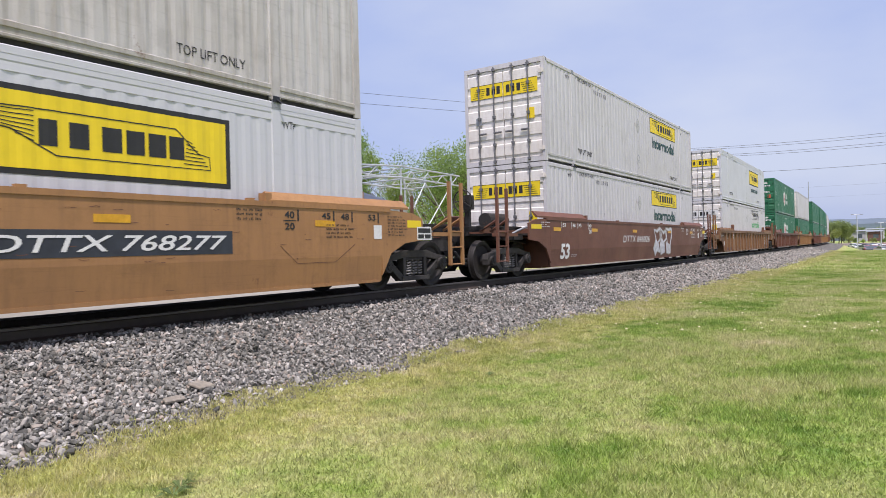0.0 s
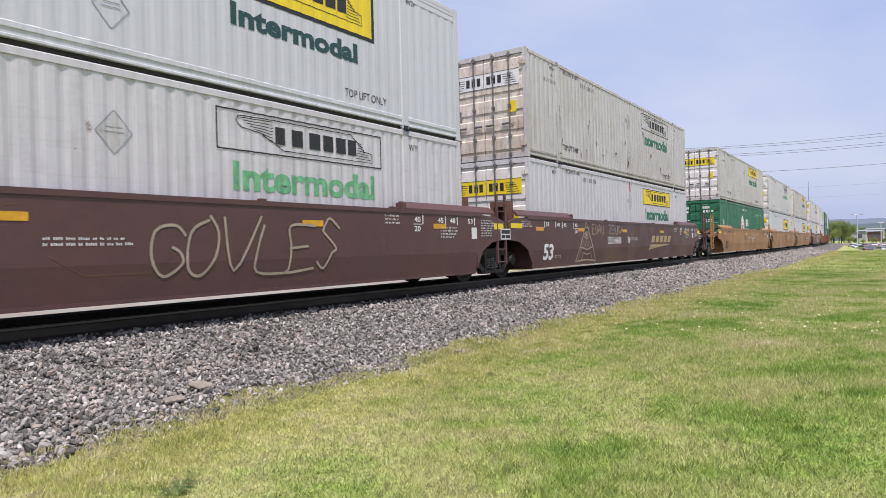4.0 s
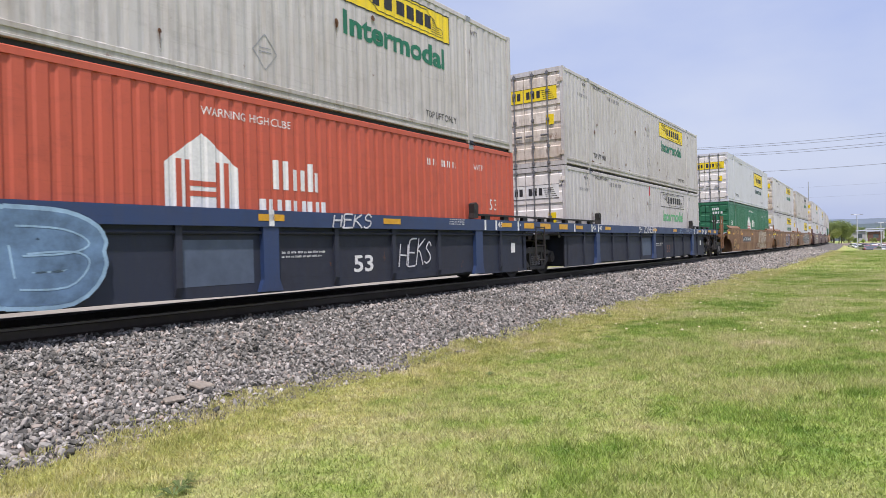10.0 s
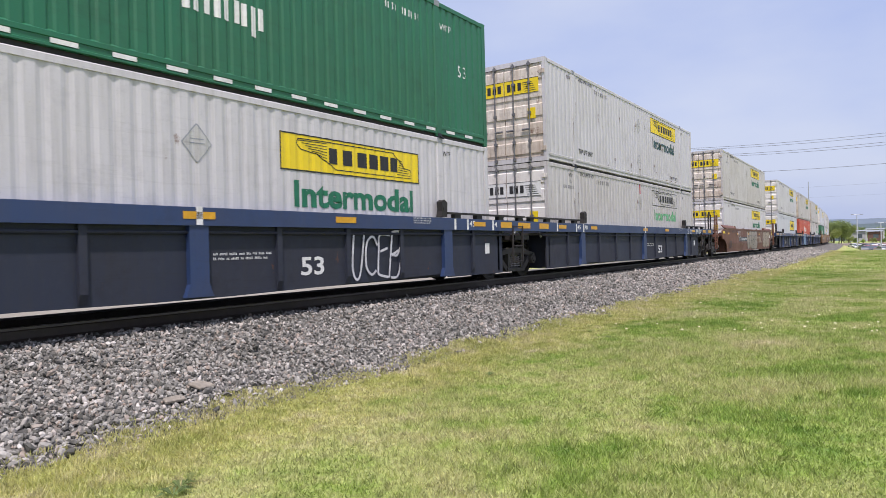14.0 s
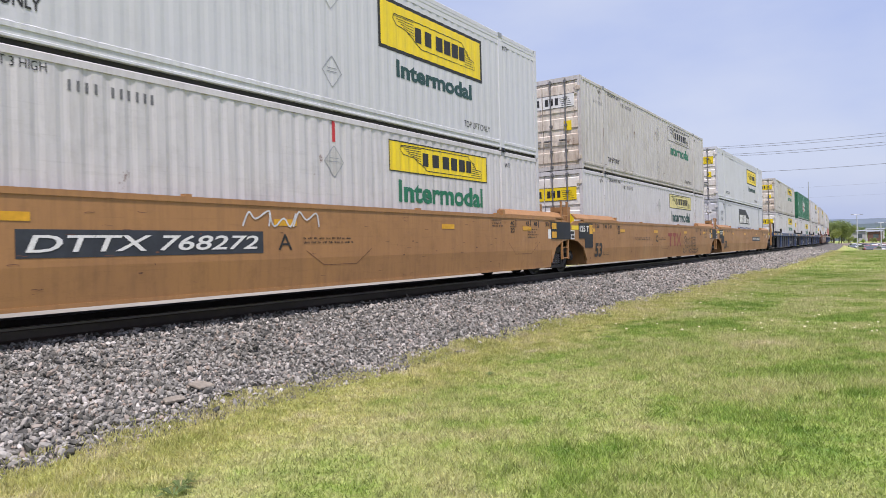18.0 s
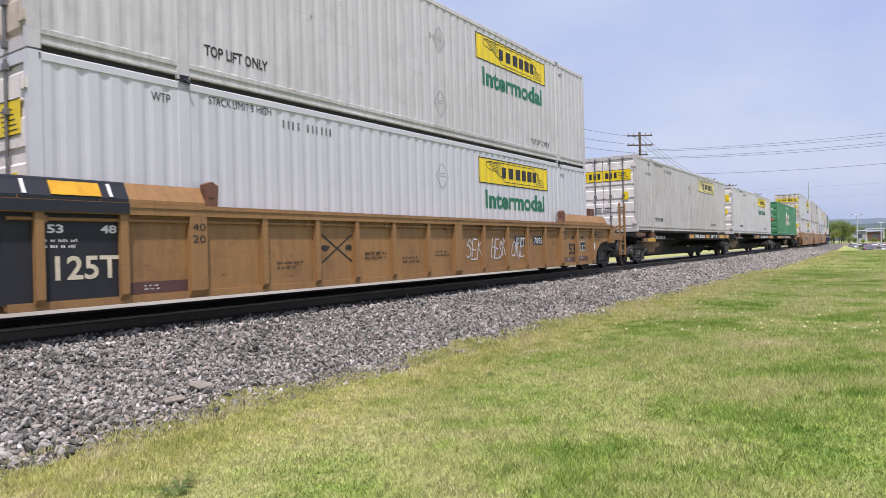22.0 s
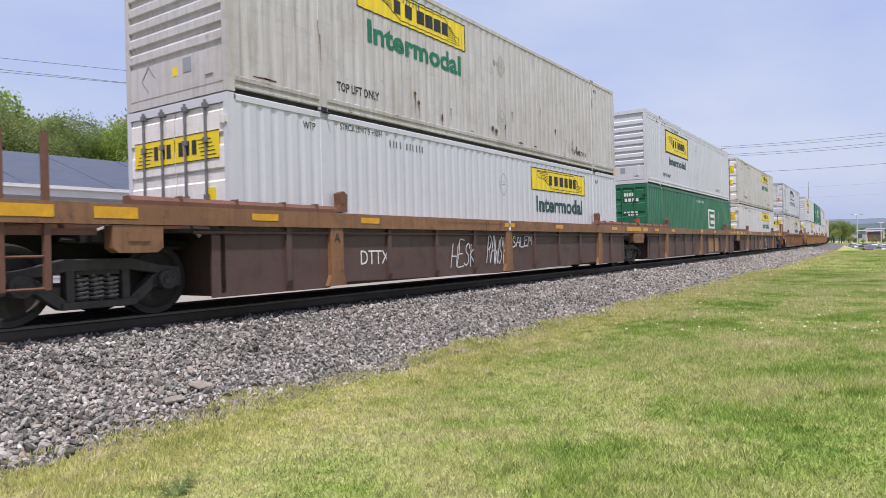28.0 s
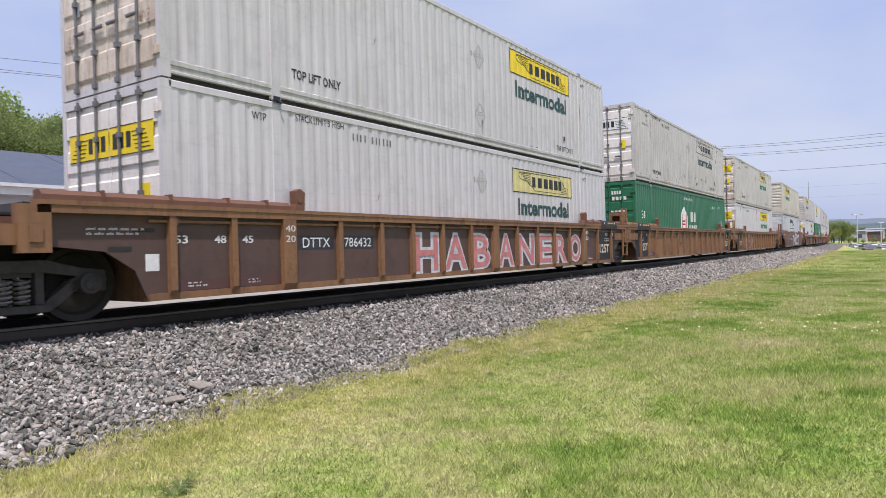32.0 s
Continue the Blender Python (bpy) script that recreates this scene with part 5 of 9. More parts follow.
        for x in (-5.9, 5.9):
            put("guide_horn", shared("horn", "guide_horn", "black" if colour == "blue" else "rust_brown", guide_horn), w, Matrix.Translation((x, 0, 0.02)))
        stripes(w, -1.502, (-7.6, -5.2, 0.0, 2.9, 7.3), 1.28, wide=0.5)
        if colour == "blue":
            for x, s in ((8.5, "53"), (7.9, "48"), (6.8, "45"), (-8.6, "53"), (-6.6, "45"), (-6.05, "40")):
                paint_text("length_mark", s, "letter_white", w, x + 0.07, x + 0.3, 1.27, 1.40, -1.50, "flat", 0.004, 0, 0.02)
        put("centre_stripe", shared("cs", "centre_stripe", "white_stripe", lambda bm: box(bm, -0.05, 0.05, -1.506, -1.502, 1.2, 1.45)), w)
        for x in (-8.6, -7.95, -6.6, -6.05, 6.3, 6.8, 7.9, 8.5) if colour == "blue" else ():
            put("length_mark", shared("lm", "length_mark", "white_stripe", lambda bm: box(bm, -0.035, 0.035, -1.504, -1.5, 1.2, 1.43)), w, Matrix.Translation((x, 0, 0)))
        stripes(w, -1.502, (-10.9, -9.9, 9.4, 10.6), 1.26, wide=0.55, high=0.14)
    else:
        lo, hi = ends[2], ends[3]
        put("spine_beam", shared(("spine", lo, hi), "spine_beam", "soot", spine_beam(lo, hi)), w)
        for x in (-6.1, 6.1):
            put("saddle", shared("saddle", "saddle", "rust_brown", saddle), w, Matrix.Translation((x, 0, 0)))
        for x in (-7.9, 7.9):
            put("saddle", shared("saddle", "saddle", "black", saddle), w, Matrix.Translation((x, 0, -0.02)))
        l0, l1, panels, texts, turn, plates = SPINE_SIDES[ends[4]]
        put("ledge", shared(("ledge", l0, l1), "ledge", "soot", spine_ledge(l0, l1)), w, None, "black side ledge with lettering")
        put("ledge", shared(("ledge", l0, l1), "ledge", "soot", spine_ledge(l0, l1)), w, Matrix.Diagonal((1, -1, 1, 1)))
        x = l0 + 0.5
        while x < l1:
            put("bracket", shared("bracket", "bracket", "soot", spine_bracket), w, Matrix.Translation((x, 0, 0)))
            x += 1.25
        for mat, p0, p1, z0, z1 in panels:
            put("ledge_panel", shared(("lp", p0, p1, z0), "ledge_panel", mat, lambda bm: box(bm, p0, p1, -1.349 if mat != "ochre_stripe" else -1.353, -1.30, z0, z1)), w)
        for mat, p0, p1, z0, z1 in plates:
            put("beam_plate", shared(("bp", p0, p1, z0), "beam_plate", mat, lambda bm: box(bm, p0, p1, -0.375, -0.36, z0, z1)), w)
        for word, p0, p1 in texts:
            paint_text("lettering", word, "letter_white", w, p0, p1, 1.01, 1.18, -1.346, "flat", 0.005, 0.25, 0.04)
        flip = Matrix.Diagonal((-1, 1, 1, 1)) if turn else Matrix.Identity(4)
        put("skirt", shared("skirt", "skirt", "skirt", spine_skirt), w, flip @ Matrix.Translation((-4.2, 0, 0)), "rusty ochre equipment skirt")
        q = 4.2 if turn else -4.2
        p = paint_shapes("worn_patch", [[(q + a, b) for a, b in ((-0.7, 0.40), (0.5, 0.42), (0.62, 0.62), (1.25, 0.66), (1.3, 0.84), (-0.2, 0.86), (-0.8, 0.80), (-0.95, 0.6))]], "tan_dusty", w, -0.62, "flat", 0.003, "worn ochre patch with stencils")
        small_print(p, -0.62, "flat", q - 0.7, 0.78, 3, 9, "ink", 3, 0.035)
        put("air_pipe", shared("spipe", "air_pipe", "black", lambda bm: tube(bm, (-6.0, -0.75, 0.98), (-0.8, -0.75, 0.98), 0.03, 8)), w, flip)
        put("hitch", shared("hitch", "hitch", "white_stripe", lambda bm: [box(bm, -5.4, -3.4, -1.02, -0.98, 1.0, 1.09)]), w, flip, "white hitch bar")
        for i in range(3):
            put("hitch_clip", shared("hitch_clip", "hitch_clip", "black", lambda bm: box(bm, -0.13, 0.13, -1.035, -1.02, 1.02, 1.07)), w, flip @ Matrix.Translation((-4.95 + i * 0.6, 0, 0)))
        for e, x in ((ends[0], ends[5]), (ends[1], ends[6])):
            if x is not None:
                bogie(w, x, centre)
        if ends[0] == "c" or ends[1] == "c":
            back = ends[0] == "c"
            q = Matrix.Translation((2.35 if back else -2.35, 0, 0))
            put("coupler", shared("coupler", "coupler", "bogie", coupler_mesh), w, q @ (Matrix.Identity(4) if back else TURN))
            put("brake_hose", shared("hose", "brake_hose", "rubber", hose_mesh), w, q @ (Matrix.Identity(4) if back else TURN))
        return w
    put("well_floor", shared("well_floor", "well_floor", lower, well_floor), w)
    rear, front = ends[0], ends[1]
    if kind == "ribbed" and colour == "tan":
        for e, m in ((rear, None), (front, Matrix.Diagonal((-1, 1, 1, 1)))):
            if e == "c":
                put("bulkhead", shared("bulkhead", "bulkhead", "rust_brown", bulkhead_mesh), w, (m or Matrix.Identity(4)) @ Matrix.Translation((-0.62, 0, 0)))
    if rear == "c":
        coupler_end(w, body if kind != "deep" else "rust_brown" if colour != "blue" else "black", True, brake)
        bogie(w, -9.9, centre)
    else:
        joint_end(w, body if kind != "deep" else "black", True)
        bogie(w, -9.68, centre)
    if front == "c":
        coupler_end(w, body if kind != "deep" else "rust_brown" if colour != "blue" else "black", False, (brake and rear != "c") or not brake and (colour in ("blue", "maroon") or (kind == "smooth" and colour == "tan_worn")))
        bogie(w, 9.9, centre)
    else:
        joint_end(w, body if kind != "deep" else "black", False)
    return w


def small_print(w, y, kind, x0, z0, rows, chars, mat, seed, h=0.035):
    """Rows of short bars for stencilled writing that cannot be read."""
    rnd = random.Random(seed)
    out = []
    for r in range(rows):
        x = x0
        for _ in range(chars):
            for _ in range(rnd.randint(2, 5)):
                out.append(rect(x, x + h * 0.42, z0 - r * h * 1.9, z0 - r * h * 1.9 + h * rnd.choice((0.8, 1.0))))
                x += h * 0.78
            x += 0.03
    paint_shapes("stencil", out, mat, w, y, kind, 0.006, "rows of stencilled marks")


def plate(w, text, x0, x1, y, kind, z0=0.80, z1=1.12, back="spray_dark", shear=0.22):
    b = paint_shapes("number_panel", [rect(x0, x1, z0, z1)], back, w, y, kind, 0.004, "dark painted panel")
    paint_text("lettering", text, "letter_white", b, x0 + 0.1, x1 - 0.1, z0 + 0.06, z1 - 0.06, y, kind, 0.010, shear, 0.012)

# ---------------- the train ----------------
# rear edge of the load at the start, wagon kind, colour, rear and front end, brake stand, label, upper and lower container
W, B_, O, P = "yellow", "border", "outline", "pale"
TAN = "ochre smooth-sided steel well wagon"
TRAIN = [
    (186.2, "ribbed", "tan", "cj", 0, "ochre ribbed steel well wagon far up the line", ("warm", W, {}), ("white", W, {})),
    (166.9, "ribbed", "red_brown", "jc", 0, "rusty ribbed steel well wagon far up the line", ("white", W, {}), ("white", W, {})),
    (143.6, "ribbed", "tan", "cj", 0, "ochre ribbed steel well wagon in the distance", ("dark_green", "hub", {}), ("green", "hub", {})),
    (124.2, "ribbed", "tan", "jj", 0, "ochre ribbed steel well wagon in the distance", ("green", "hub", {}), ("dark_green", "hub", {})),
    (104.8, "ribbed", "red_brown", "jc", 0, "rusty ribbed steel well wagon in the distance", ("green", "hub", {}), ("green", "hub", {})),
    (81.5, "ribbed", "tan", "cj", 0, "ochre ribbed steel well wagon in the distance", ("white", W, {}), ("green", "hub", {})),
    (62.1, "ribbed", "red_brown", "jc", 0, "red-brown ribbed steel well wagon with green containers", ("green", "hub", {}), ("green", "hub", {})),
    (39.9, "ribbed", "tan_worn", "cc", 0, "worn ochre ribbed steel well wagon", ("bright", B_, {"word": "letter_dark"}), ("white", O, {"word": "letter_fade"})),
    (16.84, "smooth", "red_brown", "cc", 1, "dull red-brown smooth-sided well wagon with pale graffiti", ("white", W, {"word": "letter_dark", "door": "door"}), ("white", W, {"word": "letter_dark"})),
    (-7.02, "smooth", "tan", "jc", 0, TAN + " with a black number panel", ("warm", W, {}), ("bright", B_, {"word": ""})),
    (-26.35, "smooth", "tan", "jj", 0, TAN + " with a red emblem and scrawl", ("white", O, {"stains": 5, "word": "letter_fade"}), ("bright", B_, {"word": "", "door": "door"})),
    (-45.52, "smooth", "tan", "cj", 0, TAN + " with white scrawl", ("warm", W, {"stains": 14}), ("green", "hub_old", {})),
    (-69.07, "smooth", "maroon", "jc", 0, "clean maroon smooth-sided well wagon with a gold emblem", ("warm", O, {"stains": 20, "door": "rust_door"}), ("white", W, {"door": "door", "ribbon": True})),
    (-88.50, "smooth", "maroon", "jj", 0, "maroon smooth-sided well wagon in mid-set", ("bright", B_, {"word": "letter_dark"}), ("white", O, {"word": "letter_fade"})),
    (-107.93, "smooth", "maroon", "cj", 0, "maroon smooth-sided well wagon with beige graffiti", ("white", W, {"stains": 5, "door": "rust_door"}), ("white", W, {})),
    (-131.43, "smooth", "tan_worn", "jc", 0, "worn ochre well wagon covered in grey graffiti", ("warm", O, {"stains": 6, "door": "rust_door"}), ("bright", B_, {"word": "letter_green", "dz": 0.15})),
    (-150.72, "smooth", "tan_worn", "jj", 0, "worn ochre well wagon with black and white graffiti", ("white", W, {"door": "rust_door"}), ("white", W, {})),
    (-170.03, "smooth", "tan_worn", "cj", 0, "worn ochre well wagon with beige graffiti", ("bright", B_, {"word": "letter_dark"}), ("green", "hub_old", {"stains": 6})),
    (-193.69, "deep", "blue", "jc", 1, "blue steel well wagon with dirty panelled sides", ("warm", W, {"stains": 14, "door": "rust_door"}), ("warm", O, {"word": "letter_fade", "stains": 8, "ribbon": True})),
    (-213.05, "deep", "blue", "jj", 0, "blue steel well wagon with pale blue graffiti", ("warm", W, {"stains": 4, "door": "rust_door"}), ("orange", "hub_old", {"red": False})),
    (-232.38, "deep", "blue", "cj", 0, "blue steel well wagon with white tags", ("white", W, {}), ("bright", B_, {"word": "", "stains": 10})),
    (-256.07, "smooth", "red_brown", "cc", 0, "red-brown smooth-sided well wagon with bubble graffiti", ("warm", W, {"door": "rust_door", "stains": 4}), ("white", W, {})),
    (-279.44, "deep", "blue", "jc", 1, "blue steel well wagon with plain dark panels", ("white", W, {"stains": 14, "door": "rust_door", "word": "letter_dark"}), ("warm", O, {"word": "letter_fade", "stains": 3, "ribbon": True})),
    (-298.85, "deep", "blue", "jj", 0, "blue steel well wagon with a white outlined tag", ("dark_green", "hub", {}), ("white", W, {"dz": -0.2})),
    (-318.52, "deep", "blue", "cj", 0, "blue steel well wagon with a crossed white tag", ("warm", W, {"door": "rust_door"}), ("white", W, {})),
    (-341.95, "smooth", "tan", "jc", 0, TAN + " with black 53 numerals", ("bright", B_, {"word": "letter_dark"}), ("bright", "prime", {})),
    (-361.41, "smooth", "tan", "jj", 0, TAN + " with a red emblem and black tag", ("warm", O, {"stains": 10, "door": "rust_door"}), ("white", P, {"word": "letter_dark", "stains": 3})),
    (-380.60, "smooth", "tan", "cj", 0, TAN + " with a dark number panel", ("bright", B_, {"word": "letter_dark", "door": "rust_door"}), ("white", W, {"ribbon": True})),
    (-401.70, "spine", "black", ("j", "c", -10.25, 9.3, "front", -10.22, 7.2), 0, "black steel spine wagon with amber stripes", None, ("faded_green", "hub", {})),
    (-422.15, "spine", "black", ("j", "j", -9.25, 10.2, "middle", -9.24, None), 0, "black steel spine wagon with white lettering", None, ("white", W, {})),
    (-440.63, "spine", "black", ("c", "j", -9.3, 9.2, "rear", -7.38, None), 0, "black steel spine wagon with a rusty ochre skirt", None, ("warm", P, {"word": "", "door": "door"})),
    (-461.73, "ribbed", "tan", "jc", 0, "ochre ribbed steel well wagon with a navy end panel", ("white", W, {"door": "rust_door"}), ("bright", W, {})),
    (-481.10, "ribbed", "tan", "jj", 0, "ochre ribbed steel well wagon with a red emblem", ("dark_green", "hub", {"flip": True}), ("white", W, {"word": "letter_dark", "dz": -0.2})),
    (-500.39, "ribbed", "tan", "cj", 0, "ochre ribbed steel well wagon with a number panel", ("bright", B_, {"flip": True, "word": "letter_dark"}), ("white", W, {"word": "letter_dark"})),
    (-523.79, "ribbed", "rust_brown", "cc", 0, "rusty brown ribbed steel well wagon with tags", ("bright", "prime", {}), ("warm", P, {"word": "letter_dark", "dz": -0.14})),
    (-546.94, "deep", "tan_worn", "jc", 1, "worn ochre well wagon with rusty panels", ("warm", W, {"stains": 10}), ("white", W, {})),
    (-565.97, "deep", "tan_worn", "jj", 0, "worn ochre well wagon carrying a green container", ("bright", B_, {"flip": True, "word": "letter_dark"}), ("green", "emp", {})),
    (-585.68, "deep", "tan_worn", "cj", 0, "worn ochre well wagon with white tags on rusty panels", ("warm", W, {"flip": True, "stains": 14}), ("bright", W, {"word": "letter_dark"})),
    (-609.17, "smooth", "red_brown", "cc", 0, "red-brown smooth-sided well wagon with white graffiti", ("cream", W, {"flip": True, "stains": 6}), ("bright", "prime", {})),
    (-632.34, "ribbed", "tan_worn", "jc", 0, "worn ochre ribbed steel well wagon with pale lilac tags", ("warm", P, {"stains": 5, "door": "rust_door"}), ("white", W, {"ribbon": True})),
    (-651.86, "ribbed", "tan_worn", "jj", 0, "ochre ribbed steel well wagon with a navy 125T panel", ("warm", O, {"stains": 18, "word": "letter_dark", "door": "door"}), ("green", "hub_old", {})),
    (-671.17, "ribbed", "rust_brown", "cj", 0, "worn ochre ribbed well wagon with large pink lettering", ("white", W, {"word": "letter_dark", "stains": 4, "door": "rust_door"}), ("white", P, {"word": "letter_dark", "door": "door", "dz": -0.12})),
    (-694.6, "ribbed", "tan", "jc", 0, "ochre ribbed steel well wagon at the tail", ("white", W, {}), ("white", W, {})),
]
MOVERS = []
WAGON_AT = {}
LOW_Z, UP_Z, SPINE_Z = 0.27, 3.186, 1.266
for i, (u, kind, colour, ends, brake, label, upper, lower) in enumerate(TRAIN):
    centre = u + HALF
    w = wagon(kind, colour, centre, ends, label, bool(brake))
    WAGON_AT[u] = w
    MOVERS.append((w, centre, 0.0))
    near = u < 75
    if kind == "spine":
        c = container(lower[0], lower[1], "on spine wagon", seed=i, **lower[2])
        MOVERS.append((c, centre, SPINE_Z))
        continue
    lo = container(lower[0], lower[1], "in a well", seed=i * 2, detail=near, **lower[2])
    up = container(upper[0], upper[1], "stacked on top", seed=i * 2 + 1, detail=near, **upper[2])
    MOVERS.append((lo, centre, LOW_Z))
    MOVERS.append((up, centre, UP_Z))

# ---------------- marks on the wagons ----------------
SY = -1.50


def X(dx):
    return dx - HALF


def common_marks(w, ink="ink", big53=True, heavy=True, seed=0):
    """Length marks, small print and the 53 at the rear end of a smooth wagon."""
    for dx, s in ((0.55, "53"), (1.25, "48"), (1.7, "45"), (2.5, "40")):
        paint_text("length_mark", s, ink, w, X(dx), X(dx + 0.2), 1.33, 1.44, SY, "well", 0.006, 0, 0.02)
    for dx, s in ((14.1, "40"), (14.9, "45"), (15.35, "48"), (16.05, "53")):
        paint_text("length_mark", s, ink, w, X(dx), X(dx + 0.2), 1.33, 1.44, SY, "well", 0.006, 0, 0.02)
    paint_shapes("length_ticks", [rect(X(d), X(d + 0.035), 1.29, 1.47) for d in (0.46, 1.16, 1.61, 2.41, 14.36, 15.16, 15.61, 16.31)], ink, w, SY, "well", 0.006, key=("ticks", ink))
    for dx in (2.5, 14.1):
        paint_text("length_mark", "20", ink, w, X(dx), X(dx + 0.2), 1.15, 1.26, SY, "well", 0.006, 0, 0.02)
    paint_shapes("length_line", [rect(X(d), X(d + 0.26), 1.285, 1.30) for d in (2.47, 14.07)], ink, w, SY, "well", 0.006, key=("lline", ink))
    small_print(w, SY, "well", X(-0.85), 1.42, 3, 5, ink, seed + 7, 0.03)
    small_print(w, SY, "well", X(1.1), 0.52, 2, 5, ink, seed + 8, 0.025)
    if big53:
        paint_text("size_mark", "53", ink, w, X(0.35), X(1.0), 0.42, 0.86, SY, "well", 0.008, 0.1, 0.035)
    small_print(w, SY, "well", X(15.0), 1.22, 4, 5, ink, seed)
    small_print(w, SY, "well", X(13.2), 1.42, 3, 4, ink, seed + 1)
    small_print(w, SY, "well", X(7.25), 1.0, 2, 9, ink, seed + 2)
    paint_shapes("test_plate", [rect(X(16.2), X(16.42), 1.0, 1.25)], "letter_white", w, SY, "well", 0.004)
    p = paint_shapes("test_placard", [rect(X(17.5), X(17.98), 0.98, 1.24)], "letter_white", w, SY, "well", 0.004, "black test placard with a white frame")
    paint_shapes("placard_field", [rect(X(17.53), X(17.95), 1.12, 1.21), rect(X(17.53), X(17.72), 1.01, 1.09), rect(X(17.75), X(17.95), 1.01, 1.09)], "ink", p, SY, "well", 0.007)
    small_print(w, SY, "well", X(16.6), 1.40, 7, 5, ink, seed + 3, 0.03)
    flakes(w, SY, "well", X(9.0), X(17.0), 0.3, 1.46, 40, "rust_brown", seed + 5, 0.03)
    flakes(w, SY, "well", X(-1.0), X(9.0), 0.3, 1.46, 40, "rust_brown", seed + 6, 0.03)
    # plate creases are not modelled: their shade is drawn as thin brown lines
    paint_shapes("bulge_fold", stroke([(X(14.0), 0.90), (X(14.35), 0.62), (X(15.2), 0.62), (X(15.7), 0.92)], 0.01) + stroke([(X(7.3), 0.82), (X(7.7), 0.58), (X(8.5), 0.58), (X(8.9), 0.84)], 0.01), "rust_brown", w, SY, "well", 0.004)


def navy_end(w, rear, front, text=True, low=False):
    """Dark end panels of a ribbed wagon, with its load rating."""
    for on, dx0, dx1 in ((rear, -0.50, 1.03), (front, 15.15, 16.6)):
        if on:
            p = put("rating_panel", shared(("navy", dx0), "rating_panel", "navy", lambda bm: box(bm, X(dx0), X(dx1), -1.418, -1.408, 0.3, 1.31)), w, None, "navy painted end panel")
            put("rating_chord", shared(("navyc", dx0), "rating_chord", "navy", lambda bm: box(bm, X(dx0), X(dx1), -1.518, -1.512, 1.32, 1.45)), w)
            edge = [(-1.505, 1.46), (-1.505, 1.503), (-1.384, 1.716), (-1.40, 1.70), (-1.49, 1.46)] if not low else [(-1.496, 1.462), (-1.496, 1.519), (-1.444, 1.577), (-1.32, 1.577), (-1.32, 1.57), (-1.45, 1.50), (-1.48, 1.462)]
            lid = put("rating_lid", shared(("lid", dx0, low), "rating_lid", "navy", lambda bm: prism(bm, edge, X(dx0 + 0.1), X(dx1), "x")), w, None, "navy painted end of the guard board")
            y0, z0, y1, z1 = (-1.50, 1.515, -1.405, 1.68) if not low else (-1.502, 1.47, -1.502, 1.515)
            for a, b, mat in ((dx0 + 0.32, dx0 + 0.36, "white_stripe"), (dx0 + 0.62, dx1 - 0.34, "ochre_stripe"), (dx1 - 0.24, dx1 - 0.20, "white_stripe")):
                put("reflective_stripe", shared(("lid_mark", a, low), "reflective_stripe", mat, lambda bm: prism(bm, [(y0 - 0.012, z0), (y1 - 0.012, z1), (y1 + 0.004, z1), (y0 + 0.004, z0)], X(a), X(b), "x")), lid)
            if text:
                paint_text("lettering", "125T", "cream_spray", p, X(dx0 + 0.68) if dx0 < 5 else X(dx0 + 0.08), X(dx1 - 0.10) if dx0 < 5 else X(dx0 + 0.92), 0.54, 0.82, -1.418, "flat", 0.006, 0, 0.02)
                paint_text("lettering", "53", "letter_white", p, X(dx0 + 0.60), X(dx0 + 0.78), 1.08, 1.18, -1.418, "flat", 0.006, 0, 0.03)
                paint_text("lettering", "48", "letter_white", p, X(dx1 - 0.32), X(dx1 - 0.12), 1.08, 1.18, -1.418, "flat", 0.006, 0, 0.03)
                small_print(p, -1.418, "flat", X(dx0 + 0.5), 0.98, 2, 4, "letter_white", 5)


RY = -1.41


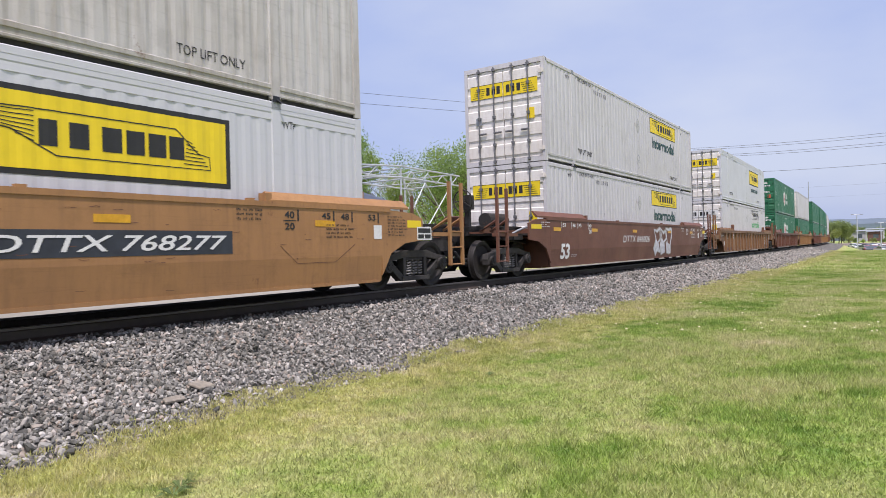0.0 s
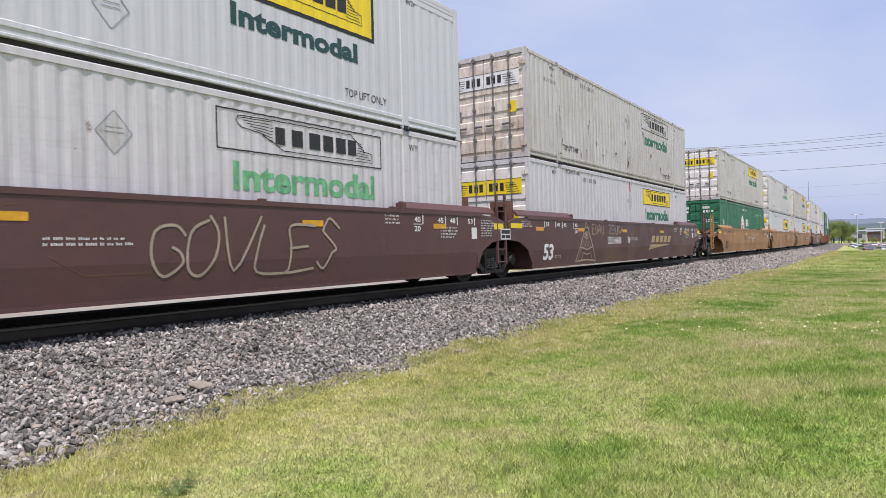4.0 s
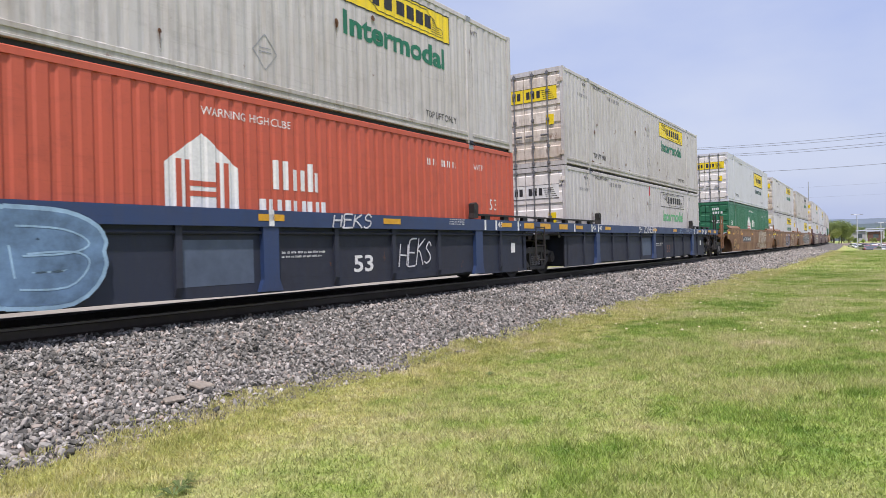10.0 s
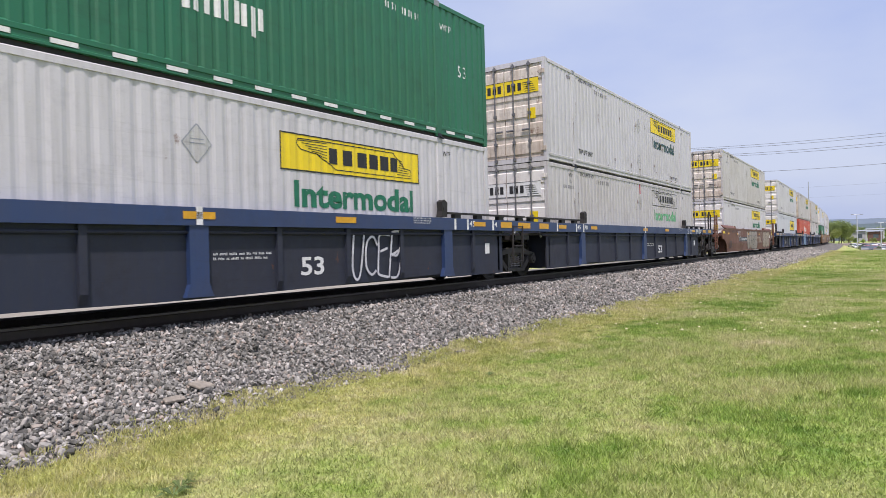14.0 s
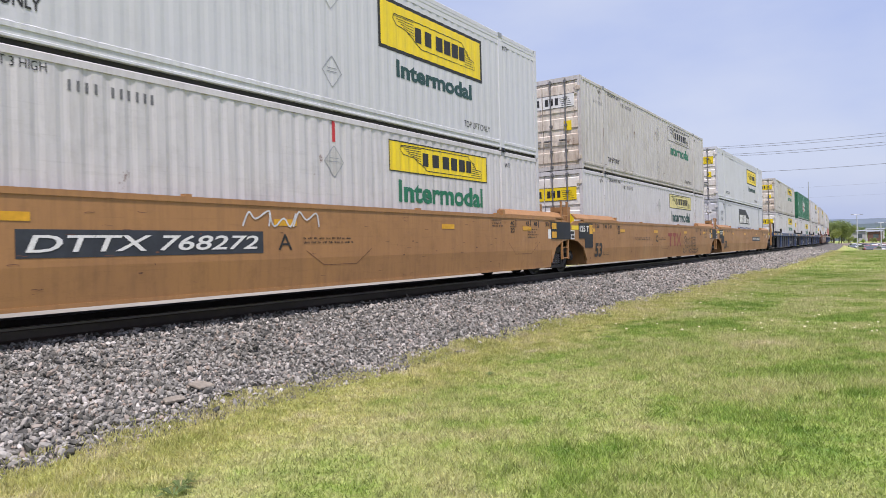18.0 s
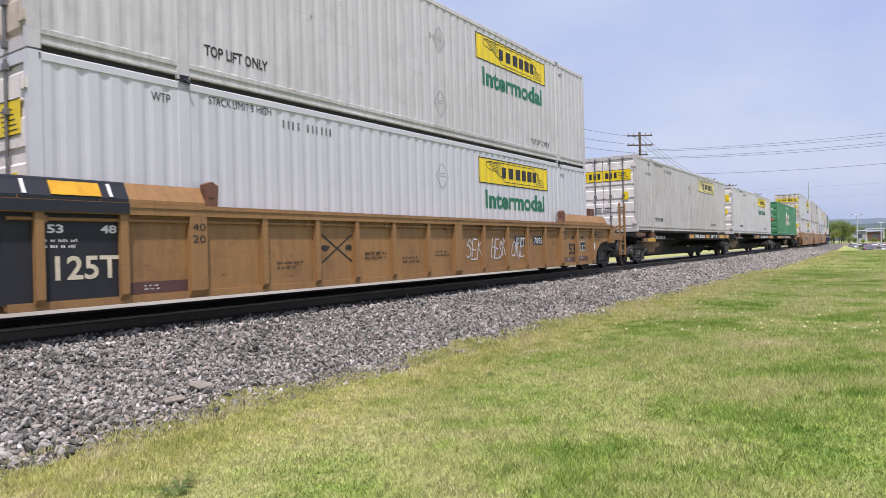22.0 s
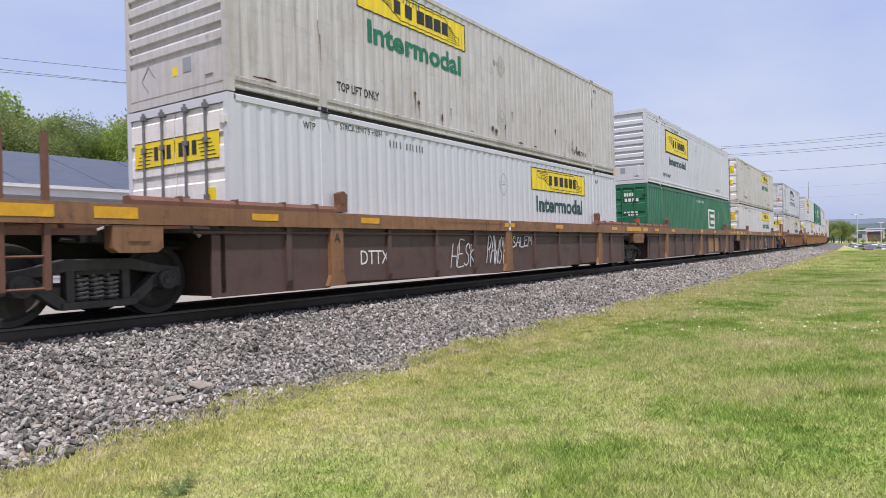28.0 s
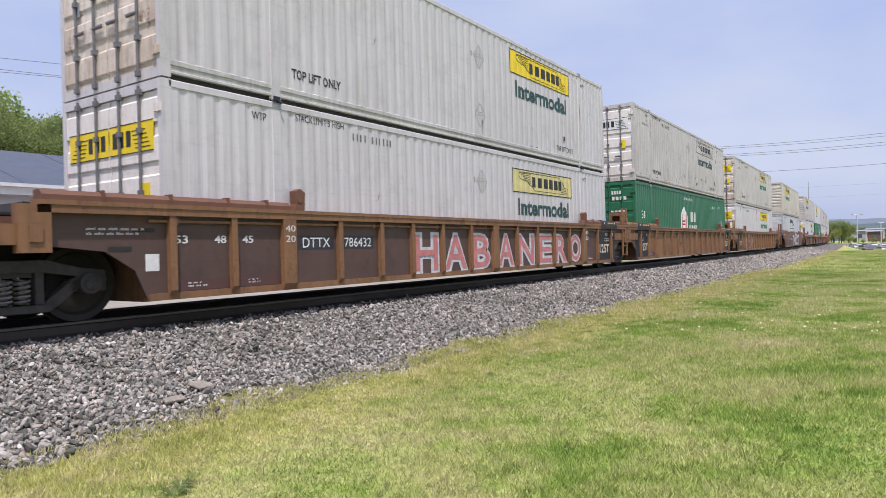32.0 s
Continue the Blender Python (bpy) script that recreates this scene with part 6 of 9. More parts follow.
def ribbed_marks(w, number, seed, dark=True, dxn=2.25, plain_rear=True, plain_front=True):
    for dx, s in ((2.02, "40"), (14.0, "40")):
        paint_text("length_mark", s, "ink" if dark else "letter_white", w, X(dx - 0.1), X(dx + 0.1), 1.12, 1.22, -1.498)
        paint_text("length_mark", "20", "ink" if dark else "letter_white", w, X(dx - 0.1), X(dx + 0.1), 0.96, 1.06, -1.498)
    if number:
        a, b = number.split()
        p = paint_shapes("number_panel", [rect(X(dxn), X(dxn + 0.82), 0.84, 1.06)], "spray_dark", w, RY, "flat", 0.003)
        paint_text("lettering", a, "letter_white", p, X(dxn + 0.1), X(dxn + 0.72), 0.87, 1.03, RY, "flat", 0.008)
        p = paint_shapes("number_panel", [rect(X(dxn + 1.02), X(dxn + 1.85), 0.84, 1.06)], "spray_dark", w, RY, "flat", 0.003)
        paint_text("lettering", b, "letter_white", p, X(dxn + 1.08), X(dxn + 1.78), 0.87, 1.03, RY, "flat", 0.008)
    small_print(w, RY, "flat", X(5.5), 0.75, 3, 4, "rust_brown", seed)
    small_print(w, RY, "flat", X(10.0), 0.8, 2, 4, "rust_brown", seed + 1)
    ink = "ink" if dark else "letter_white"
    for lo, hi in ((0.05, 0.93), (1.06, 1.95), (14.1, 14.9), (15.06, 15.9)):
        paint_shapes("primer_patch", [rect(X(lo), X(hi), 0.32, 0.47)], "maroon", w, RY, "flat", 0.003, key=("primer", lo))
        small_print(w, RY, "flat", X(lo + 0.2), 0.41, 2, 3, "letter_white", seed + int(lo), 0.022)
    if plain_rear:
        for dx, s in ((0.06, "53"), (0.68, "48"), (1.16, "45")):
            paint_text("length_mark", s, ink, w, X(dx), X(dx + 0.2), 0.95, 1.06, RY, "flat", 0.005, 0, 0.02)
        paint_shapes("test_plate", [rect(X(-0.36), X(-0.17), 0.60, 0.82)], "letter_white", w, RY, "flat", 0.004, key="rtp")
        small_print(w, RY, "flat", X(-1.1), 1.12, 2, 6, ink, seed + 3, 0.03)
        paint_shapes("hand_slot", [rect(X(-0.84), X(-0.54), 0.86, 0.92)], "ink", w, RY, "flat", 0.004, key="slot")
    if plain_front:
        for dx, s in ((14.66, "45"), (15.35, "48"), (15.95, "53")):
            paint_text("length_mark", s, ink, w, X(dx), X(dx + 0.2), 0.98, 1.08, RY, "flat", 0.005, 0, 0.02)
        paint_text("size_mark", "53", ink, w, X(14.45), X(14.92), 0.53, 0.86, RY, "flat", 0.005, 0, 0.03)
        p = paint_shapes("test_placard", [rect(X(15.28), X(15.68), 0.64, 0.91)], "letter_white", w, RY, "flat", 0.004, "black test placard with a white frame", key="rpl")
        paint_shapes("placard_field", [rect(X(15.30), X(15.66), 0.79, 0.89), rect(X(15.30), X(15.46), 0.66, 0.77), rect(X(15.49), X(15.66), 0.66, 0.77)], "ink", p, RY, "flat", 0.007, key="rpf")
        small_print(w, RY, "flat", X(16.5), 1.18, 6, 5, ink, seed + 4, 0.028)
        paint_shapes("test_plate", [rect(X(16.36), X(16.5), 0.66, 0.86)], "letter_white", w, RY, "flat", 0.004, key="rtq")
    paint_shapes("stencil_frame", ring(X(13.36), X(13.63), 0.84, 1.1, 0.02), "rust_brown", w, RY, "flat", 0.004, key="sfr")
    flakes(w, RY, "flat", X(0.2), X(16.0), 0.35, 1.25, 60, "rust_brown", seed + 9, 0.028)


def deep_marks(w, seed, text53="letter_white", number="", pale=True):
    y = -1.40
    paint_text("size_mark", "53", text53, w, X(10.0), X(10.52), 0.42, 0.72, y, "flat", 0.005, 0, 0.02)
    small_print(w, y, "flat", X(8.35), 0.78, 2, 8, "letter_white", seed)
    small_print(w, SY, "flat", X(12.9), 1.40, 3, 6, "letter_white", seed + 1, 0.025)
    if pale:
        paint_shapes("repaint_patch", [rect(X(6.6), X(7.8), 0.36, 1.0)], "blue_patch", w, y, "flat", 0.003, "faded blue repaint patch")
    paint_shapes("test_plate", [rect(X(15.75), X(15.95), 0.66, 0.9)], "letter_white", w, y, "flat", 0.004)
    if number:
        a, b = number.split()
        paint_text("lettering", a, "letter_white", w, X(2.55), X(3.2), 0.48, 0.74, y, "flat", 0.005, 0, 0.02)
        paint_text("lettering", b, "letter_white", w, X(3.55), X(4.6), 0.48, 0.74, y, "flat", 0.005, 0, 0.02)


for u in (-7.02, -26.35, -45.52, -341.95, -361.41, -380.60):
    common_marks(WAGON_AT[u], "ink", u in (-7.02, -45.52, -341.95, -361.41), seed=int(-u))
    if u in (-7.02, -26.35, -341.95, -361.41):
        p = put("rating_panel", shared("tan_navy", "rating_panel", "navy", lambda bm: (box(bm, X(-0.9), X(0.2), -1.510, -1.501, 1.0, 1.46), box(bm, X(-0.45), X(0.2), -1.509, -1.501, 0.72, 1.0))), WAGON_AT[u], None, "navy painted end panel")
        paint_text("lettering", "125 T", "letter_white", p, X(-0.84), X(-0.12), 1.20, 1.38, -1.510, "flat", 0.005, 0, 0.03)
        put("amber_square", shared("amber", "amber_square", "ochre_stripe", lambda bm: box(bm, X(-0.08), X(0.17), -1.515, -1.508, 1.14, 1.42)), p)
    if u in (-26.35, -45.52, -361.41, -380.60):
        p = put("rating_panel", shared("tan_navy2", "rating_panel", "navy", lambda bm: box(bm, X(16.38), X(17.68), -1.510, -1.501, 0.98, 1.46)), WAGON_AT[u], None, "navy painted end panel")
        for z in (1.02, 1.26):
            put("amber_square", shared(("amber", z), "amber_square", "ochre_stripe", lambda bm: box(bm, X(16.43), X(16.72), -1.515, -1.508, z, z + 0.17)), p)
for u in (-69.07, -88.5, -107.93):
    common_marks(WAGON_AT[u], "letter_white", True, seed=int(-u))
for u in (-131.43, -150.72, -170.03, 16.84, -256.07, -609.17):
    common_marks(WAGON_AT[u], "ink" if u != 16.84 else "letter_white", True, seed=int(-u) + 99)

w = WAGON_AT[16.84]
burner(w, SY, "well", X(9.2), X(11.6), 0.35, 1.4, 3, "spray_white", "spray_grey", 11, "pale outlined graffiti")
paint_text("lettering", "DTTX 646026", "letter_white", w, X(5.6), X(8.6), 0.86, 1.1, SY, "well", 0.006, 0.2)
w = WAGON_AT[-7.02]
plate(w, "DTTX 768277", X(9.9), X(13.12), SY, "well")
tag(w, SY, "well", "GEK NGS", X(4.6), X(7.2), 0.66, 1.32, "cream_spray", 3, 0.035)
w = WAGON_AT[-26.35]
paint_shapes("emblem", [rect(X(8.5), X(9.2), 1.12, 1.28), rect(X(8.76), X(8.95), 0.7, 1.12), rect(X(9.3), X(9.75), 1.12, 1.28), rect(X(9.42), X(9.62), 0.7, 1.12)] + stroke([(X(9.85), 0.7), (X(10.15), 1.0), (X(9.85), 1.28)], 0.12) + stroke([(X(10.5), 0.7), (X(10.2), 1.0), (X(10.5), 1.28)], 0.12), "faded_red", w, SY, "well", 0.005, "dull red block emblem")
def arrow_tag(x):
    # long arrow shot through two short words
    paint_shapes("graffiti", stroke(smooth([(X(x - 1.3), 0.99), (X(x - 0.6), 1.03), (X(x + 0.1), 1.0)]), 0.03, 0.00002) + stroke([(X(x - 0.15), 1.12), (X(x + 0.12), 1.0), (X(x - 0.12), 0.9)], 0.03, 0.00002), "cream_spray", w, SY, "well", 0.009, "cream sprayed arrow")
    tag(w, SY, "well", "PGSC", X(x + 0.15), X(x + 1.65), 1.02, 1.34, "cream_spray", 8, 0.026)
    tag(w, SY, "well", "NGS", X(x + 0.25), X(x + 1.1), 0.68, 0.98, "cream_spray", 9, 0.026)
    paint_shapes("graffiti", stroke(smooth([(X(x + 0.2), 1.0), (X(x + 0.9), 0.96), (X(x + 1.75), 1.1), (X(x + 1.5), 1.16)]), 0.028, 0.00002), "cream_spray", w, SY, "well", 0.016)


arrow_tag(10.2)
w = WAGON_AT[-45.52]
paint_text("lettering", "B", "ink", w, X(6.35), X(6.68), 0.88, 1.16, SY, "well", 0.006, 0, 0.03)
arrow_tag(8.85)
w = WAGON_AT[-69.07]
paint_shapes("emblem", [[(X(9.9 + 0.55 * i), 0.84), (X(10.3 + 0.55 * i), 0.84), (X(10.45 + 0.55 * i), 1.10), (X(10.05 + 0.55 * i), 1.10)] for i in range(5)] + [[(X(9.55), 0.56), (X(12.5), 0.76), (X(9.8), 0.76)]], "gold", w, SY, "well", 0.005, "gold slanted block emblem")
paint_text("lettering", "255468", "letter_white", w, X(5.2), X(6.5), 0.82, 1.06, SY, "well", 0.006, 0, 0.01)
paint_text("lettering", "B", "letter_white", w, X(7.2), X(7.4), 0.84, 1.06, SY, "well")
paint_shapes("graffiti", stroke([(X(2.56), 0.32), (X(3.1), 1.05), (X(3.37), 1.5), (X(3.7), 1.05), (X(4.15), 0.3)], 0.05) + stroke([(X(2.9), 0.75), (X(3.4), 0.66), (X(3.85), 0.75)], 0.04) + stroke([(X(3.1), 1.1), (X(3.4), 1.2), (X(3.68), 1.1), (X(3.4), 0.98), (X(3.1), 1.1)], 0.04) + [blob(X(3.39), 1.1, 0.1, 0.06, random.Random(2))], "spray_tan", w, SY, "well", 0.009, "beige outlined pyramid graffiti")
paint_shapes("graffiti", stroke([(X(2.56), 0.32), (X(3.4), 0.36), (X(4.15), 0.31)], 0.05) + stroke([(X(2.75), 0.36), (X(2.95), 0.7)], 0.03) + stroke([(X(3.0), 0.36), (X(3.1), 0.58), (X(3.4), 0.52), (X(3.7), 0.56), (X(3.85), 0.36)], 0.035) + stroke([(X(2.92), 1.02), (X(3.02), 0.78), (X(3.12), 0.96), (X(3.24), 0.74), (X(3.34), 0.94), (X(3.46), 0.74), (X(3.56), 0.96), (X(3.68), 0.78), (X(3.82), 1.0)], 0.03) + stroke([(X(3.18), 1.3), (X(3.4), 1.34), (X(3.6), 1.3)], 0.03), "spray_tan", w, SY, "well", 0.012)
tag(w, SY, "well", "EVAN", X(3.85), X(4.85), 1.14, 1.42, "spray_tan", 5, 0.03, 0.05)
tag(w, SY, "well", "ZENKA", X(5.3), X(6.7), 1.14, 1.42, "spray_tan", 6, 0.03, 0.05)
w = WAGON_AT[-88.5]
tag(w, SY, "well", "GOVLES", X(8.5), X(12.0), 0.5, 1.3, "spray_tan", 15, 0.04)
paint_text("lettering", "255468", "letter_white", w, X(5.2), X(6.5), 0.82, 1.06, SY, "well", 0.006, 0, 0.01)
w = WAGON_AT[-107.93]
blocks(w, SY, "well", X(2.6), X(9.6), 0.28, 1.49, 7, "spray_tan", "maroon", "ochre_stripe", 31, "large beige block graffiti")
p = paint_shapes("number_panel", [rect(X(4.25), X(6.85), 0.76, 1.14)], "spray_dark", w, SY, "well", 0.008, "dark painted panel")
paint_shapes("company_bars", [rect(X(4.38 + 0.24 * i), X(4.56 + 0.24 * i), 0.82, 1.08) for i in range(4)], "letter_white", p, SY, "well", 0.012)
paint_text("lettering", "255468", "letter_white", p, X(5.45), X(6.72), 0.82, 1.08, SY, "well", 0.012, 0, 0.015)
tag(w, SY, "well", "ROZ SIKEN", X(10.6), X(14.2), 0.6, 1.4, "spray_tan", 44, 0.03)
w = WAGON_AT[-131.43]
g = paint_shapes("graffiti", [[(X(6.25), 0.30), (X(13.3), 0.28), (X(13.0), 0.6), (X(12.2), 0.9), (X(12.4), 1.45), (X(6.35), 1.45), (X(6.7), 0.95)]], "spray_grey", w, SY, "well", 0.003, "huge grey and black outlined graffiti")
paint_shapes("graffiti_cast", [[(X(12.2), 0.9), (X(13.0), 0.6), (X(13.3), 0.3), (X(14.0), 0.45), (X(13.9), 1.0), (X(13.0), 1.3), (X(12.35), 1.42)], [(X(4.2), 0.78), (X(5.2), 0.62), (X(6.2), 0.35), (X(6.65), 0.9), (X(6.3), 1.3), (X(5.6), 1.1), (X(4.5), 1.0)]], "spray_teal", g, SY, "well", 0.002, "faded teal overspray")
dark = [[(X(6.45), 1.34), (X(6.9), 1.33), (X(6.95), 0.9), (X(6.88), 0.42), (X(6.5), 0.42), (X(6.66), 0.9)],
        [(X(7.28), 1.24), (X(7.95), 1.30), (X(8.05), 0.95), (X(8.15), 0.45), (X(7.5), 0.42), (X(7.3), 0.62), (X(7.55), 0.85), (X(7.3), 1.0)],
        [(X(8.92), 1.36), (X(9.1), 1.05), (X(9.12), 0.7), (X(8.93), 0.36), (X(8.72), 0.6), (X(8.68), 1.1)],
        [(X(9.40), 1.44), (X(9.56), 1.25), (X(9.64), 0.95), (X(9.5), 0.55), (X(9.24), 0.30), (X(9.42), 0.7), (X(9.46), 1.1)],
        [(X(10.0), 1.38), (X(10.35), 1.2), (X(10.38), 0.6), (X(10.05), 0.36)],
        [(X(10.75), 1.42), (X(11.2), 1.40), (X(11.1), 1.12), (X(10.85), 1.14)], [(X(10.95), 0.82), (X(11.15), 0.80), (X(11.3), 0.42), (X(11.0), 0.40)],
        [(X(11.65), 1.2), (X(12.15), 1.36), (X(12.0), 1.42), (X(11.7), 1.42)], [(X(11.55), 0.36), (X(11.95), 0.4), (X(11.7), 0.66), (X(11.5), 0.72)]]
paint_shapes("graffiti_hollow", dark, "spray_dark", g, SY, "well", 0.006)
inner = [[(X(7.45), 0.70), (X(7.62), 0.72), (X(7.66), 0.52), (X(7.5), 0.50)], [(X(7.8), 0.76), (X(7.95), 0.76), (X(7.98), 0.5), (X(7.82), 0.5)], [(X(8.82), 1.2), (X(8.95), 1.0), (X(8.96), 0.7), (X(8.85), 0.48), (X(8.76), 0.7), (X(8.75), 1.0)], [(X(10.08), 1.2), (X(10.2), 1.1), (X(10.2), 0.6), (X(10.1), 0.5)]]
paint_shapes("graffiti_fill", inner, "silver", g, SY, "well", 0.009)
edges = []
for pts in (((6.30, 1.18), (6.55, 1.15), (6.66, 0.9), (6.58, 0.5), (6.22, 0.36)), ((7.62, 1.16), (7.70, 0.9), (7.9, 0.95), (7.95, 1.2)), ((8.1, 1.4), (8.25, 1.1), (8.12, 0.8), (8.22, 0.34)), ((8.6, 1.4), (8.66, 0.9), (8.62, 0.34)), ((9.62, 1.42), (9.74, 0.9), (9.55, 0.34)), ((10.5, 1.4), (10.62, 0.9), (10.45, 0.36)), ((11.3, 1.4), (11.5, 1.0), (11.3, 0.6), (11.6, 0.3)), ((11.5, 0.76), (12.0, 0.55), (12.6, 0.42), (13.06, 0.46), (13.05, 0.28)), ((12.2, 0.98), (12.6, 1.1), (12.9, 1.38))):
    edges += stroke(smooth([(X(a), b) for a, b in pts]), 0.035, 0.00003)
paint_shapes("graffiti_line", edges, "spray_white", g, SY, "well", 0.010)
paint_shapes("graffiti", stroke([(X(a), b) for a, b in ((5.14, 1.16), (5.3, 1.2), (5.42, 1.08), (5.55, 1.2), (5.75, 1.16), (5.8, 1.3), (5.9, 1.1), (6.08, 0.95), (5.98, 0.72), (5.85, 0.55), (5.62, 0.6), (5.45, 0.72), (5.35, 0.85), (5.14, 1.16))], 0.045), "spray_white", w, SY, "well", 0.008, "white zigzag outline with a dark tag")
scrawl(w, SY, "well", X(5.3), X(5.95), 0.75, 1.08, "spray_dark", 61, 0.022, 7, "dark tag")
g = paint_text("graffiti", "QUOTE", "spray_white", w, X(12.98), X(13.95), 0.80, 1.14, SY, "well", 0.006, 0.1, 0.09, "dark tag with a pale edge")
paint_text("graffiti_fill", "QUOTE", "spray_dark", g, X(13.05), X(13.88), 0.87, 1.07, SY, "well", 0.012, 0.1, 0.02)
paint_text("lettering", "GWG33B", "ink", w, X(4.9), X(5.48), 1.36, 1.46, SY, "well", 0.006, 0, 0.02)
plate(w, "DTTX 766308", X(10.05), X(13.04), SY, "well", 0.80, 1.10)
w = WAGON_AT[-150.72]
fat_tag(w, SY, "well", "BLINX", X(6.65), X(9.75), 0.26, 1.44, "spray_dark", "pale_lilac", 0.23, 0.085, 4, "fat dark sprayed letters with a lilac halo", 0.08, "lilac")
fat_tag(w, SY, "well", "GESTE", X(10.95), X(13.6), 0.28, 1.40, "tan_worn", "cream_spray", 0.15, 0.045, 12, "hollow cream sprayed letters", 0.05)
tag(w, SY, "well", "SONEK", X(10.0), X(10.9), 0.5, 0.72, "cream_spray", 13, 0.02)
flakes(w, SY, "well", X(4.6), X(6.8), 0.25, 1.0, 60, "cream_spray", 14, 0.04)
paint_shapes("emblem", [rect(X(9.35), X(9.85), 1.06, 1.2), rect(X(9.52), X(9.68), 0.62, 1.06)] + stroke([(X(9.95), 0.62), (X(10.15), 0.9), (X(9.95), 1.2)], 0.1) + stroke([(X(10.5), 0.62), (X(10.22), 0.9), (X(10.5), 1.2)], 0.1), "faded_red", w, SY, "well", 0.013, "dull red block emblem")
tag(w, SY, "well", "WAYOS", X(4.9), X(6.4), 0.30, 0.56, "spray_tan", 7, 0.03)
paint_text("lettering", "C", "ink", w, X(6.55), X(6.85), 0.9, 1.12, SY, "well")
w = WAGON_AT[-170.03]
plate(w, "DTTX 766308", X(3.3), X(6.26), SY, "well", 0.78, 1.10)
paint_text("lettering", "A", "ink", w, X(6.68), X(7.0), 0.84, 1.08, SY, "well")
fat_tag(w, SY, "well", "ACEOPE", X(9.5), X(13.1), 0.26, 1.44, "spray_tan", "cream_spray", 0.20, 0.03, 77, "faded beige and cream sprayed letters", 0.06)
tag(w, SY, "well", "SEK", X(8.6), X(9.3), 0.36, 0.62, "cream_spray", 78, 0.025)
for dx0, dx1, z0, z1 in ((0.25, 1.12, 0.34, 0.94), (1.1, 2.05, 0.36, 0.62), (0.42, 0.82, 1.26, 1.5), (1.12, 1.5, 1.26, 1.5), (1.58, 1.95, 1.26, 1.5), (2.4, 3.1, 1.14, 1.48)):
    paint_shapes("repaint_patch", [[(X(q[0]), q[1]) for q in blob((dx0 + dx1) / 2, (z0 + z1) / 2, (dx1 - dx0) * 0.54, (z1 - z0) * 0.54, random.Random(int(dx0 * 100)), 14)]], "ochre_patch", w, SY, "well", 0.003, "fresh ochre paint patch")
scrawl(w, SY, "well", X(1.9), X(3.0), 0.75, 1.3, "rust_brown", 71, 0.04, 4, "dark faded scrawl")

for u, s53, num in ((-193.69, "rust_brown", ""), (-213.05, "letter_white", ""), (-232.38, "rust_brown", "DTTX 890154"), (-279.44, "letter_white", ""), (-298.85, "letter_white", "SFLC 7363"), (-318.52, "letter_white", "")):
    deep_marks(WAGON_AT[u], int(-u), s53, num, u > -240)
w = WAGON_AT[-193.69]
tag(w, SY, "flat", "SH ZOOMER", X(6.05), X(7.88), 1.21, 1.43, "spray_white", 14, 0.036, 0.1, "white sprayed word on the chord")
flakes(w, SY, "flat", X(10.6), X(14.4), 1.2, 1.43, 50, "spray_blue", 17, 0.035)
w = WAGON_AT[-213.05]
fat_tag(w, SY, "flat", "SEB", X(2.2), X(5.6), 0.25, 1.44, "mid_blue", "spray_blue", 0.36, 0.05, 91, "pale blue bubble graffiti", 0.0, "spray_blue")
tag(w, SY, "flat", "HEKS", X(9.4), X(10.4), 1.2, 1.43, "spray_white", 3, 0.03)
tag(w, -1.42, "flat", "HEKS", X(11.28), X(12.35), 0.48, 0.98, "spray_white", 4, 0.03)
w = WAGON_AT[-232.38]
for a, b, c, d, s in ((9.6, 10.5, 1.22, 1.42, 23), (11.1, 11.95, 0.42, 0.86, 24), (12.7, 13.25, 0.3, 0.75, 26)):
    tag(w, SY if c > 1 else -1.42, "flat", ("HEK", "SKYE", "SLD")[s % 3], X(a), X(b), c, d, "spray_white", s, 0.03, 0.2, "white tag")
w = WAGON_AT[-256.07]
fat_tag(w, SY, "well", "VRBE", X(6.2), X(10.4), 0.24, 1.45, "spray_grey", "spray_dark", 0.54, 0.03, 101, "big grey bubble graffiti", 0.0, "spray_dark")
fat_tag(w, SY, "well", "CHEK", X(12.8), X(16.1), 0.32, 1.46, "spray_tan", "spray_dark", 0.42, 0.028, 109, "beige bubble graffiti", 0.0, "spray_dark")
paint_shapes("emblem", [rect(X(10.4), X(10.95), 0.98, 1.1), rect(X(10.6), X(10.78), 0.68, 0.98), rect(X(11.05), X(11.55), 0.98, 1.1), rect(X(11.2), X(11.38), 0.68, 0.98)] + stroke([(X(11.65), 0.68), (X(12.2), 1.1)], 0.12) + stroke([(X(11.65), 1.1), (X(12.2), 0.68)], 0.12), "spray_tan", w, SY, "well", 0.005)
plate(w, "DTTX 645754", X(3.4), X(6.2), SY, "well", 0.8, 1.08)
flakes(w, SY, "well", X(3.6), X(6.6), 0.5, 1.47, 60, "spray_tan", 66, 0.04)
flakes(w, SY, "well", X(7.8), X(9.0), 0.9, 1.47, 30, "spray_tan", 67, 0.04)
tag(w, SY, "well", "SCOLB UCE", X(11.1), X(12.7), 1.2, 1.44, "spray_tan", 69, 0.02)
tag(w, SY, "well", "YX", X(3.1), X(3.9), 1.0, 1.42, "spray_white", 68, 0.05)
w = WAGON_AT[-298.85]
paint_text("size_mark", "125-T", "letter_white", w, X(1.0), X(1.85), 0.42, 0.7, -1.40, "flat", 0.006)
tag(w, -1.42, "flat", "UCEB", X(11.2), X(12.6), 0.30, 1.10, "spray_white", 131, 0.045, 0.12, "white outlined tag")
tag(w, -1.42, "flat", "LYSEK", X(2.7), X(4.0), 0.3, 0.95, "silver", 132, 0.02)
w = WAGON_AT[-318.52]
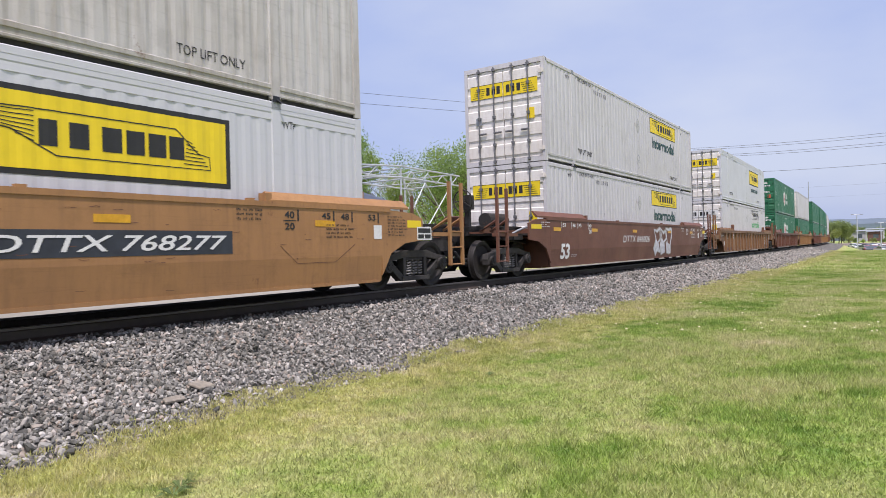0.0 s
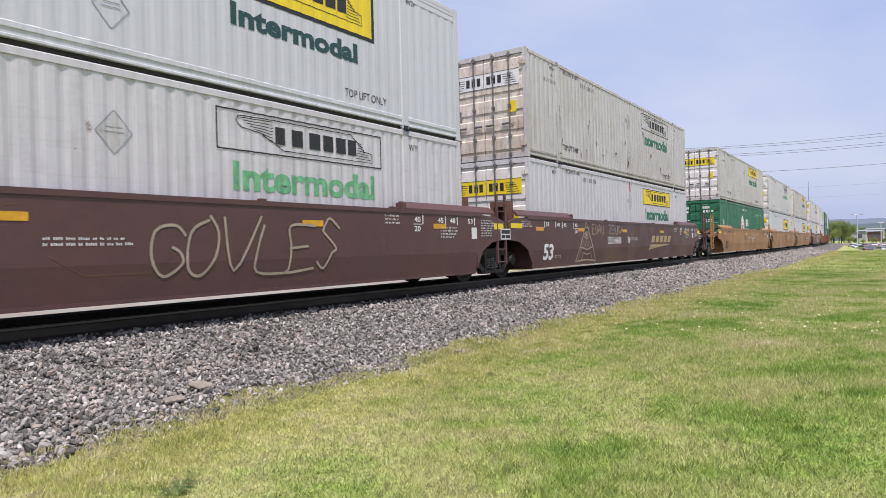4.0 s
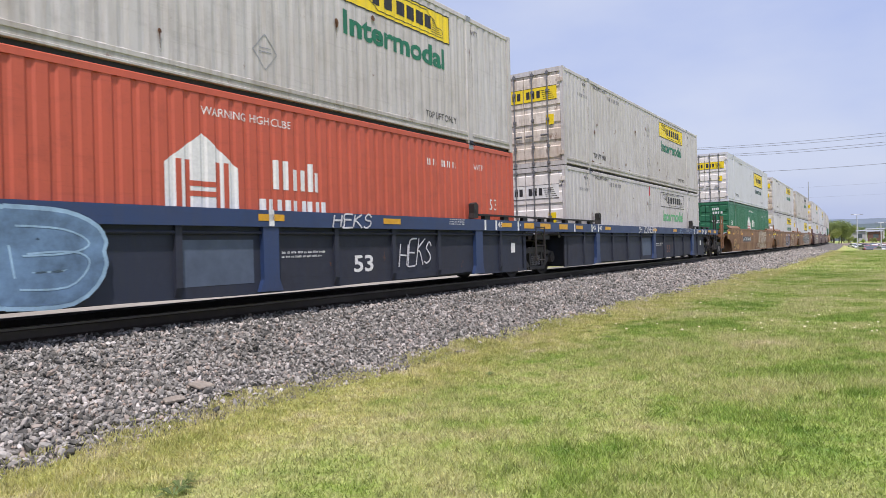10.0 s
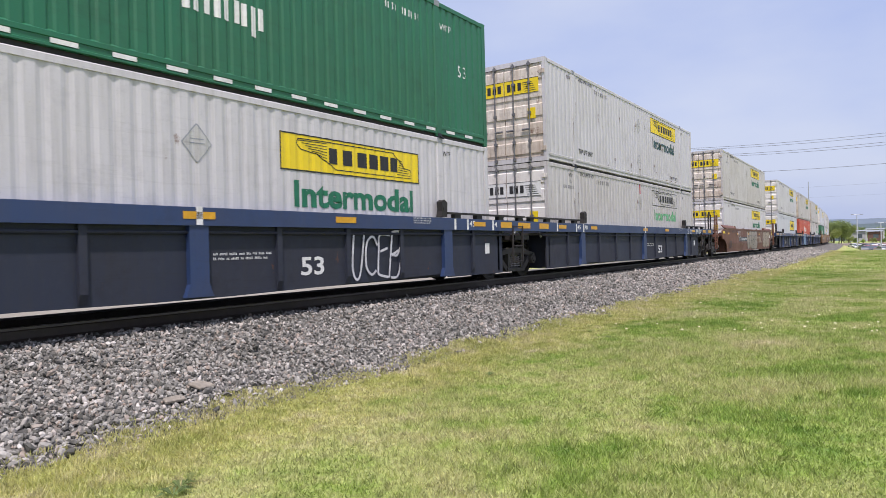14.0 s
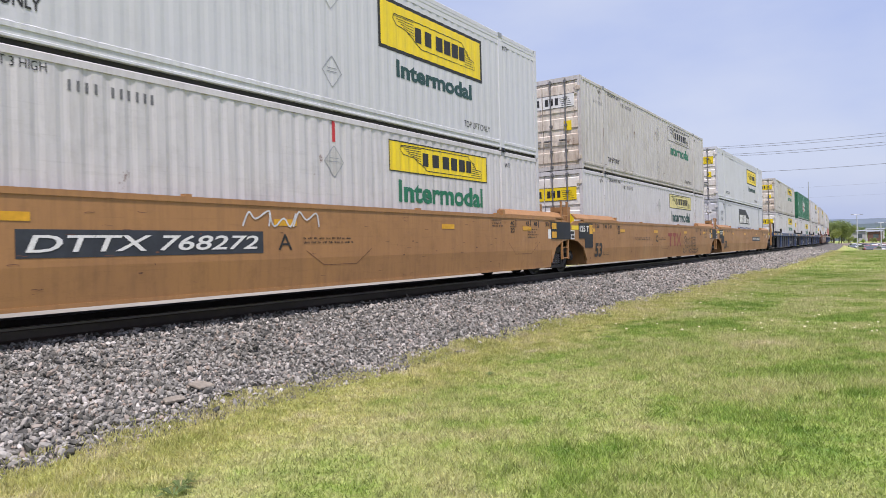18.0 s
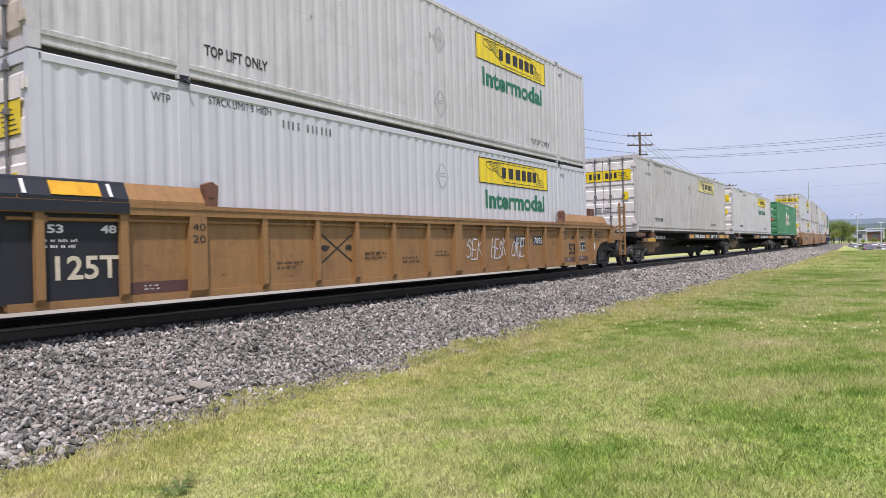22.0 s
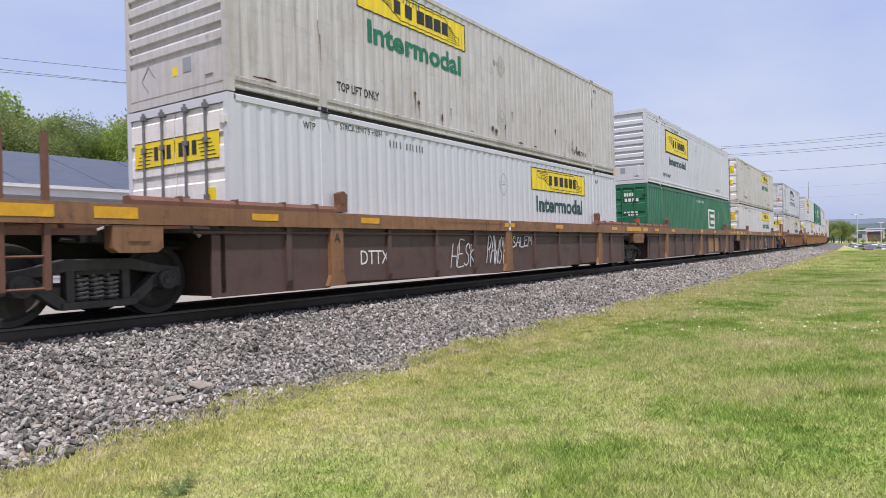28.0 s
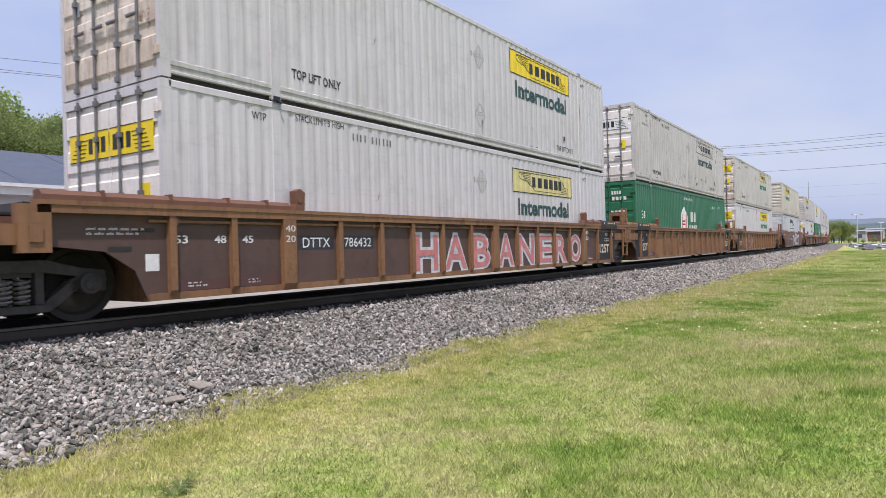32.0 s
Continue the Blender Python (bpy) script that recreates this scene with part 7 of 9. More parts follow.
paint_shapes("graffiti", stroke([(X(13.9), 0.5), (X(14.5), 1.08), (X(13.9), 1.08), (X(14.5), 0.5)], 0.05) + stroke([(X(13.8), 0.85), (X(13.95), 0.92), (X(14.05), 0.85), (X(13.95), 0.78), (X(13.8), 0.85)], 0.03), "spray_white", w, -1.40, "flat", 0.009, "crossed white tag")

w = WAGON_AT[-341.95]
plate(w, "DTTX 768272", X(9.7), X(12.9), SY, "well", 0.80, 1.08)
w = WAGON_AT[-361.41]
paint_shapes("emblem", [rect(X(8.6), X(9.2), 1.08, 1.22), rect(X(8.82), X(9.0), 0.66, 1.08), rect(X(9.3), X(9.85), 1.08, 1.22), rect(X(9.5), X(9.68), 0.66, 1.08)] + stroke([(X(9.95), 0.66), (X(10.2), 0.94), (X(9.95), 1.22)], 0.12) + stroke([(X(10.55), 0.66), (X(10.3), 0.94), (X(10.55), 1.22)], 0.12), "faded_red", w, SY, "well", 0.005, "dull red block emblem")
fat_tag(w, SY, "well", "SMUEL", X(11.0), X(13.7), 0.34, 1.08, "tan", "ink", 0.09, 0.035, 55, "black outlined sprayed tag", 0.05)
paint_text("lettering", "C", "ink", w, X(6.85), X(7.15), 0.86, 1.12, SY, "well", 0.006, 0, 0.02)
small_print(w, SY, "well", X(4.3), 1.0, 2, 15, "ink", 57)
w = WAGON_AT[-380.60]
plate(w, "DTTX 768272", X(3.05), X(6.43), SY, "well", 0.80, 1.12)
paint_text("lettering", "A", "ink", w, X(6.72), X(7.0), 0.84, 1.08, SY, "well")
tag(w, SY, "well", "MWM", X(6.1), X(7.6), 1.2, 1.42, "spray_white", 81, 0.028)

for u, num, dark in ((39.9, "", 0), (-461.73, "DTTX 789511", 1), (-481.10, "", 1), (-500.39, "DTTX 789511", 1), (-523.79, "DTTX 657908", 0), (-632.34, "", 1), (-651.86, "", 1), (-671.17, "DTTX 786432", 0)):
    ribbed_marks(WAGON_AT[u], num, int(-u), bool(dark), 11.15 if u == -461.73 else 2.25, u not in (-461.73, -481.10, -632.34, -651.86), u not in (-481.10, -500.39, -651.86, -671.17))
navy_end(WAGON_AT[-461.73], True, False)
navy_end(WAGON_AT[-481.10], True, True)
navy_end(WAGON_AT[-500.39], False, True)
navy_end(WAGON_AT[-632.34], True, False, low=True)
navy_end(WAGON_AT[-651.86], True, True, low=True)
navy_end(WAGON_AT[-671.17], False, True, low=True)
for u, a in ((-481.10, 8.9), (-651.86, 8.9)):
    paint_shapes("emblem", [rect(X(a), X(a + 0.55), 0.9, 1.05), rect(X(a + 0.2), X(a + 0.36), 0.48, 0.9), rect(X(a + 0.8), X(a + 1.35), 0.9, 1.05), rect(X(a + 1.0), X(a + 1.16), 0.48, 0.9)] + stroke([(X(a + 1.5), 0.5), (X(a + 1.95), 1.04)], 0.11) + stroke([(X(a + 1.5), 1.04), (X(a + 1.95), 0.5)], 0.11), "ghost_red", WAGON_AT[u], RY, "flat", 0.004, "faded red block emblem")
    paint_shapes("hanging_chain", stroke([(X(5.45), 1.2), (X(5.7), 0.78), (X(6.0), 0.74), (X(6.25), 1.2)], 0.04), "ink", WAGON_AT[u], RY, "flat", 0.02)
w = WAGON_AT[-461.73]
paint_shapes("graffiti", stroke([(X(4.42), 0.62), (X(5.15), 1.08)], 0.025) + stroke([(X(4.42), 1.08), (X(5.15), 0.62)], 0.025, 0.00005) + [blob(X(4.5), 0.86, 0.09, 0.05, random.Random(2)), blob(X(5.07), 0.86, 0.09, 0.05, random.Random(3))], "ink", w, RY, "flat", 0.006, "black crossed lines between two eyes")
for k, a in enumerate((3.45, 5.5, 6.6, 7.7)):
    small_print(w, RY, "flat", X(a), 0.62 + 0.1 * (k % 2), 2, 4, "ink", 300 + k, 0.04)
for i, a in enumerate((8.9, 11.0, 10.0)):
    tag(w, RY, "flat", ("SEK", "ONE", "HESK")[i], X(a), X(a + 0.7), 0.55, 1.0, "spray_white", 140 + i, 0.028, 0.18, "white tag")
w = WAGON_AT[-523.79]
paint_text("lettering", "DTTX 657908", "ink", w, X(8.9), X(10.1), 1.33, 1.39, -1.50, "flat", 0.004)
tag(w, RY, "flat", "OLSEK", X(-1.25), X(0.25), 0.93, 1.2, "cream_spray", 150, 0.035)
for i, (a, b, c, d) in enumerate(((1.15, 1.9, 0.85, 1.2), (2.2, 2.95, 0.9, 1.2), (3.35, 4.1, 0.4, 0.75), (6.6, 7.3, 0.8, 1.15))):
    tag(w, RY, "flat", ("SOE", "ANKY", "ZOR", "LHS")[i], X(a), X(b), c, d, "spray_tan" if i % 2 else "violet_fade", 250 + i, 0.022)
for i, (a, b, c, d) in enumerate(((5.5, 6.3, 0.3, 1.0), (7.9, 8.6, 0.5, 1.1), (9.2, 10.0, 0.5, 1.15), (10.4, 11.2, 0.6, 0.95), (12.6, 14.0, 0.6, 0.95))):
    tag(w, RY, "flat", ("NACEO", "SY", "JEK", "WOBER", "RMSKY")[i], X(a), X(b), c, d, "spray_white" if i != 4 else "pink", 151 + i, 0.03, 0.15, "white tag")
paint_shapes("graffiti", [blob(X(1.5), 0.6, 0.4, 0.25, random.Random(4)), blob(X(0.5), 0.7, 0.3, 0.3, random.Random(6))], "violet_fade", w, RY, "flat", 0.004, "faded violet sprayed patch")
for u in (-546.94, -565.97, -585.68):
    small_print(WAGON_AT[u], SY, "flat", X(5.0), 1.33, 1, 22, "rust_brown", 9)
w = WAGON_AT[-585.68]
paint_text("lettering", "DTTX", "letter_white", w, X(2.7), X(3.5), 0.55, 0.8, -1.40, "flat", 0.006)
for i, (a, b, c, d) in enumerate(((5.6, 6.6, 0.4, 0.95), (7.1, 8.0, 0.4, 1.05), (8.3, 9.4, 0.8, 1.05))):
    tag(w, -1.42, "flat", ("HESK", "RAWSY", "SALEM")[i], X(a), X(b), c, d, "spray_white", 160 + i, 0.028, 0.18, "white tag")
paint_text("length_mark", "A", "ink", w, X(1.95), X(2.1), 0.95, 1.1, -1.485)
w = WAGON_AT[-565.97]
paint_shapes("emblem", [rect(X(9.9), X(12.2), 0.3, 1.0)], "tan", w, -1.40, "flat", 0.003, "orange repainted emblem panel")
w = WAGON_AT[-546.94]
for i, (a, b, c, d) in enumerate(((9.8, 11.3, 0.5, 1.0), (7.2, 7.8, 0.4, 1.0))):
    tag(w, -1.42, "flat", ("MANLEY", "KO")[i], X(a), X(b), c, d, "spray_white", 170 + i, 0.028, 0.18, "white tag")
w = WAGON_AT[-609.17]
plate(w, "DTTX 646005", X(3.32), X(6.36), SY, "well", 0.78, 1.06)
fat_tag(w, SY, "well", "THECK", X(6.45), X(12.6), 0.24, 1.46, "spray_white", "blue_ink", 0.23, 0.025, 181, "large white and lilac sprayed letters", 0.12, "lilac")
flakes(w, SY, "well", X(1.1), X(3.5), 0.45, 1.48, 90, "spray_tan", 182, 0.05)
flakes(w, SY, "well", X(3.8), X(6.2), 1.1, 1.46, 40, "spray_tan", 183, 0.04)
w = WAGON_AT[-632.34]
tag(w, RY, "flat", "AJAX", X(2.17), X(2.98), 0.30, 0.98, "pale_lilac", 190, 0.028, 0.12, "pale lilac sprayed tag")
tag(w, RY, "flat", "EOIM", X(3.12), X(4.75), 0.36, 1.1, "pale_lilac", 191, 0.03, 0.1, "pale lilac sprayed tag", 0.092)
flakes(w, RY, "flat", X(2.2), X(2.9), 0.95, 1.15, 20, "cream_spray", 192, 0.03)
w = WAGON_AT[-671.17]
word = "HABANERO"
cells = [(5.30, 6.2), (6.34, 7.32), (7.47, 8.32), (8.63, 9.5), (9.65, 10.62), (10.78, 11.68), (11.84, 12.72), (12.88, 13.72)]
for ch, (a, b) in zip(word, cells):
    g = paint_text("graffiti", ch, "spray_white", w, X(a), X(b), 0.30, 1.14, RY, "flat", 0.006, 0, 0.075, "large pink block letters with pale edges")
    paint_text("graffiti_fill", ch, "pink", g, X(a + 0.06), X(b - 0.06), 0.36, 1.08, RY, "flat", 0.012, 0, 0.01)

# ---------------- ground, track bed and rails ----------------
GRASS_Z = -0.76
PAVE_Z = -0.36


def ground_colour(n, l, dry_edge=True):
    """Lawn colours by place: fresh, worn and straw-coloured patches, and a dry strip beside the ballast."""
    g = n.new("ShaderNodeNewGeometry")
    pos = g.outputs["Position"]
    big = noise_tex(n, l, pos, 0.5, 4, 0.6)
    mid = noise_tex(n, l, pos, 2.1, 6, 0.7)
    fine = noise_tex(n, l, pos, 30.0, 4, 0.65)
    sep = n.new("ShaderNodeSeparateXYZ")
    l.new(pos, sep.inputs[0])

    def math_node(op, a, b, c=None):
        x = n.new("ShaderNodeMath")
        x.operation = op
        for i, v in enumerate((a, b, c)):
            if v is None:
                continue
            if isinstance(v, bpy.types.NodeSocket):
                l.new(v, x.inputs[i])
            else:
                x.inputs[i].default_value = v
        return x.outputs[0]

    f = math_node("MULTIPLY_ADD", mid, 0.45, math_node("MULTIPLY", big, 0.55))
    r = ramp(n, [(0.38, (0.205, 0.335, 0.056)), (0.45, (0.325, 0.425, 0.095)), (0.505, (0.46, 0.50, 0.18)), (0.60, (0.58, 0.55, 0.275)), (0.69, (0.62, 0.55, 0.36))])
    l.new(f, r.inputs[0])
    c = r.outputs[0]
    # dry olive strip along the ballast, by the distance from the track's line
    off = math_node("MULTIPLY_ADD", math_node("MULTIPLY", sep.outputs[0], sep.outputs[0]), -1 / (2 * RADIUS), sep.outputs[1])
    wob = math_node("MULTIPLY_ADD", mid, 1.3, math_node("MULTIPLY_ADD", big, 1.2, off))
    edge = n.new("ShaderNodeMapRange")
    edge.inputs["From Min"].default_value, edge.inputs["From Max"].default_value = -4.2, -3.45
    l.new(wob, edge.inputs["Value"])
    dry = ramp(n, [(0.34, (0.36, 0.385, 0.11)), (0.46, (0.51, 0.505, 0.18)), (0.57, (0.60, 0.56, 0.265)), (0.68, (0.60, 0.53, 0.35))])
    l.new(mid, dry.inputs[0])
    c = mix(n, l, edge.outputs[0], c, dry.outputs[0])
    tone = ramp(n, [(0.30, 0.70), (0.70, 1.14)])
    l.new(fine, tone.inputs[0])
    clump = ramp(n, [(0.33, 0.72), (0.50, 0.98), (0.72, 1.14)])
    l.new(noise_tex(n, l, pos, 7.5, 5, 0.7), clump.inputs[0])
    c = mix(n, l, 1.0, c, clump.outputs[0], "MULTIPLY")
    return mix(n, l, 1.0, c, tone.outputs[0], "MULTIPLY"), fine


def lawn_material():
    m, n, l, b = material("lawn")
    c, fine = ground_colour(n, l)
    # sheet darkened below the blade colour: the blades' own shade is put in here
    c = mix(n, l, 1.0, c, (0.72, 0.76, 0.60), "MULTIPLY")
    l.new(c, b.inputs["Base Color"])
    b.inputs["Roughness"].default_value = 0.9
    bump(n, l, b, fine, 0.8, 0.03)
    return m


def blade_material():
    m, n, l, b = material("grass_blades")
    c, fine = ground_colour(n, l)
    g = n.new("ShaderNodeNewGeometry")
    r = ramp(n, [(0.0, 0.82), (1.0, 1.40)])
    l.new(g.outputs["Random Per Island"], r.inputs[0])
    l.new(mix(n, l, 1.0, c, r.outputs[0], "MULTIPLY"), b.inputs["Base Color"])
    b.inputs["Roughness"].default_value = 0.55
    t = n.new("ShaderNodeBsdfTranslucent")
    l.new(c, t.inputs[0])
    mx = n.new("ShaderNodeMixShader")
    mx.inputs[0].default_value = 0.5
    l.new(b.outputs[0], mx.inputs[1])
    l.new(t.outputs[0], mx.inputs[2])
    l.new(mx.outputs[0], n["Material Output"].inputs[0])
    return m


def ballast_material(name, islands):
    m, n, l, b = material(name)
    g = n.new("ShaderNodeNewGeometry")
    stops = [(0.0, (0.06, 0.06, 0.052)), (0.25, (0.145, 0.14, 0.128)), (0.55, (0.245, 0.236, 0.216)), (0.8, (0.345, 0.332, 0.308)), (0.9, (0.27, 0.215, 0.175)), (1.0, (0.48, 0.465, 0.44))]
    # bed under the stones: shade of the gaps put into darker stone tones
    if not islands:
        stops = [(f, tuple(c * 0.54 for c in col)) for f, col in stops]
    r = ramp(n, stops)
    if islands:
        l.new(g.outputs["Random Per Island"], r.inputs[0])
    else:
        v = node(n, "ShaderNodeTexVoronoi", Scale=13.0)
        l.new(g.outputs["Position"], v.inputs["Vector"])
        sep = n.new("ShaderNodeSeparateColor")
        l.new(v.outputs["Color"], sep.inputs[0])
        l.new(sep.outputs[0], r.inputs[0])
        bump(n, l, b, v.outputs["Distance"], 1.0, 0.05)
    f = noise_tex(n, l, g.outputs["Position"], 30.0, 5, 0.7)
    t = ramp(n, [(0.3, 0.75), (0.7, 1.2)])
    l.new(f, t.inputs[0])
    c = mix(n, l, 1.0, r.outputs[0], t.outputs[0], "MULTIPLY")
    soot = ramp(n, [(0.32, (0.84, 0.84, 0.80)), (0.52, (1.14, 1.13, 1.10)), (0.70, (1.26, 1.23, 1.21))])
    l.new(noise_tex(n, l, g.outputs["Position"], 1.1, 4, 0.6), soot.inputs[0])
    l.new(mix(n, l, 1.0, c, soot.outputs[0], "MULTIPLY"), b.inputs["Base Color"])
    b.inputs["Roughness"].default_value = 0.85
    return m


MAT["lawn"] = lawn_material()
MAT["blades"] = blade_material()
MAT["bed"] = ballast_material("shaded_ballast_bed", False)
MAT["stones"] = ballast_material("ballast_stones", True)
MAT["rail"] = painted("rusty_rail_steel", (0.055, 0.04, 0.032), 0.6, (0.03, 0.024, 0.02), 0.5, 0.0, 0.4)
MAT["rail_head"] = plain("worn_rail_head", (0.11, 0.10, 0.10), 0.45, 0.6, 0.15, 6)
MAT["sleeper"] = plain("dark_oiled_timber", (0.05, 0.038, 0.03), 0.85, 0, 0.35, 5)
MAT["pavement"] = painted("sun_bleached_concrete", (0.31, 0.285, 0.235), 0.85, (0.15, 0.13, 0.10), 0.5, 0.0, 0.0)
MAT["grit"] = painted("dusty_grit", (0.24, 0.225, 0.19), 0.9, (0.06, 0.06, 0.05), 0.9, 0.45, 0.5, rust_colour=(0.05, 0.05, 0.042))
MAT["siding"] = plain("pale_grey_siding", (0.46, 0.45, 0.48), 0.7, 0, 0.06, 1.5)
MAT["roofing"] = painted("grey_metal_roofing", (0.075, 0.09, 0.125), 0.4, (0.15, 0.16, 0.18), 0.45, 0.0, 0.4, 0.3)
MAT["fascia"] = plain("white_gutter_paint", (0.66, 0.66, 0.66), 0.5, 0, 0.08, 3)
MAT["shutter"] = plain("dark_shutter_paint", (0.03, 0.035, 0.045), 0.6)
MAT["window"] = plain("dark_window_glass", (0.10, 0.12, 0.14), 0.08, 0, 0.1, 1)
MAT["petal"] = plain("pale_yellow_petals", (0.72, 0.68, 0.42), 0.7, 0, 0.15, 3)
MAT["slab"] = plain("weathered_flat_stone", (0.25, 0.22, 0.18), 0.9, 0, 0.25, 14)
MAT["bark"] = plain("grey_brown_bark", (0.11, 0.085, 0.065), 0.9, 0, 0.35, 6)


def leaf_material(name, lo, hi):
    m, n, l, b = material(name)
    g = n.new("ShaderNodeNewGeometry")
    o = n.new("ShaderNodeObjectInfo")
    r = ramp(n, [(0.0, lo), (0.6, hi), (1.0, tuple(min(c * 1.35, 1) for c in hi))])
    l.new(g.outputs["Random Per Island"], r.inputs[0])
    t = ramp(n, [(0.0, (0.72, 0.80, 0.75)), (1.0, (1.25, 1.12, 0.9))])
    l.new(o.outputs["Random"], t.inputs[0])
    c = mix(n, l, 1.0, r.outputs[0], t.outputs[0], "MULTIPLY")
    l.new(c, b.inputs["Base Color"])
    b.inputs["Roughness"].default_value = 0.6
    tr = n.new("ShaderNodeBsdfTranslucent")
    l.new(c, tr.inputs[0])
    mx = n.new("ShaderNodeMixShader")
    mx.inputs[0].default_value = 0.62
    l.new(b.outputs[0], mx.inputs[1])
    l.new(tr.outputs[0], mx.inputs[2])
    l.new(mx.outputs[0], n["Material Output"].inputs[0])
    return m


MAT["leaf"] = leaf_material("spring_leaves", (0.14, 0.23, 0.055), (0.31, 0.43, 0.13))
MAT["leaf_dark"] = leaf_material("deep_green_leaves", (0.15, 0.205, 0.075), (0.29, 0.355, 0.145))
MAT["bud"] = leaf_material("brown_budding_twigs", (0.20, 0.17, 0.12), (0.36, 0.32, 0.21))


def sweep(profile, lo, hi, step):
    """Draws a (y, z) outline along the track."""
    bm = bmesh.new()
    prev, s = None, lo
    while s <= hi + 1e-6:
        x, y, a = on_track(s)
        ringv = [bm.verts.new((x - math.sin(a) * p, y + math.cos(a) * p, z)) for p, z in profile]
        if prev:
            for i in range(len(profile) - 1):
                bm.faces.new((prev[i], ringv[i], ringv[i + 1], prev[i + 1]))
        prev = ringv
        s += step
    return bm


# one sheet of ground to the horizon
bm = bmesh.new()
xs = [-3000, -800, -200, -60, -20, 0, 10, 20, 35, 60, 100, 160, 240, 400, 900, 4000]
ys = [-3000, -600, -150, -50, -20, -12, -8, -5, -3.9, 2.8, 30, 60, 120, 400, 1200, 4000]
xs = sorted(xs + [72, 79, 86, 93, 130, 145, 180, 200, 220, 280, 330])
ys = sorted(ys + [-30, -24] + [v * 1.5 for v in range(-10, 18)])


def ease(v):
    v = min(max(v, 0.0), 1.0)
    return v * v * (3 - 2 * v)


def ground_height(x, y):
    if y - (x * x / (2 * RADIUS) if x > 0 else 0) > 2:
        return GRASS_Z + 0.06
    edge = -6.9 + (x - 79) * 0.088
    return GRASS_Z - 1.98 * ease((edge - y) / 4.5) * ease((x - 66) / 16)


grid = [[bm.verts.new((x, y, ground_height(x, y))) for y in ys] for x in xs]
for i in range(len(xs) - 1):
    for j in range(len(ys) - 1):
        bm.faces.new((grid[i][j], grid[i + 1][j], grid[i + 1][j + 1], grid[i][j + 1]))
ground = new("ground", finish("ground", bm, MAT["lawn"]))
tagged(ground, "mown lawn with fresh green and yellowed patches", "ground", kind="structure")

BED = [(-4.3, -0.80), (-3.85, -0.745), (-1.95, -0.36), (-1.65, -0.235), (-0.9, -0.21), (0.9, -0.21), (1.65, -0.235), (2.6, -0.40), (3.4, -0.72)]
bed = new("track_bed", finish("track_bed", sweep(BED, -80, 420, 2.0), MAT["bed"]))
tagged(bed, "bank of grey crushed stone under the railway", "ballast", kind="structure")


def bed_height(p):
    for (a, za), (b, zb) in zip(BED[:-1], BED[1:]):
        if a <= p <= b:
            return za + (zb - za) * (p - a) / (b - a)
    return -0.8


HEAD = [(-0.037, -0.035), (-0.037, -0.006), (-0.03, 0.0), (0.03, 0.0), (0.037, -0.006), (0.037, -0.035)]
WEB = [(-0.075, -0.185), (-0.075, -0.172), (-0.012, -0.145), (-0.009, -0.05), (-0.036, -0.035), (0.036, -0.035), (0.009, -0.05), (0.012, -0.145), (0.075, -0.172), (0.075, -0.185)]
for side in (-0.755, 0.755):
    r = new("rail", finish("rail", sweep([(side + p, z) for p, z in WEB], -80, 420, 2.0), MAT["rail"]))
    tagged(r, "rust-dark steel rail on timber sleepers", "rail", "running rails", "structure")
    put("rail_head", finish("rail_head", sweep([(side + p, z) for p, z in HEAD], -80, 420, 2.0), MAT["rail_head"]), r, None, "worn rail head")
track = tagged(new("sleepers"), "row of dark oiled timber sleepers", "sleepers", kind="structure")
for i in range(64):
    x, y, a = on_track(-2 + i * 0.54)
    put("sleeper", shared("sleeper", "sleeper", "sleeper", lambda bm: box(bm, -0.115, 0.115, -1.3, 1.3, -0.34, -0.188), 0.012), track, pose(x, y, 0, 0, 0, math.degrees(a)))

# crushed stone: loose pieces on the bank's near slope
rng = np.random.default_rng(7)


def stone_shapes(k):
    """Blunt crushed stones: twelve-cornered lumps pulled about and flattened."""
    g = (1 + 5 ** 0.5) / 2
    base = np.array([(-1, g, 0), (1, g, 0), (-1, -g, 0), (1, -g, 0), (0, -1, g), (0, 1, g), (0, -1, -g), (0, 1, -g), (g, 0, -1), (g, 0, 1), (-g, 0, -1), (-g, 0, 1)]) / 1.9
    faces = np.array([(0, 11, 5), (0, 5, 1), (0, 1, 7), (0, 7, 10), (0, 10, 11), (1, 5, 9), (5, 11, 4), (11, 10, 2), (10, 7, 6), (7, 1, 8), (3, 9, 4), (3, 4, 2), (3, 2, 6), (3, 6, 8), (3, 8, 9), (4, 9, 5), (2, 4, 11), (6, 2, 10), (8, 6, 7), (9, 8, 1)])
    out = []
    for _ in range(k):
        s = base * rng.uniform(0.72, 1.12, (12, 1)) + rng.normal(0, 0.10, (12, 3))
        out.append(s * np.array([1.25, rng.uniform(0.7, 1.05), rng.uniform(0.5, 0.85)]))
    return out, faces


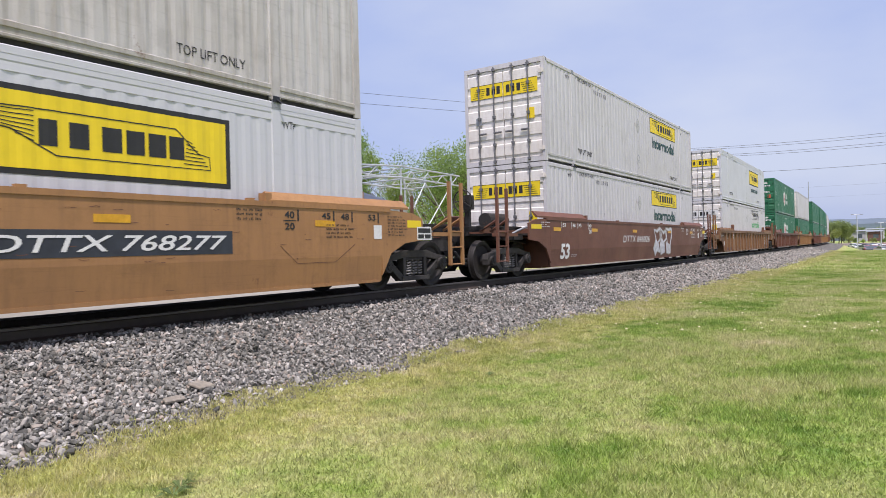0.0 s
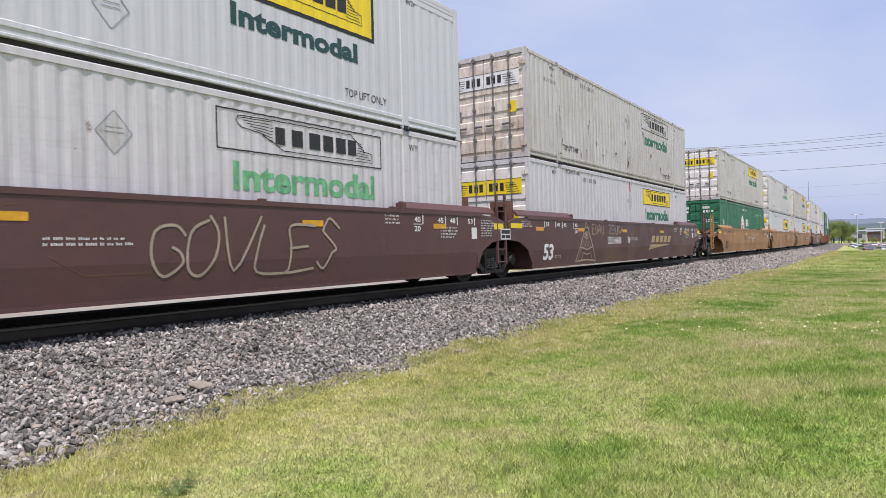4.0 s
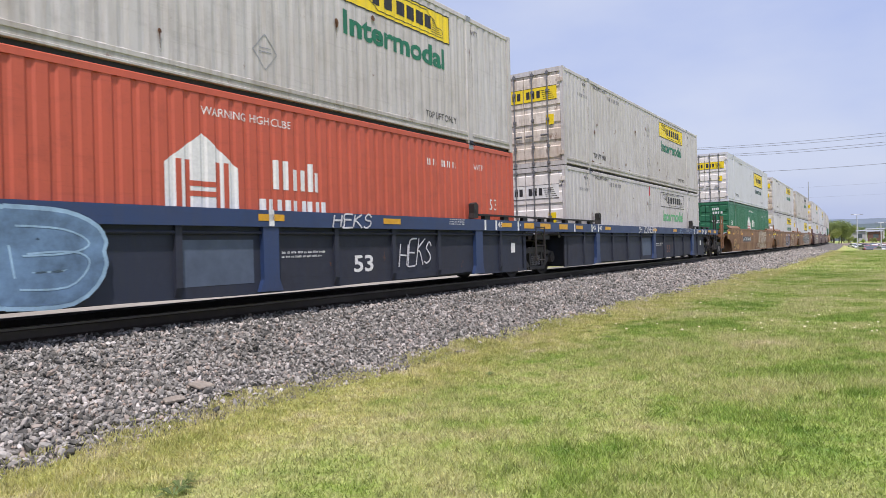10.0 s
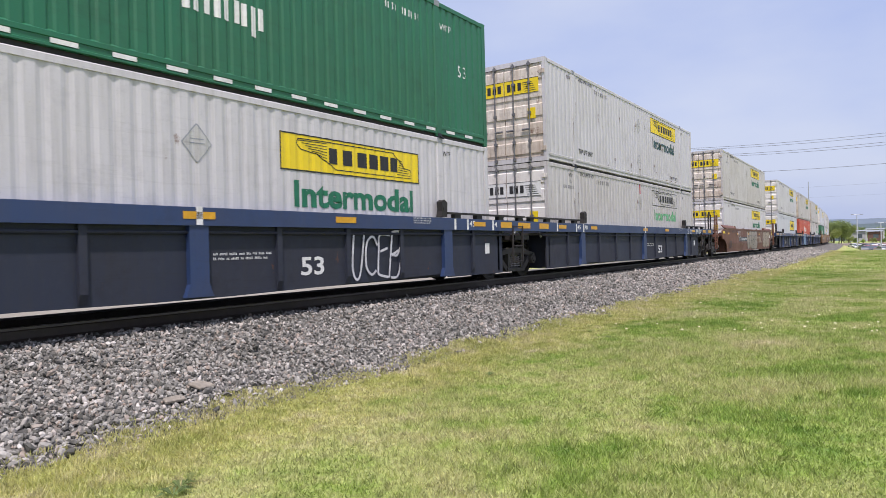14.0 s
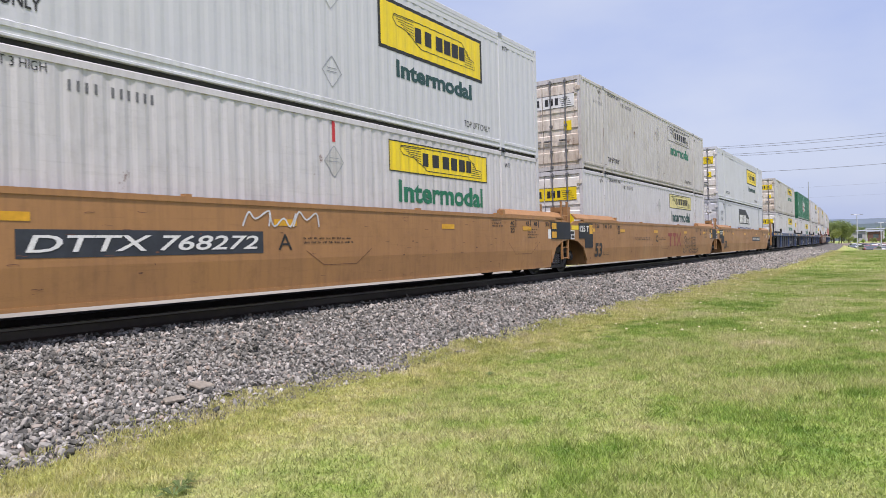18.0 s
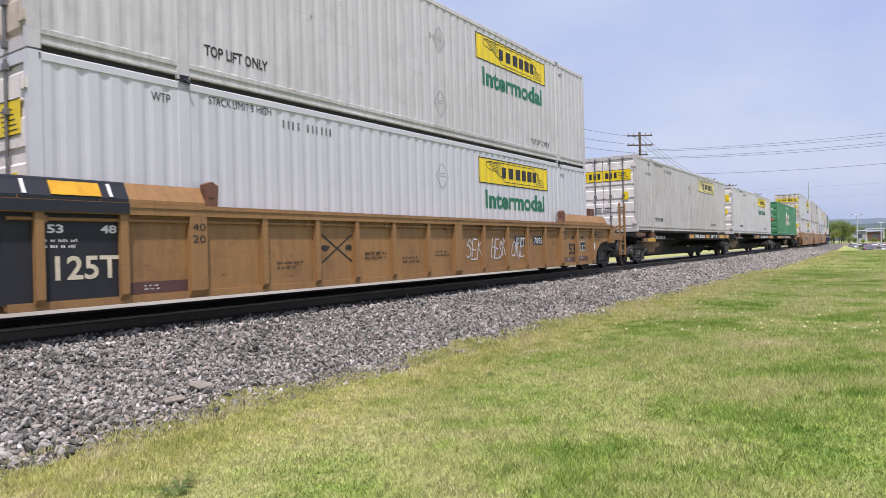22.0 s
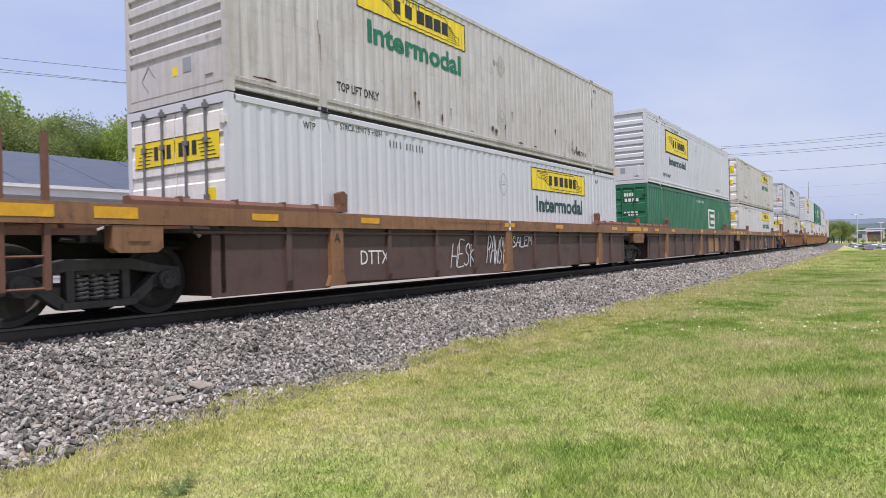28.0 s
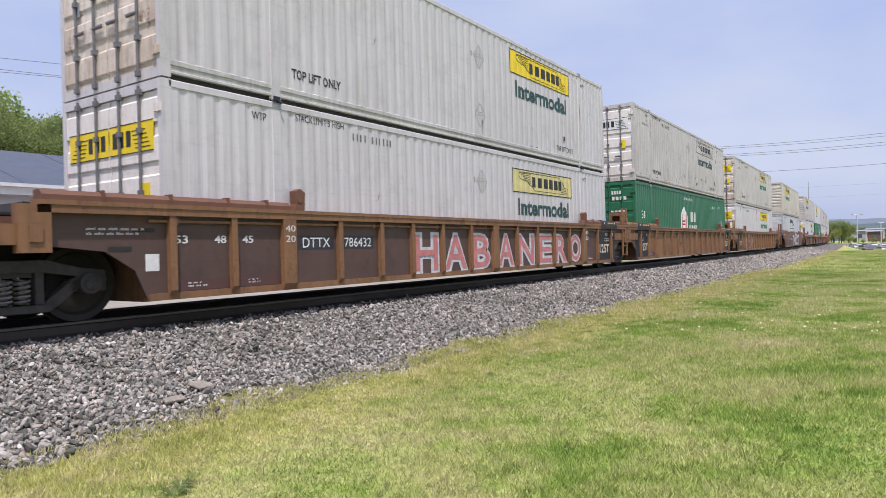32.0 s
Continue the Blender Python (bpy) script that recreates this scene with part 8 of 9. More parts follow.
def scatter_mesh(name, shapes, faces, place, size, mat):
    n_v, k = len(shapes[0]), len(place)
    co = np.empty((k, n_v, 3), np.float32)
    ang = rng.uniform(0, 2 * math.pi, (k, 3))
    for i in range(k):
        r = Euler((1.1 * math.sin(ang[i, 0]), 1.1 * math.sin(ang[i, 1]), ang[i, 2])).to_matrix()
        co[i] = shapes[i % len(shapes)] @ np.array(r).T * size[i] + place[i]
    f = (faces[None] + (np.arange(k) * n_v)[:, None, None]).reshape(-1, 3)
    me = bpy.data.meshes.new(name)
    me.vertices.add(k * n_v)
    me.vertices.foreach_set("co", co.ravel())
    me.loops.add(f.size)
    me.loops.foreach_set("vertex_index", f.ravel().astype(np.int32))
    me.polygons.add(len(f))
    me.polygons.foreach_set("loop_start", np.arange(0, f.size, 3, dtype=np.int32))
    me.polygons.foreach_set("loop_total", np.full(len(f), 3, np.int32))
    me.update()
    me.shade_flat()
    me.materials.append(mat)
    return me


shapes, sfaces = stone_shapes(40)
place, size = [], []
while len(place) < 64000:
    x = 1.0 + 94 * rng.random() ** 2.1
    p = rng.uniform(-4.05, -0.86)
    if p < -3.6 + 0.25 * math.sin(x * 1.7) + 0.2 * math.sin(x * 4.3) and rng.random() < 0.35:
        continue
    r = rng.uniform(0.014, 0.031) * (1 + 0.6 * (rng.random() < 0.05))
    cx, cy, a = on_track(x)
    place.append((cx, cy + p, bed_height(p) + r * rng.uniform(-0.3, 1.3)))
    size.append(r * (1.0 + max(x - 9, 0) * 0.026))
stones = new("ballast_stones", scatter_mesh("ballast_stones", shapes, sfaces, np.array(place), np.array(size), MAT["stones"]))
tagged(stones, "loose grey and brownish crushed stones", "ballast", kind="stuff")
# two flat slabs and a stick lying on the stones
for x, y, sx, sy, rz in ((4.3, -3.22, 0.15, 0.11, 20), (3.85, -3.42, 0.15, 0.06, 12)):
    bm = bmesh.new()
    prism(bm, [(-sx, -sy), (sx * 0.6, -sy * 1.1), (sx, -sy * 0.1), (sx * 0.7, sy), (-sx * 0.6, sy * 0.8)], 0.0, 0.03, "z")
    s = new("stone_slab", finish("stone_slab", bm, MAT["slab"], 0.008))
    s.matrix_basis = pose(x, y, bed_height(y) + 0.03, 10, 4, rz)
    tagged(s, "flat brown-grey stone slab lying on the ballast", "stone")

# grass: tufts of blades, thinning with distance
def grass_mesh(k, near, far, seed, low, power):
    g = np.random.default_rng(seed)
    x = near + (far - near) * g.random(k) ** power
    y = low + (-3.0 - low) * g.random(k) ** 0.85 + np.where(x > 0, x * x / (2 * RADIUS), 0)
    dist = np.maximum(x, 0)
    # thin out towards the mown strip's ends
    rim = np.minimum(np.minimum(x - near, (far - x) * 0.5), y - np.where(x > 0, x * x / (2 * RADIUS), 0) - low)
    off = y - np.where(x > 0, x * x / (2 * RADIUS), 0)
    edge = -3.75 + 0.22 * np.sin(x * 1.7) + 0.16 * np.sin(x * 4.3 + 1)
    keep = (off < edge) | ((off < edge + 0.35) & (g.random(k) < 0.22))
    keep &= g.random(k) < rim / 2.5
    x, y, dist, off = x[keep], y[keep], dist[keep], off[keep]
    k = len(x)
    patch = np.sin(x * 0.9 + 2 * np.sin(y * 0.7)) * np.sin(y * 1.1 + 1.3 * np.sin(x * 0.6))
    h = (0.018 + 0.032 * g.random(k)) * (1 + 0.5 * np.clip(patch, -0.6, 1)) * (1 + 0.012 * dist)
    wdt = 0.0042 * (1 + dist * 0.11)
    a = g.uniform(0, 2 * math.pi, k)
    lean = g.uniform(0.15, 1.1, k) * h
    b = g.uniform(0, 2 * math.pi, k)
    z0 = GRASS_Z + np.clip((off + 4.3) * 0.1, 0, 0.08)
    co = np.empty((k, 3, 3), np.float32)
    co[:, 0] = np.stack([x + np.cos(a) * wdt, y + np.sin(a) * wdt, z0], 1)
    co[:, 1] = np.stack([x - np.cos(a) * wdt, y - np.sin(a) * wdt, z0], 1)
    co[:, 2] = np.stack([x + np.cos(b) * lean, y + np.sin(b) * lean, z0 + h], 1)
    me = bpy.data.meshes.new("grass")
    me.vertices.add(k * 3)
    me.vertices.foreach_set("co", co.ravel())
    me.loops.add(k * 3)
    me.loops.foreach_set("vertex_index", np.arange(k * 3, dtype=np.int32))
    me.polygons.add(k)
    me.polygons.foreach_set("loop_start", np.arange(0, k * 3, 3, dtype=np.int32))
    me.polygons.foreach_set("loop_total", np.full(k, 3, np.int32))
    me.update()
    me.materials.append(MAT["blades"])
    return me


lawn = new("grass", grass_mesh(900000, -0.5, 38.0, 3, -12.5, 1.3))
lawn_far = tagged(new("grass", grass_mesh(150000, 30.0, 100.0, 4, -22.0, 1.0)), "short mown grass farther down the line", "grass", kind="stuff")
tagged(lawn, "short mown grass, green with straw-coloured tips", "grass", kind="stuff")

# dandelion heads and clover flowers
bm = bmesh.new()
fr = random.Random(12)
for _ in range(420):
    d, a = 12 + 36 * fr.random(), YAW + radians(fr.uniform(8, 36))
    if fr.random() < 0.3:
        a = YAW + radians(fr.uniform(-30, 36))
    x, y = d * math.sin(a), EYE[1] + d * math.cos(a)
    if y - x * x / (2 * RADIUS) > -4.3:
        continue
    r = fr.uniform(0.014, 0.030)
    tube(bm, (x, y, GRASS_Z + 0.05), (x, y, GRASS_Z + 0.062), r, 6, r * 0.6)
    tube(bm, (x, y, GRASS_Z), (x, y, GRASS_Z + 0.05), 0.003, 3)
fl = new("lawn_flowers", finish("lawn_flowers", bm, MAT["petal"]))
tagged(fl, "tiny pale flower heads scattered in the lawn", "flowers", kind="stuff")
# weeds: low dark rosettes near the ballast's edge
for x, y, k in ((11.9, -4.45, 0.10), (11.2, -4.75, 0.13), (10.6, -5.3, 0.09), (13.6, -4.2, 0.08), (2.52, -5.44, 0.12), (2.62, -5.36, 0.11), (2.74, -5.30, 0.10), (6.9, -5.2, 0.09), (18.0, -4.6, 0.12), (25.0, -4.4, 0.14)):
    bm = bmesh.new()
    for i in range(16):
        a, r = fr.uniform(0, 6.28), k * fr.uniform(0.6, 1.2)
        q = a + fr.uniform(0.25, 0.5)
        v = [bm.verts.new(c) for c in ((0, 0, 0.01), (r * 0.6 * math.cos(a), r * 0.6 * math.sin(a), 0.05), (r * math.cos((a + q) / 2), r * math.sin((a + q) / 2), 0.035), (r * 0.6 * math.cos(q), r * 0.6 * math.sin(q), 0.05))]
        bm.faces.new(v)
    wd = new("weed", finish("weed", bm, MAT["leaf_dark"]))
    wd.matrix_basis = pose(x, y, GRASS_Z)
    tagged(wd, "low dark-green broad-leaved weed in the lawn", "weed", "weeds in the lawn")

# ---------------- behind the track: pavement, building, frame ----------------
bm = bmesh.new()
prism(bm, [(-60, 3.0), (24.5, 3.0), (27.5, 4.5), (34, 17.7), (34, 40), (-60, 40)], PAVE_Z - 0.45, PAVE_Z, "z")
pv = new("pavement", finish("pavement", bm, MAT["pavement"]))
tagged(pv, "sun-bleached concrete yard beyond the track", "pavement", kind="structure")
# dusty grit strip and thin weeds beyond the pavement
grit = new("far_verge", finish("far_verge", sweep([(2.9, -0.66), (4.2, -0.62), (9.5, -0.60), (10.5, -0.74)], 24, 180, 3.0), MAT["grit"]))
tagged(grit, "strip of pale dusty grit beyond the track", "ground", kind="structure")
bm = bmesh.new()
vr = random.Random(5)
for _ in range(3500):
    s = vr.uniform(24, 110)
    cx, cy, a = on_track(s)
    p = vr.uniform(3.2, 9.0)
    h, r = vr.uniform(0.05, 0.24), vr.uniform(0.02, 0.05)
    q = vr.uniform(0, 6.28)
    bm.faces.new([bm.verts.new(c) for c in ((cx + r * math.cos(q), cy + p + r * math.sin(q), -0.72), (cx - r * math.cos(q), cy + p - r * math.sin(q), -0.72), (cx + vr.uniform(-0.15, 0.15), cy + p, -0.72 + h))])
vg = new("verge_grass", finish("verge_grass", bm, MAT["leaf_dark"]))
tagged(vg, "rough unmown grass and weeds on the far verge", "grass", kind="stuff")

BY, EAVE, RIDGE = 18.0, 3.62, 5.75
house = thing("workshop_building", "long low pale-grey building with a shallow grey metal roof", "building")
bm = bmesh.new()
box(bm, -48, 34.6, BY, BY + 12, PAVE_Z, EAVE - 0.05)
part("wall", bm, "siding", house)
for i in range(9):
    z = PAVE_Z + 0.4 + i * 0.4
    put("siding_lap", shared("lap", "siding_lap", "siding", lambda bm: prism(bm, [(BY, 0), (BY - 0.016, 0.0), (BY, 0.39)], -48, 34.6, "x")), house, Matrix.Translation((0, 0, z)))
bm = bmesh.new()
prism(bm, [(BY - 0.45, EAVE), (BY + 6, RIDGE), (BY + 12.4, EAVE), (BY + 12.4, EAVE - 0.08), (BY + 6, RIDGE - 0.1), (BY - 0.45, EAVE - 0.1)], -48.4, 35.0, "x")
roof = part("roof", bm, "roofing", house)
for i in range(24):
    put("roof_seam", shared("seam", "roof_seam", "roofing", lambda bm: prism(bm, [(BY - 0.45, EAVE), (BY + 6, RIDGE), (BY + 6, RIDGE + 0.012), (BY - 0.45, EAVE + 0.012)], -0.015, 0.015, "x")), roof, Matrix.Translation((-47.8 + i * 3.5, 0, 0.002)))
bm = bmesh.new()
box(bm, -48.4, 35.0, BY - 0.58, BY - 0.452, EAVE - 0.13, EAVE + 0.0)
part("gutter", bm, "fascia", house, "white gutter")
bm = bmesh.new()
box(bm, -48.4, 35.0, BY - 0.44, BY - 0.40, EAVE - 0.42, EAVE - 0.13)
part("fascia", bm, "fascia", house)
bm = bmesh.new()
box(bm, -48.4, 35.0, BY - 0.40, BY, EAVE - 0.40, EAVE - 0.36)
part("soffit", bm, "siding", house)
for x in (6.5, 12.18, 17.55, 21.3, 26.0, 30.5):
    f = put("window", shared("win", "window", "window", lambda bm: box(bm, -0.42, 0.42, BY - 0.03, BY + 0.02, 1.45, 2.70)), house, Matrix.Translation((x, 0, 0)), "dark window pane")
    put("window_frame", shared("winf", "window_frame", "fascia", lambda bm: [box(bm, a, b, BY - 0.06, BY - 0.01, c, d) for a, b, c, d in ((-0.50, -0.42, 1.37, 2.78), (0.42, 0.50, 1.37, 2.78), (-0.42, 0.42, 1.37, 1.45), (-0.42, 0.42, 2.70, 2.78), (-0.42, 0.42, 2.05, 2.10))]), f)
    for s in (-0.62, 0.62):
        put("shutter", shared("shut", "shutter", "shutter", lambda bm: box(bm, -0.1, 0.1, BY - 0.055, BY - 0.005, 1.35, 2.80)), f, Matrix.Translation((s, 0, 0)))
# flood lamps on the eave
for x in (18.1, 28.0):
    lamp = put("floodlight", shared("flood", "floodlight", "galv", lambda bm: (tube(bm, (0, BY + 0.4, EAVE + 0.1), (0, BY + 0.3, EAVE + 0.75), 0.03, 6), prism(bm, [(-0.28, EAVE + 0.68), (0.28, EAVE + 0.68), (0.2, EAVE + 0.98), (-0.2, EAVE + 0.98)], BY + 0.05, BY + 0.4))), house, Matrix.Translation((x, 0, 0)), "grey flood lamp")
    put("lens", shared("flood_lens", "lens", "shutter", lambda bm: box(bm, -0.22, 0.22, BY + 0.03, BY + 0.05, EAVE + 0.71, EAVE + 0.94)), lamp)

# galvanised pipe frame beside the building
frame_ob = thing("pipe_gantry", "open galvanised steel pipe frame with braced top", "gantry")


def pipe(a, b, r=0.06, name="pipe"):
    bm = bmesh.new()
    tube(bm, a, b, r, 8)
    part(name, bm, "galv", frame_ob)


G0, G1, GA, GB, GZ = 31.2, 41.8, 18.6, 23.0, 6.35
for x in (G0, 35.7, G1):
    for y in (GA, GB):
        pipe((x, y, PAVE_Z - 0.4), (x, y, GZ), 0.07, "leg")
for y in (GA, GB):
    for z in (GZ, GZ - 0.75):
        pipe((G0 - 1.8, y, z - 0.25), (35.7, y, z + 0.15), 0.06)
        pipe((35.7, y, z + 0.15), (G1 + 1.2, y, z), 0.06)
    for i in range(7):
        x = G0 - 1.8 + i * 1.9
        pipe((x, y, GZ - 0.2), (x + 0.95, y, GZ - 0.8), 0.035, "brace")
        pipe((x + 0.95, y, GZ - 0.8), (x + 1.9, y, GZ - 0.05), 0.035, "brace")
for x in (G0 - 1.8, G0, 33.5, 35.7, 38.5, G1):
    pipe((x, GA, GZ), (x, GB, GZ), 0.05, "cross_tie")
    pipe((x, GA, GZ - 0.75), (x, GB, GZ - 0.75), 0.05, "cross_tie")
for a, b in ((35.9, 38.5), (38.5, G1)):
    pipe((a, GA, 2.2), (b, GA, GZ - 0.8), 0.04, "brace")
    pipe((b, GA, 2.2), (a, GA, GZ - 0.8), 0.04, "brace")
shed = thing("machine_housing", "dark grey steel machine housing under the pipe frame", "machine")
bm = bmesh.new()
box(bm, 35.9, 39.0, 24.0, 27.0, PAVE_Z - 0.4, 4.6)
part("body", bm, "silver", shed)
bm = bmesh.new()
prism(bm, [(35.7, 4.6), (37.4, 5.4), (39.2, 4.6)], 23.8, 27.2)
part("hood", bm, "rust_brown", shed)

# ---------------- poles and wires ----------------
def arm(bm, z, w, y=0.0):
    box(bm, -0.05, 0.05, -w, w, z - 0.06, z + 0.06)


POLES = [(45.7, 16.3, 12.3, 0), (55.4, 15.7, 12.0, 0), (65.7, 11.9, 11.9, 4), (116.7, 17.2, 11.6, 1), (130.0, 16.4, 11.4, 1), (163.0, 17.5, 11.6, 1), (-13.5, 44.5, 12.2, 1)]
for x, y, top, arms in POLES:
    p = thing("utility_pole", "weathered wooden utility pole beside the railway" if not arms else "wooden utility pole with crossarms and insulators", "pole", "poles along the line")
    p.matrix_basis = pose(x, y, -0.75, 0, 0, 35 if arms == 4 else 8)
    bm = bmesh.new()
    tube(bm, (0, 0, 0), (0, 0, top + 0.75), 0.17, 10, 0.11)
    part("shaft", bm, "wood_pole", p)
    for k in range(arms):
        z = top + 0.75 - 0.35 - k * 0.95
        bm = bmesh.new()
        arm(bm, z, 1.25 if k != 2 else 0.8)
        part("crossarm", bm, "wood_pole", p)
        for yy in (-1.15, -0.6, 0.6, 1.15):
            if k == 2 and abs(yy) > 0.8:
                continue
            put("insulator", shared("insul", "insulator", "silver", lambda bm: tube(bm, (0, 0, 0), (0, 0, 0.2), 0.07, 6, 0.04)), p, Matrix.Translation((0, yy, z + 0.06)))
    if arms == 4:
        bm = bmesh.new()
        tube(bm, (0.22, 0.1, top - 3.2), (0.22, 0.1, top - 2.2), 0.22, 10)
        part("transformer", bm, "silver", p, "grey drum transformer")


def wire(name, a, b, sag, r=0.02):
    bm = bmesh.new()
    a, b = Vector(a), Vector(b)
    pts = [a.lerp(b, i / 24) - Vector((0, 0, sag * 4 * (i / 24) * (1 - i / 24))) for i in range(25)]
    hosepipe(bm, pts, r, 5)
    tagged(new(name, finish(name, bm, MAT["cable"])), "thin dark overhead wire between poles", "wire", "overhead wires")


far = thing("utility_pole", "wooden utility pole across the lawn", "pole", "poles along the line")
far.matrix_basis = pose(71.5, -24.0, -0.75)
bm = bmesh.new()
tube(bm, (0, 0, 0), (0, 0, 13), 0.17, 10, 0.11)
arm(bm, 12.4, 1.25)
arm(bm, 11.4, 1.25)
part("shaft", bm, "wood_pole", far)
back = thing("utility_pole", "pale wooden utility pole with three crossarms behind the building", "pole", "poles along the line")
back.matrix_basis = pose(38.2, 31.5, -0.75, 0, 0, 42)
bm = bmesh.new()
tube(bm, (0, 0, 0), (0, 0, 14.6), 0.20, 10, 0.14)
part("shaft", bm, "galv", back)
for z, half in ((13.9, 1.3), (12.3, 1.5), (11.0, 0.8)):
    bm = bmesh.new()
    arm(bm, z, half)
    part("crossarm", bm, "galv", back)
    for yy in (-half * 0.9, -half * 0.45, half * 0.45, half * 0.9):
        put("insulator", shared("insul", "insulator", "silver", lambda bm: tube(bm, (0, 0, 0), (0, 0, 0.2), 0.07, 6, 0.04)), back, Matrix.Translation((0, yy, z + 0.06)))
for z, x1, y1, z1 in ((11.6, 42.0, 24.5, 4.4), (10.6, 41.0, 24.0, 4.2), (9.6, 40.0, 23.6, 4.0)):
    wire("overhead_wire", (38.2, 31.5, z), (x1, y1, z1), 0.05, 0.022)
for z in (13.4,):
    wire("overhead_wire", (-30.0, 52.0, z - 0.3), (38.2, 31.5, z), 0.6, 0.014)
for z0, z1, dy in ((10.1, 10.9, 0.0), (10.1, 10.6, 0.7), (9.35, 10.1, 0.0), (9.35, 9.8, 0.7), (7.7, 8.1, 0.0)):
    wire("overhead_wire", (65.7 + dy, 11.9 + dy * 0.6, z0), (71.5 + dy, -24.0 + dy * 0.6, z1), 0.75, 0.014)
for z, sag in ((11.9, 0.25), (11.2, 0.3)):
    wire("overhead_wire", (-13.5, 44.5, z), (45.7, 16.2, z), sag, 0.012)
for k in range(3):
    wire("overhead_wire", (45.7, 16.3, 11.6 - k * 0.8), (65.7, 11.9, 11.4 - k * 0.8), 0.3, 0.015)
for z in (15.0, 18.5):
    wire("overhead_wire", (250, 34, z), (262, -70, z + 1.5), 0.8, 0.013)
for k in range(3):
    wire("overhead_wire", (65.7, 11.5 + k * 0.5, 11.5), (116.7, 16.8 + k * 0.5, 11.2), 0.7, 0.018)
    wire("overhead_wire", (116.7, 16.8 + k * 0.5, 11.2), (163.0, 17.1 + k * 0.5, 11.2), 0.5, 0.018)

# ---------------- trees ----------------
def crown_mesh(name, seed, mat, count, rx, rz, leaf, ragged=0.35, hollow=0.55):
    """A crown of small leaf sprays set on uneven lobes."""
    r = np.random.default_rng(seed)
    lobes = [(r.normal(0, 0.42, 3) * np.array([rx, rx, rz * 0.8]), r.uniform(0.32, 0.62)) for _ in range(11)]
    pts = []
    for i in range(count):
        c, s = lobes[i % 11]
        d = r.normal(0, 1, 3)
        d /= np.linalg.norm(d)
        q = s * (hollow + (1 - hollow) * r.random()) * (1 + ragged * r.normal(0, 0.4))
        pts.append(c + d * q * np.array([rx, rx, rz]))
    pts = np.array(pts)
    k = len(pts)
    a, b = r.normal(0, 1, (k, 3)), r.normal(0, 1, (k, 3))
    a /= np.linalg.norm(a, axis=1)[:, None]
    b -= a * (a * b).sum(1)[:, None]
    b /= np.linalg.norm(b, axis=1)[:, None]
    s = leaf * r.uniform(0.5, 1.3, (k, 1))
    co = np.stack([pts - a * s, pts + b * s * 0.55, pts + a * s, pts - b * s * 0.55], 1).astype(np.float32)
    me = bpy.data.meshes.new(name)
    me.vertices.add(k * 4)
    me.vertices.foreach_set("co", co.ravel())
    me.loops.add(k * 4)
    me.loops.foreach_set("vertex_index", np.arange(k * 4, dtype=np.int32))
    me.polygons.add(k)
    me.polygons.foreach_set("loop_start", np.arange(0, k * 4, 4, dtype=np.int32))
    me.polygons.foreach_set("loop_total", np.full(k, 4, np.int32))
    me.update()
    me.materials.append(MAT[mat])
    return me


def trunk_mesh(seed, h):
    r = random.Random(seed)
    bm = bmesh.new()
    p, rad = Vector((0, 0, -0.5)), 0.24
    spine = [p.copy()]
    for i in range(6):
        q = p + Vector((r.uniform(-0.25, 0.25), r.uniform(-0.25, 0.25), h / 6))
        tube(bm, p, q, rad, 7, rad * 0.8)
        p, rad = q, rad * 0.8
        spine.append(p.copy())
    for i in range(14):
        b = spine[r.randint(2, 5)]
        a, up = r.uniform(0, 6.28), r.uniform(0.4, 1.2)
        ln = h * r.uniform(0.16, 0.34)
        e = b + Vector((math.cos(a) * ln, math.sin(a) * ln, up * ln))
        tube(bm, b, e, 0.075, 5, 0.03)
        for _ in range(3):
            a2 = a + r.uniform(-0.9, 0.9)
            tube(bm, b.lerp(e, 0.6), b.lerp(e, 0.6) + Vector((math.cos(a2), math.sin(a2), r.uniform(0.4, 1.4))) * ln * 0.55, 0.035, 4, 0.012)
    return finish("trunk", bm, MAT["bark"])


TRUNKS = [trunk_mesh(i, 7.0) for i in range(3)]
CROWNS = [crown_mesh("crown", 20 + i, m, c, 3.1, 3.4, lf) for i, (m, c, lf) in enumerate((("leaf", 19000, 0.086), ("leaf", 18000, 0.09), ("leaf", 10000, 0.085), ("leaf_dark", 18000, 0.088), ("bud", 9000, 0.075)))]
FAR_CROWNS = [crown_mesh("crown", 40 + i, m, 5600, 3.1, 3.4, 0.16) for i, m in enumerate(("leaf", "leaf", "leaf", "leaf_dark", "bud"))]
TREE_WORDS = ["leafy bright-green spring tree on the bank", "full yellow-green spring tree on the bank", "thin-leaved young spring tree", "dark evergreen-like tree on the bank", "bare brownish budding tree with twigs"]


def tree(x, y, z, scale, kind, turn, crowns=CROWNS):
    t = thing("tree", TREE_WORDS[kind], "tree", "trees behind the railway")
    t.matrix_basis = pose(x, y, z, 0, 0, turn) @ Matrix.Diagonal((scale, scale, scale, 1))
    put("trunk", TRUNKS[(kind + int(turn)) % 3], t)
    put("crown", crowns[kind], t, Matrix.Translation((0, 0, 6.6)))


tr = random.Random(41)
# wooded bank behind the building
for i in range(29):
    x = 8 + i * 1.75 + tr.uniform(-1, 1)
    for row in range(2):
        y = 50 + row * 9 + tr.uniform(-3, 3)
        kind = tr.choice((0, 0, 1, 1, 1, 4)) if x > 30 else tr.choice((3, 3, 3, 0))
        tree(x * (1 + 0.12 * row), y, 1.8 + row * 2.8, tr.uniform(1.1, 1.5) * (1.22 if 40 < x < 58 else 0.80 if x < 36 else 1.0), kind, tr.uniform(0, 360), (CROWNS, FAR_CROWNS)[row])
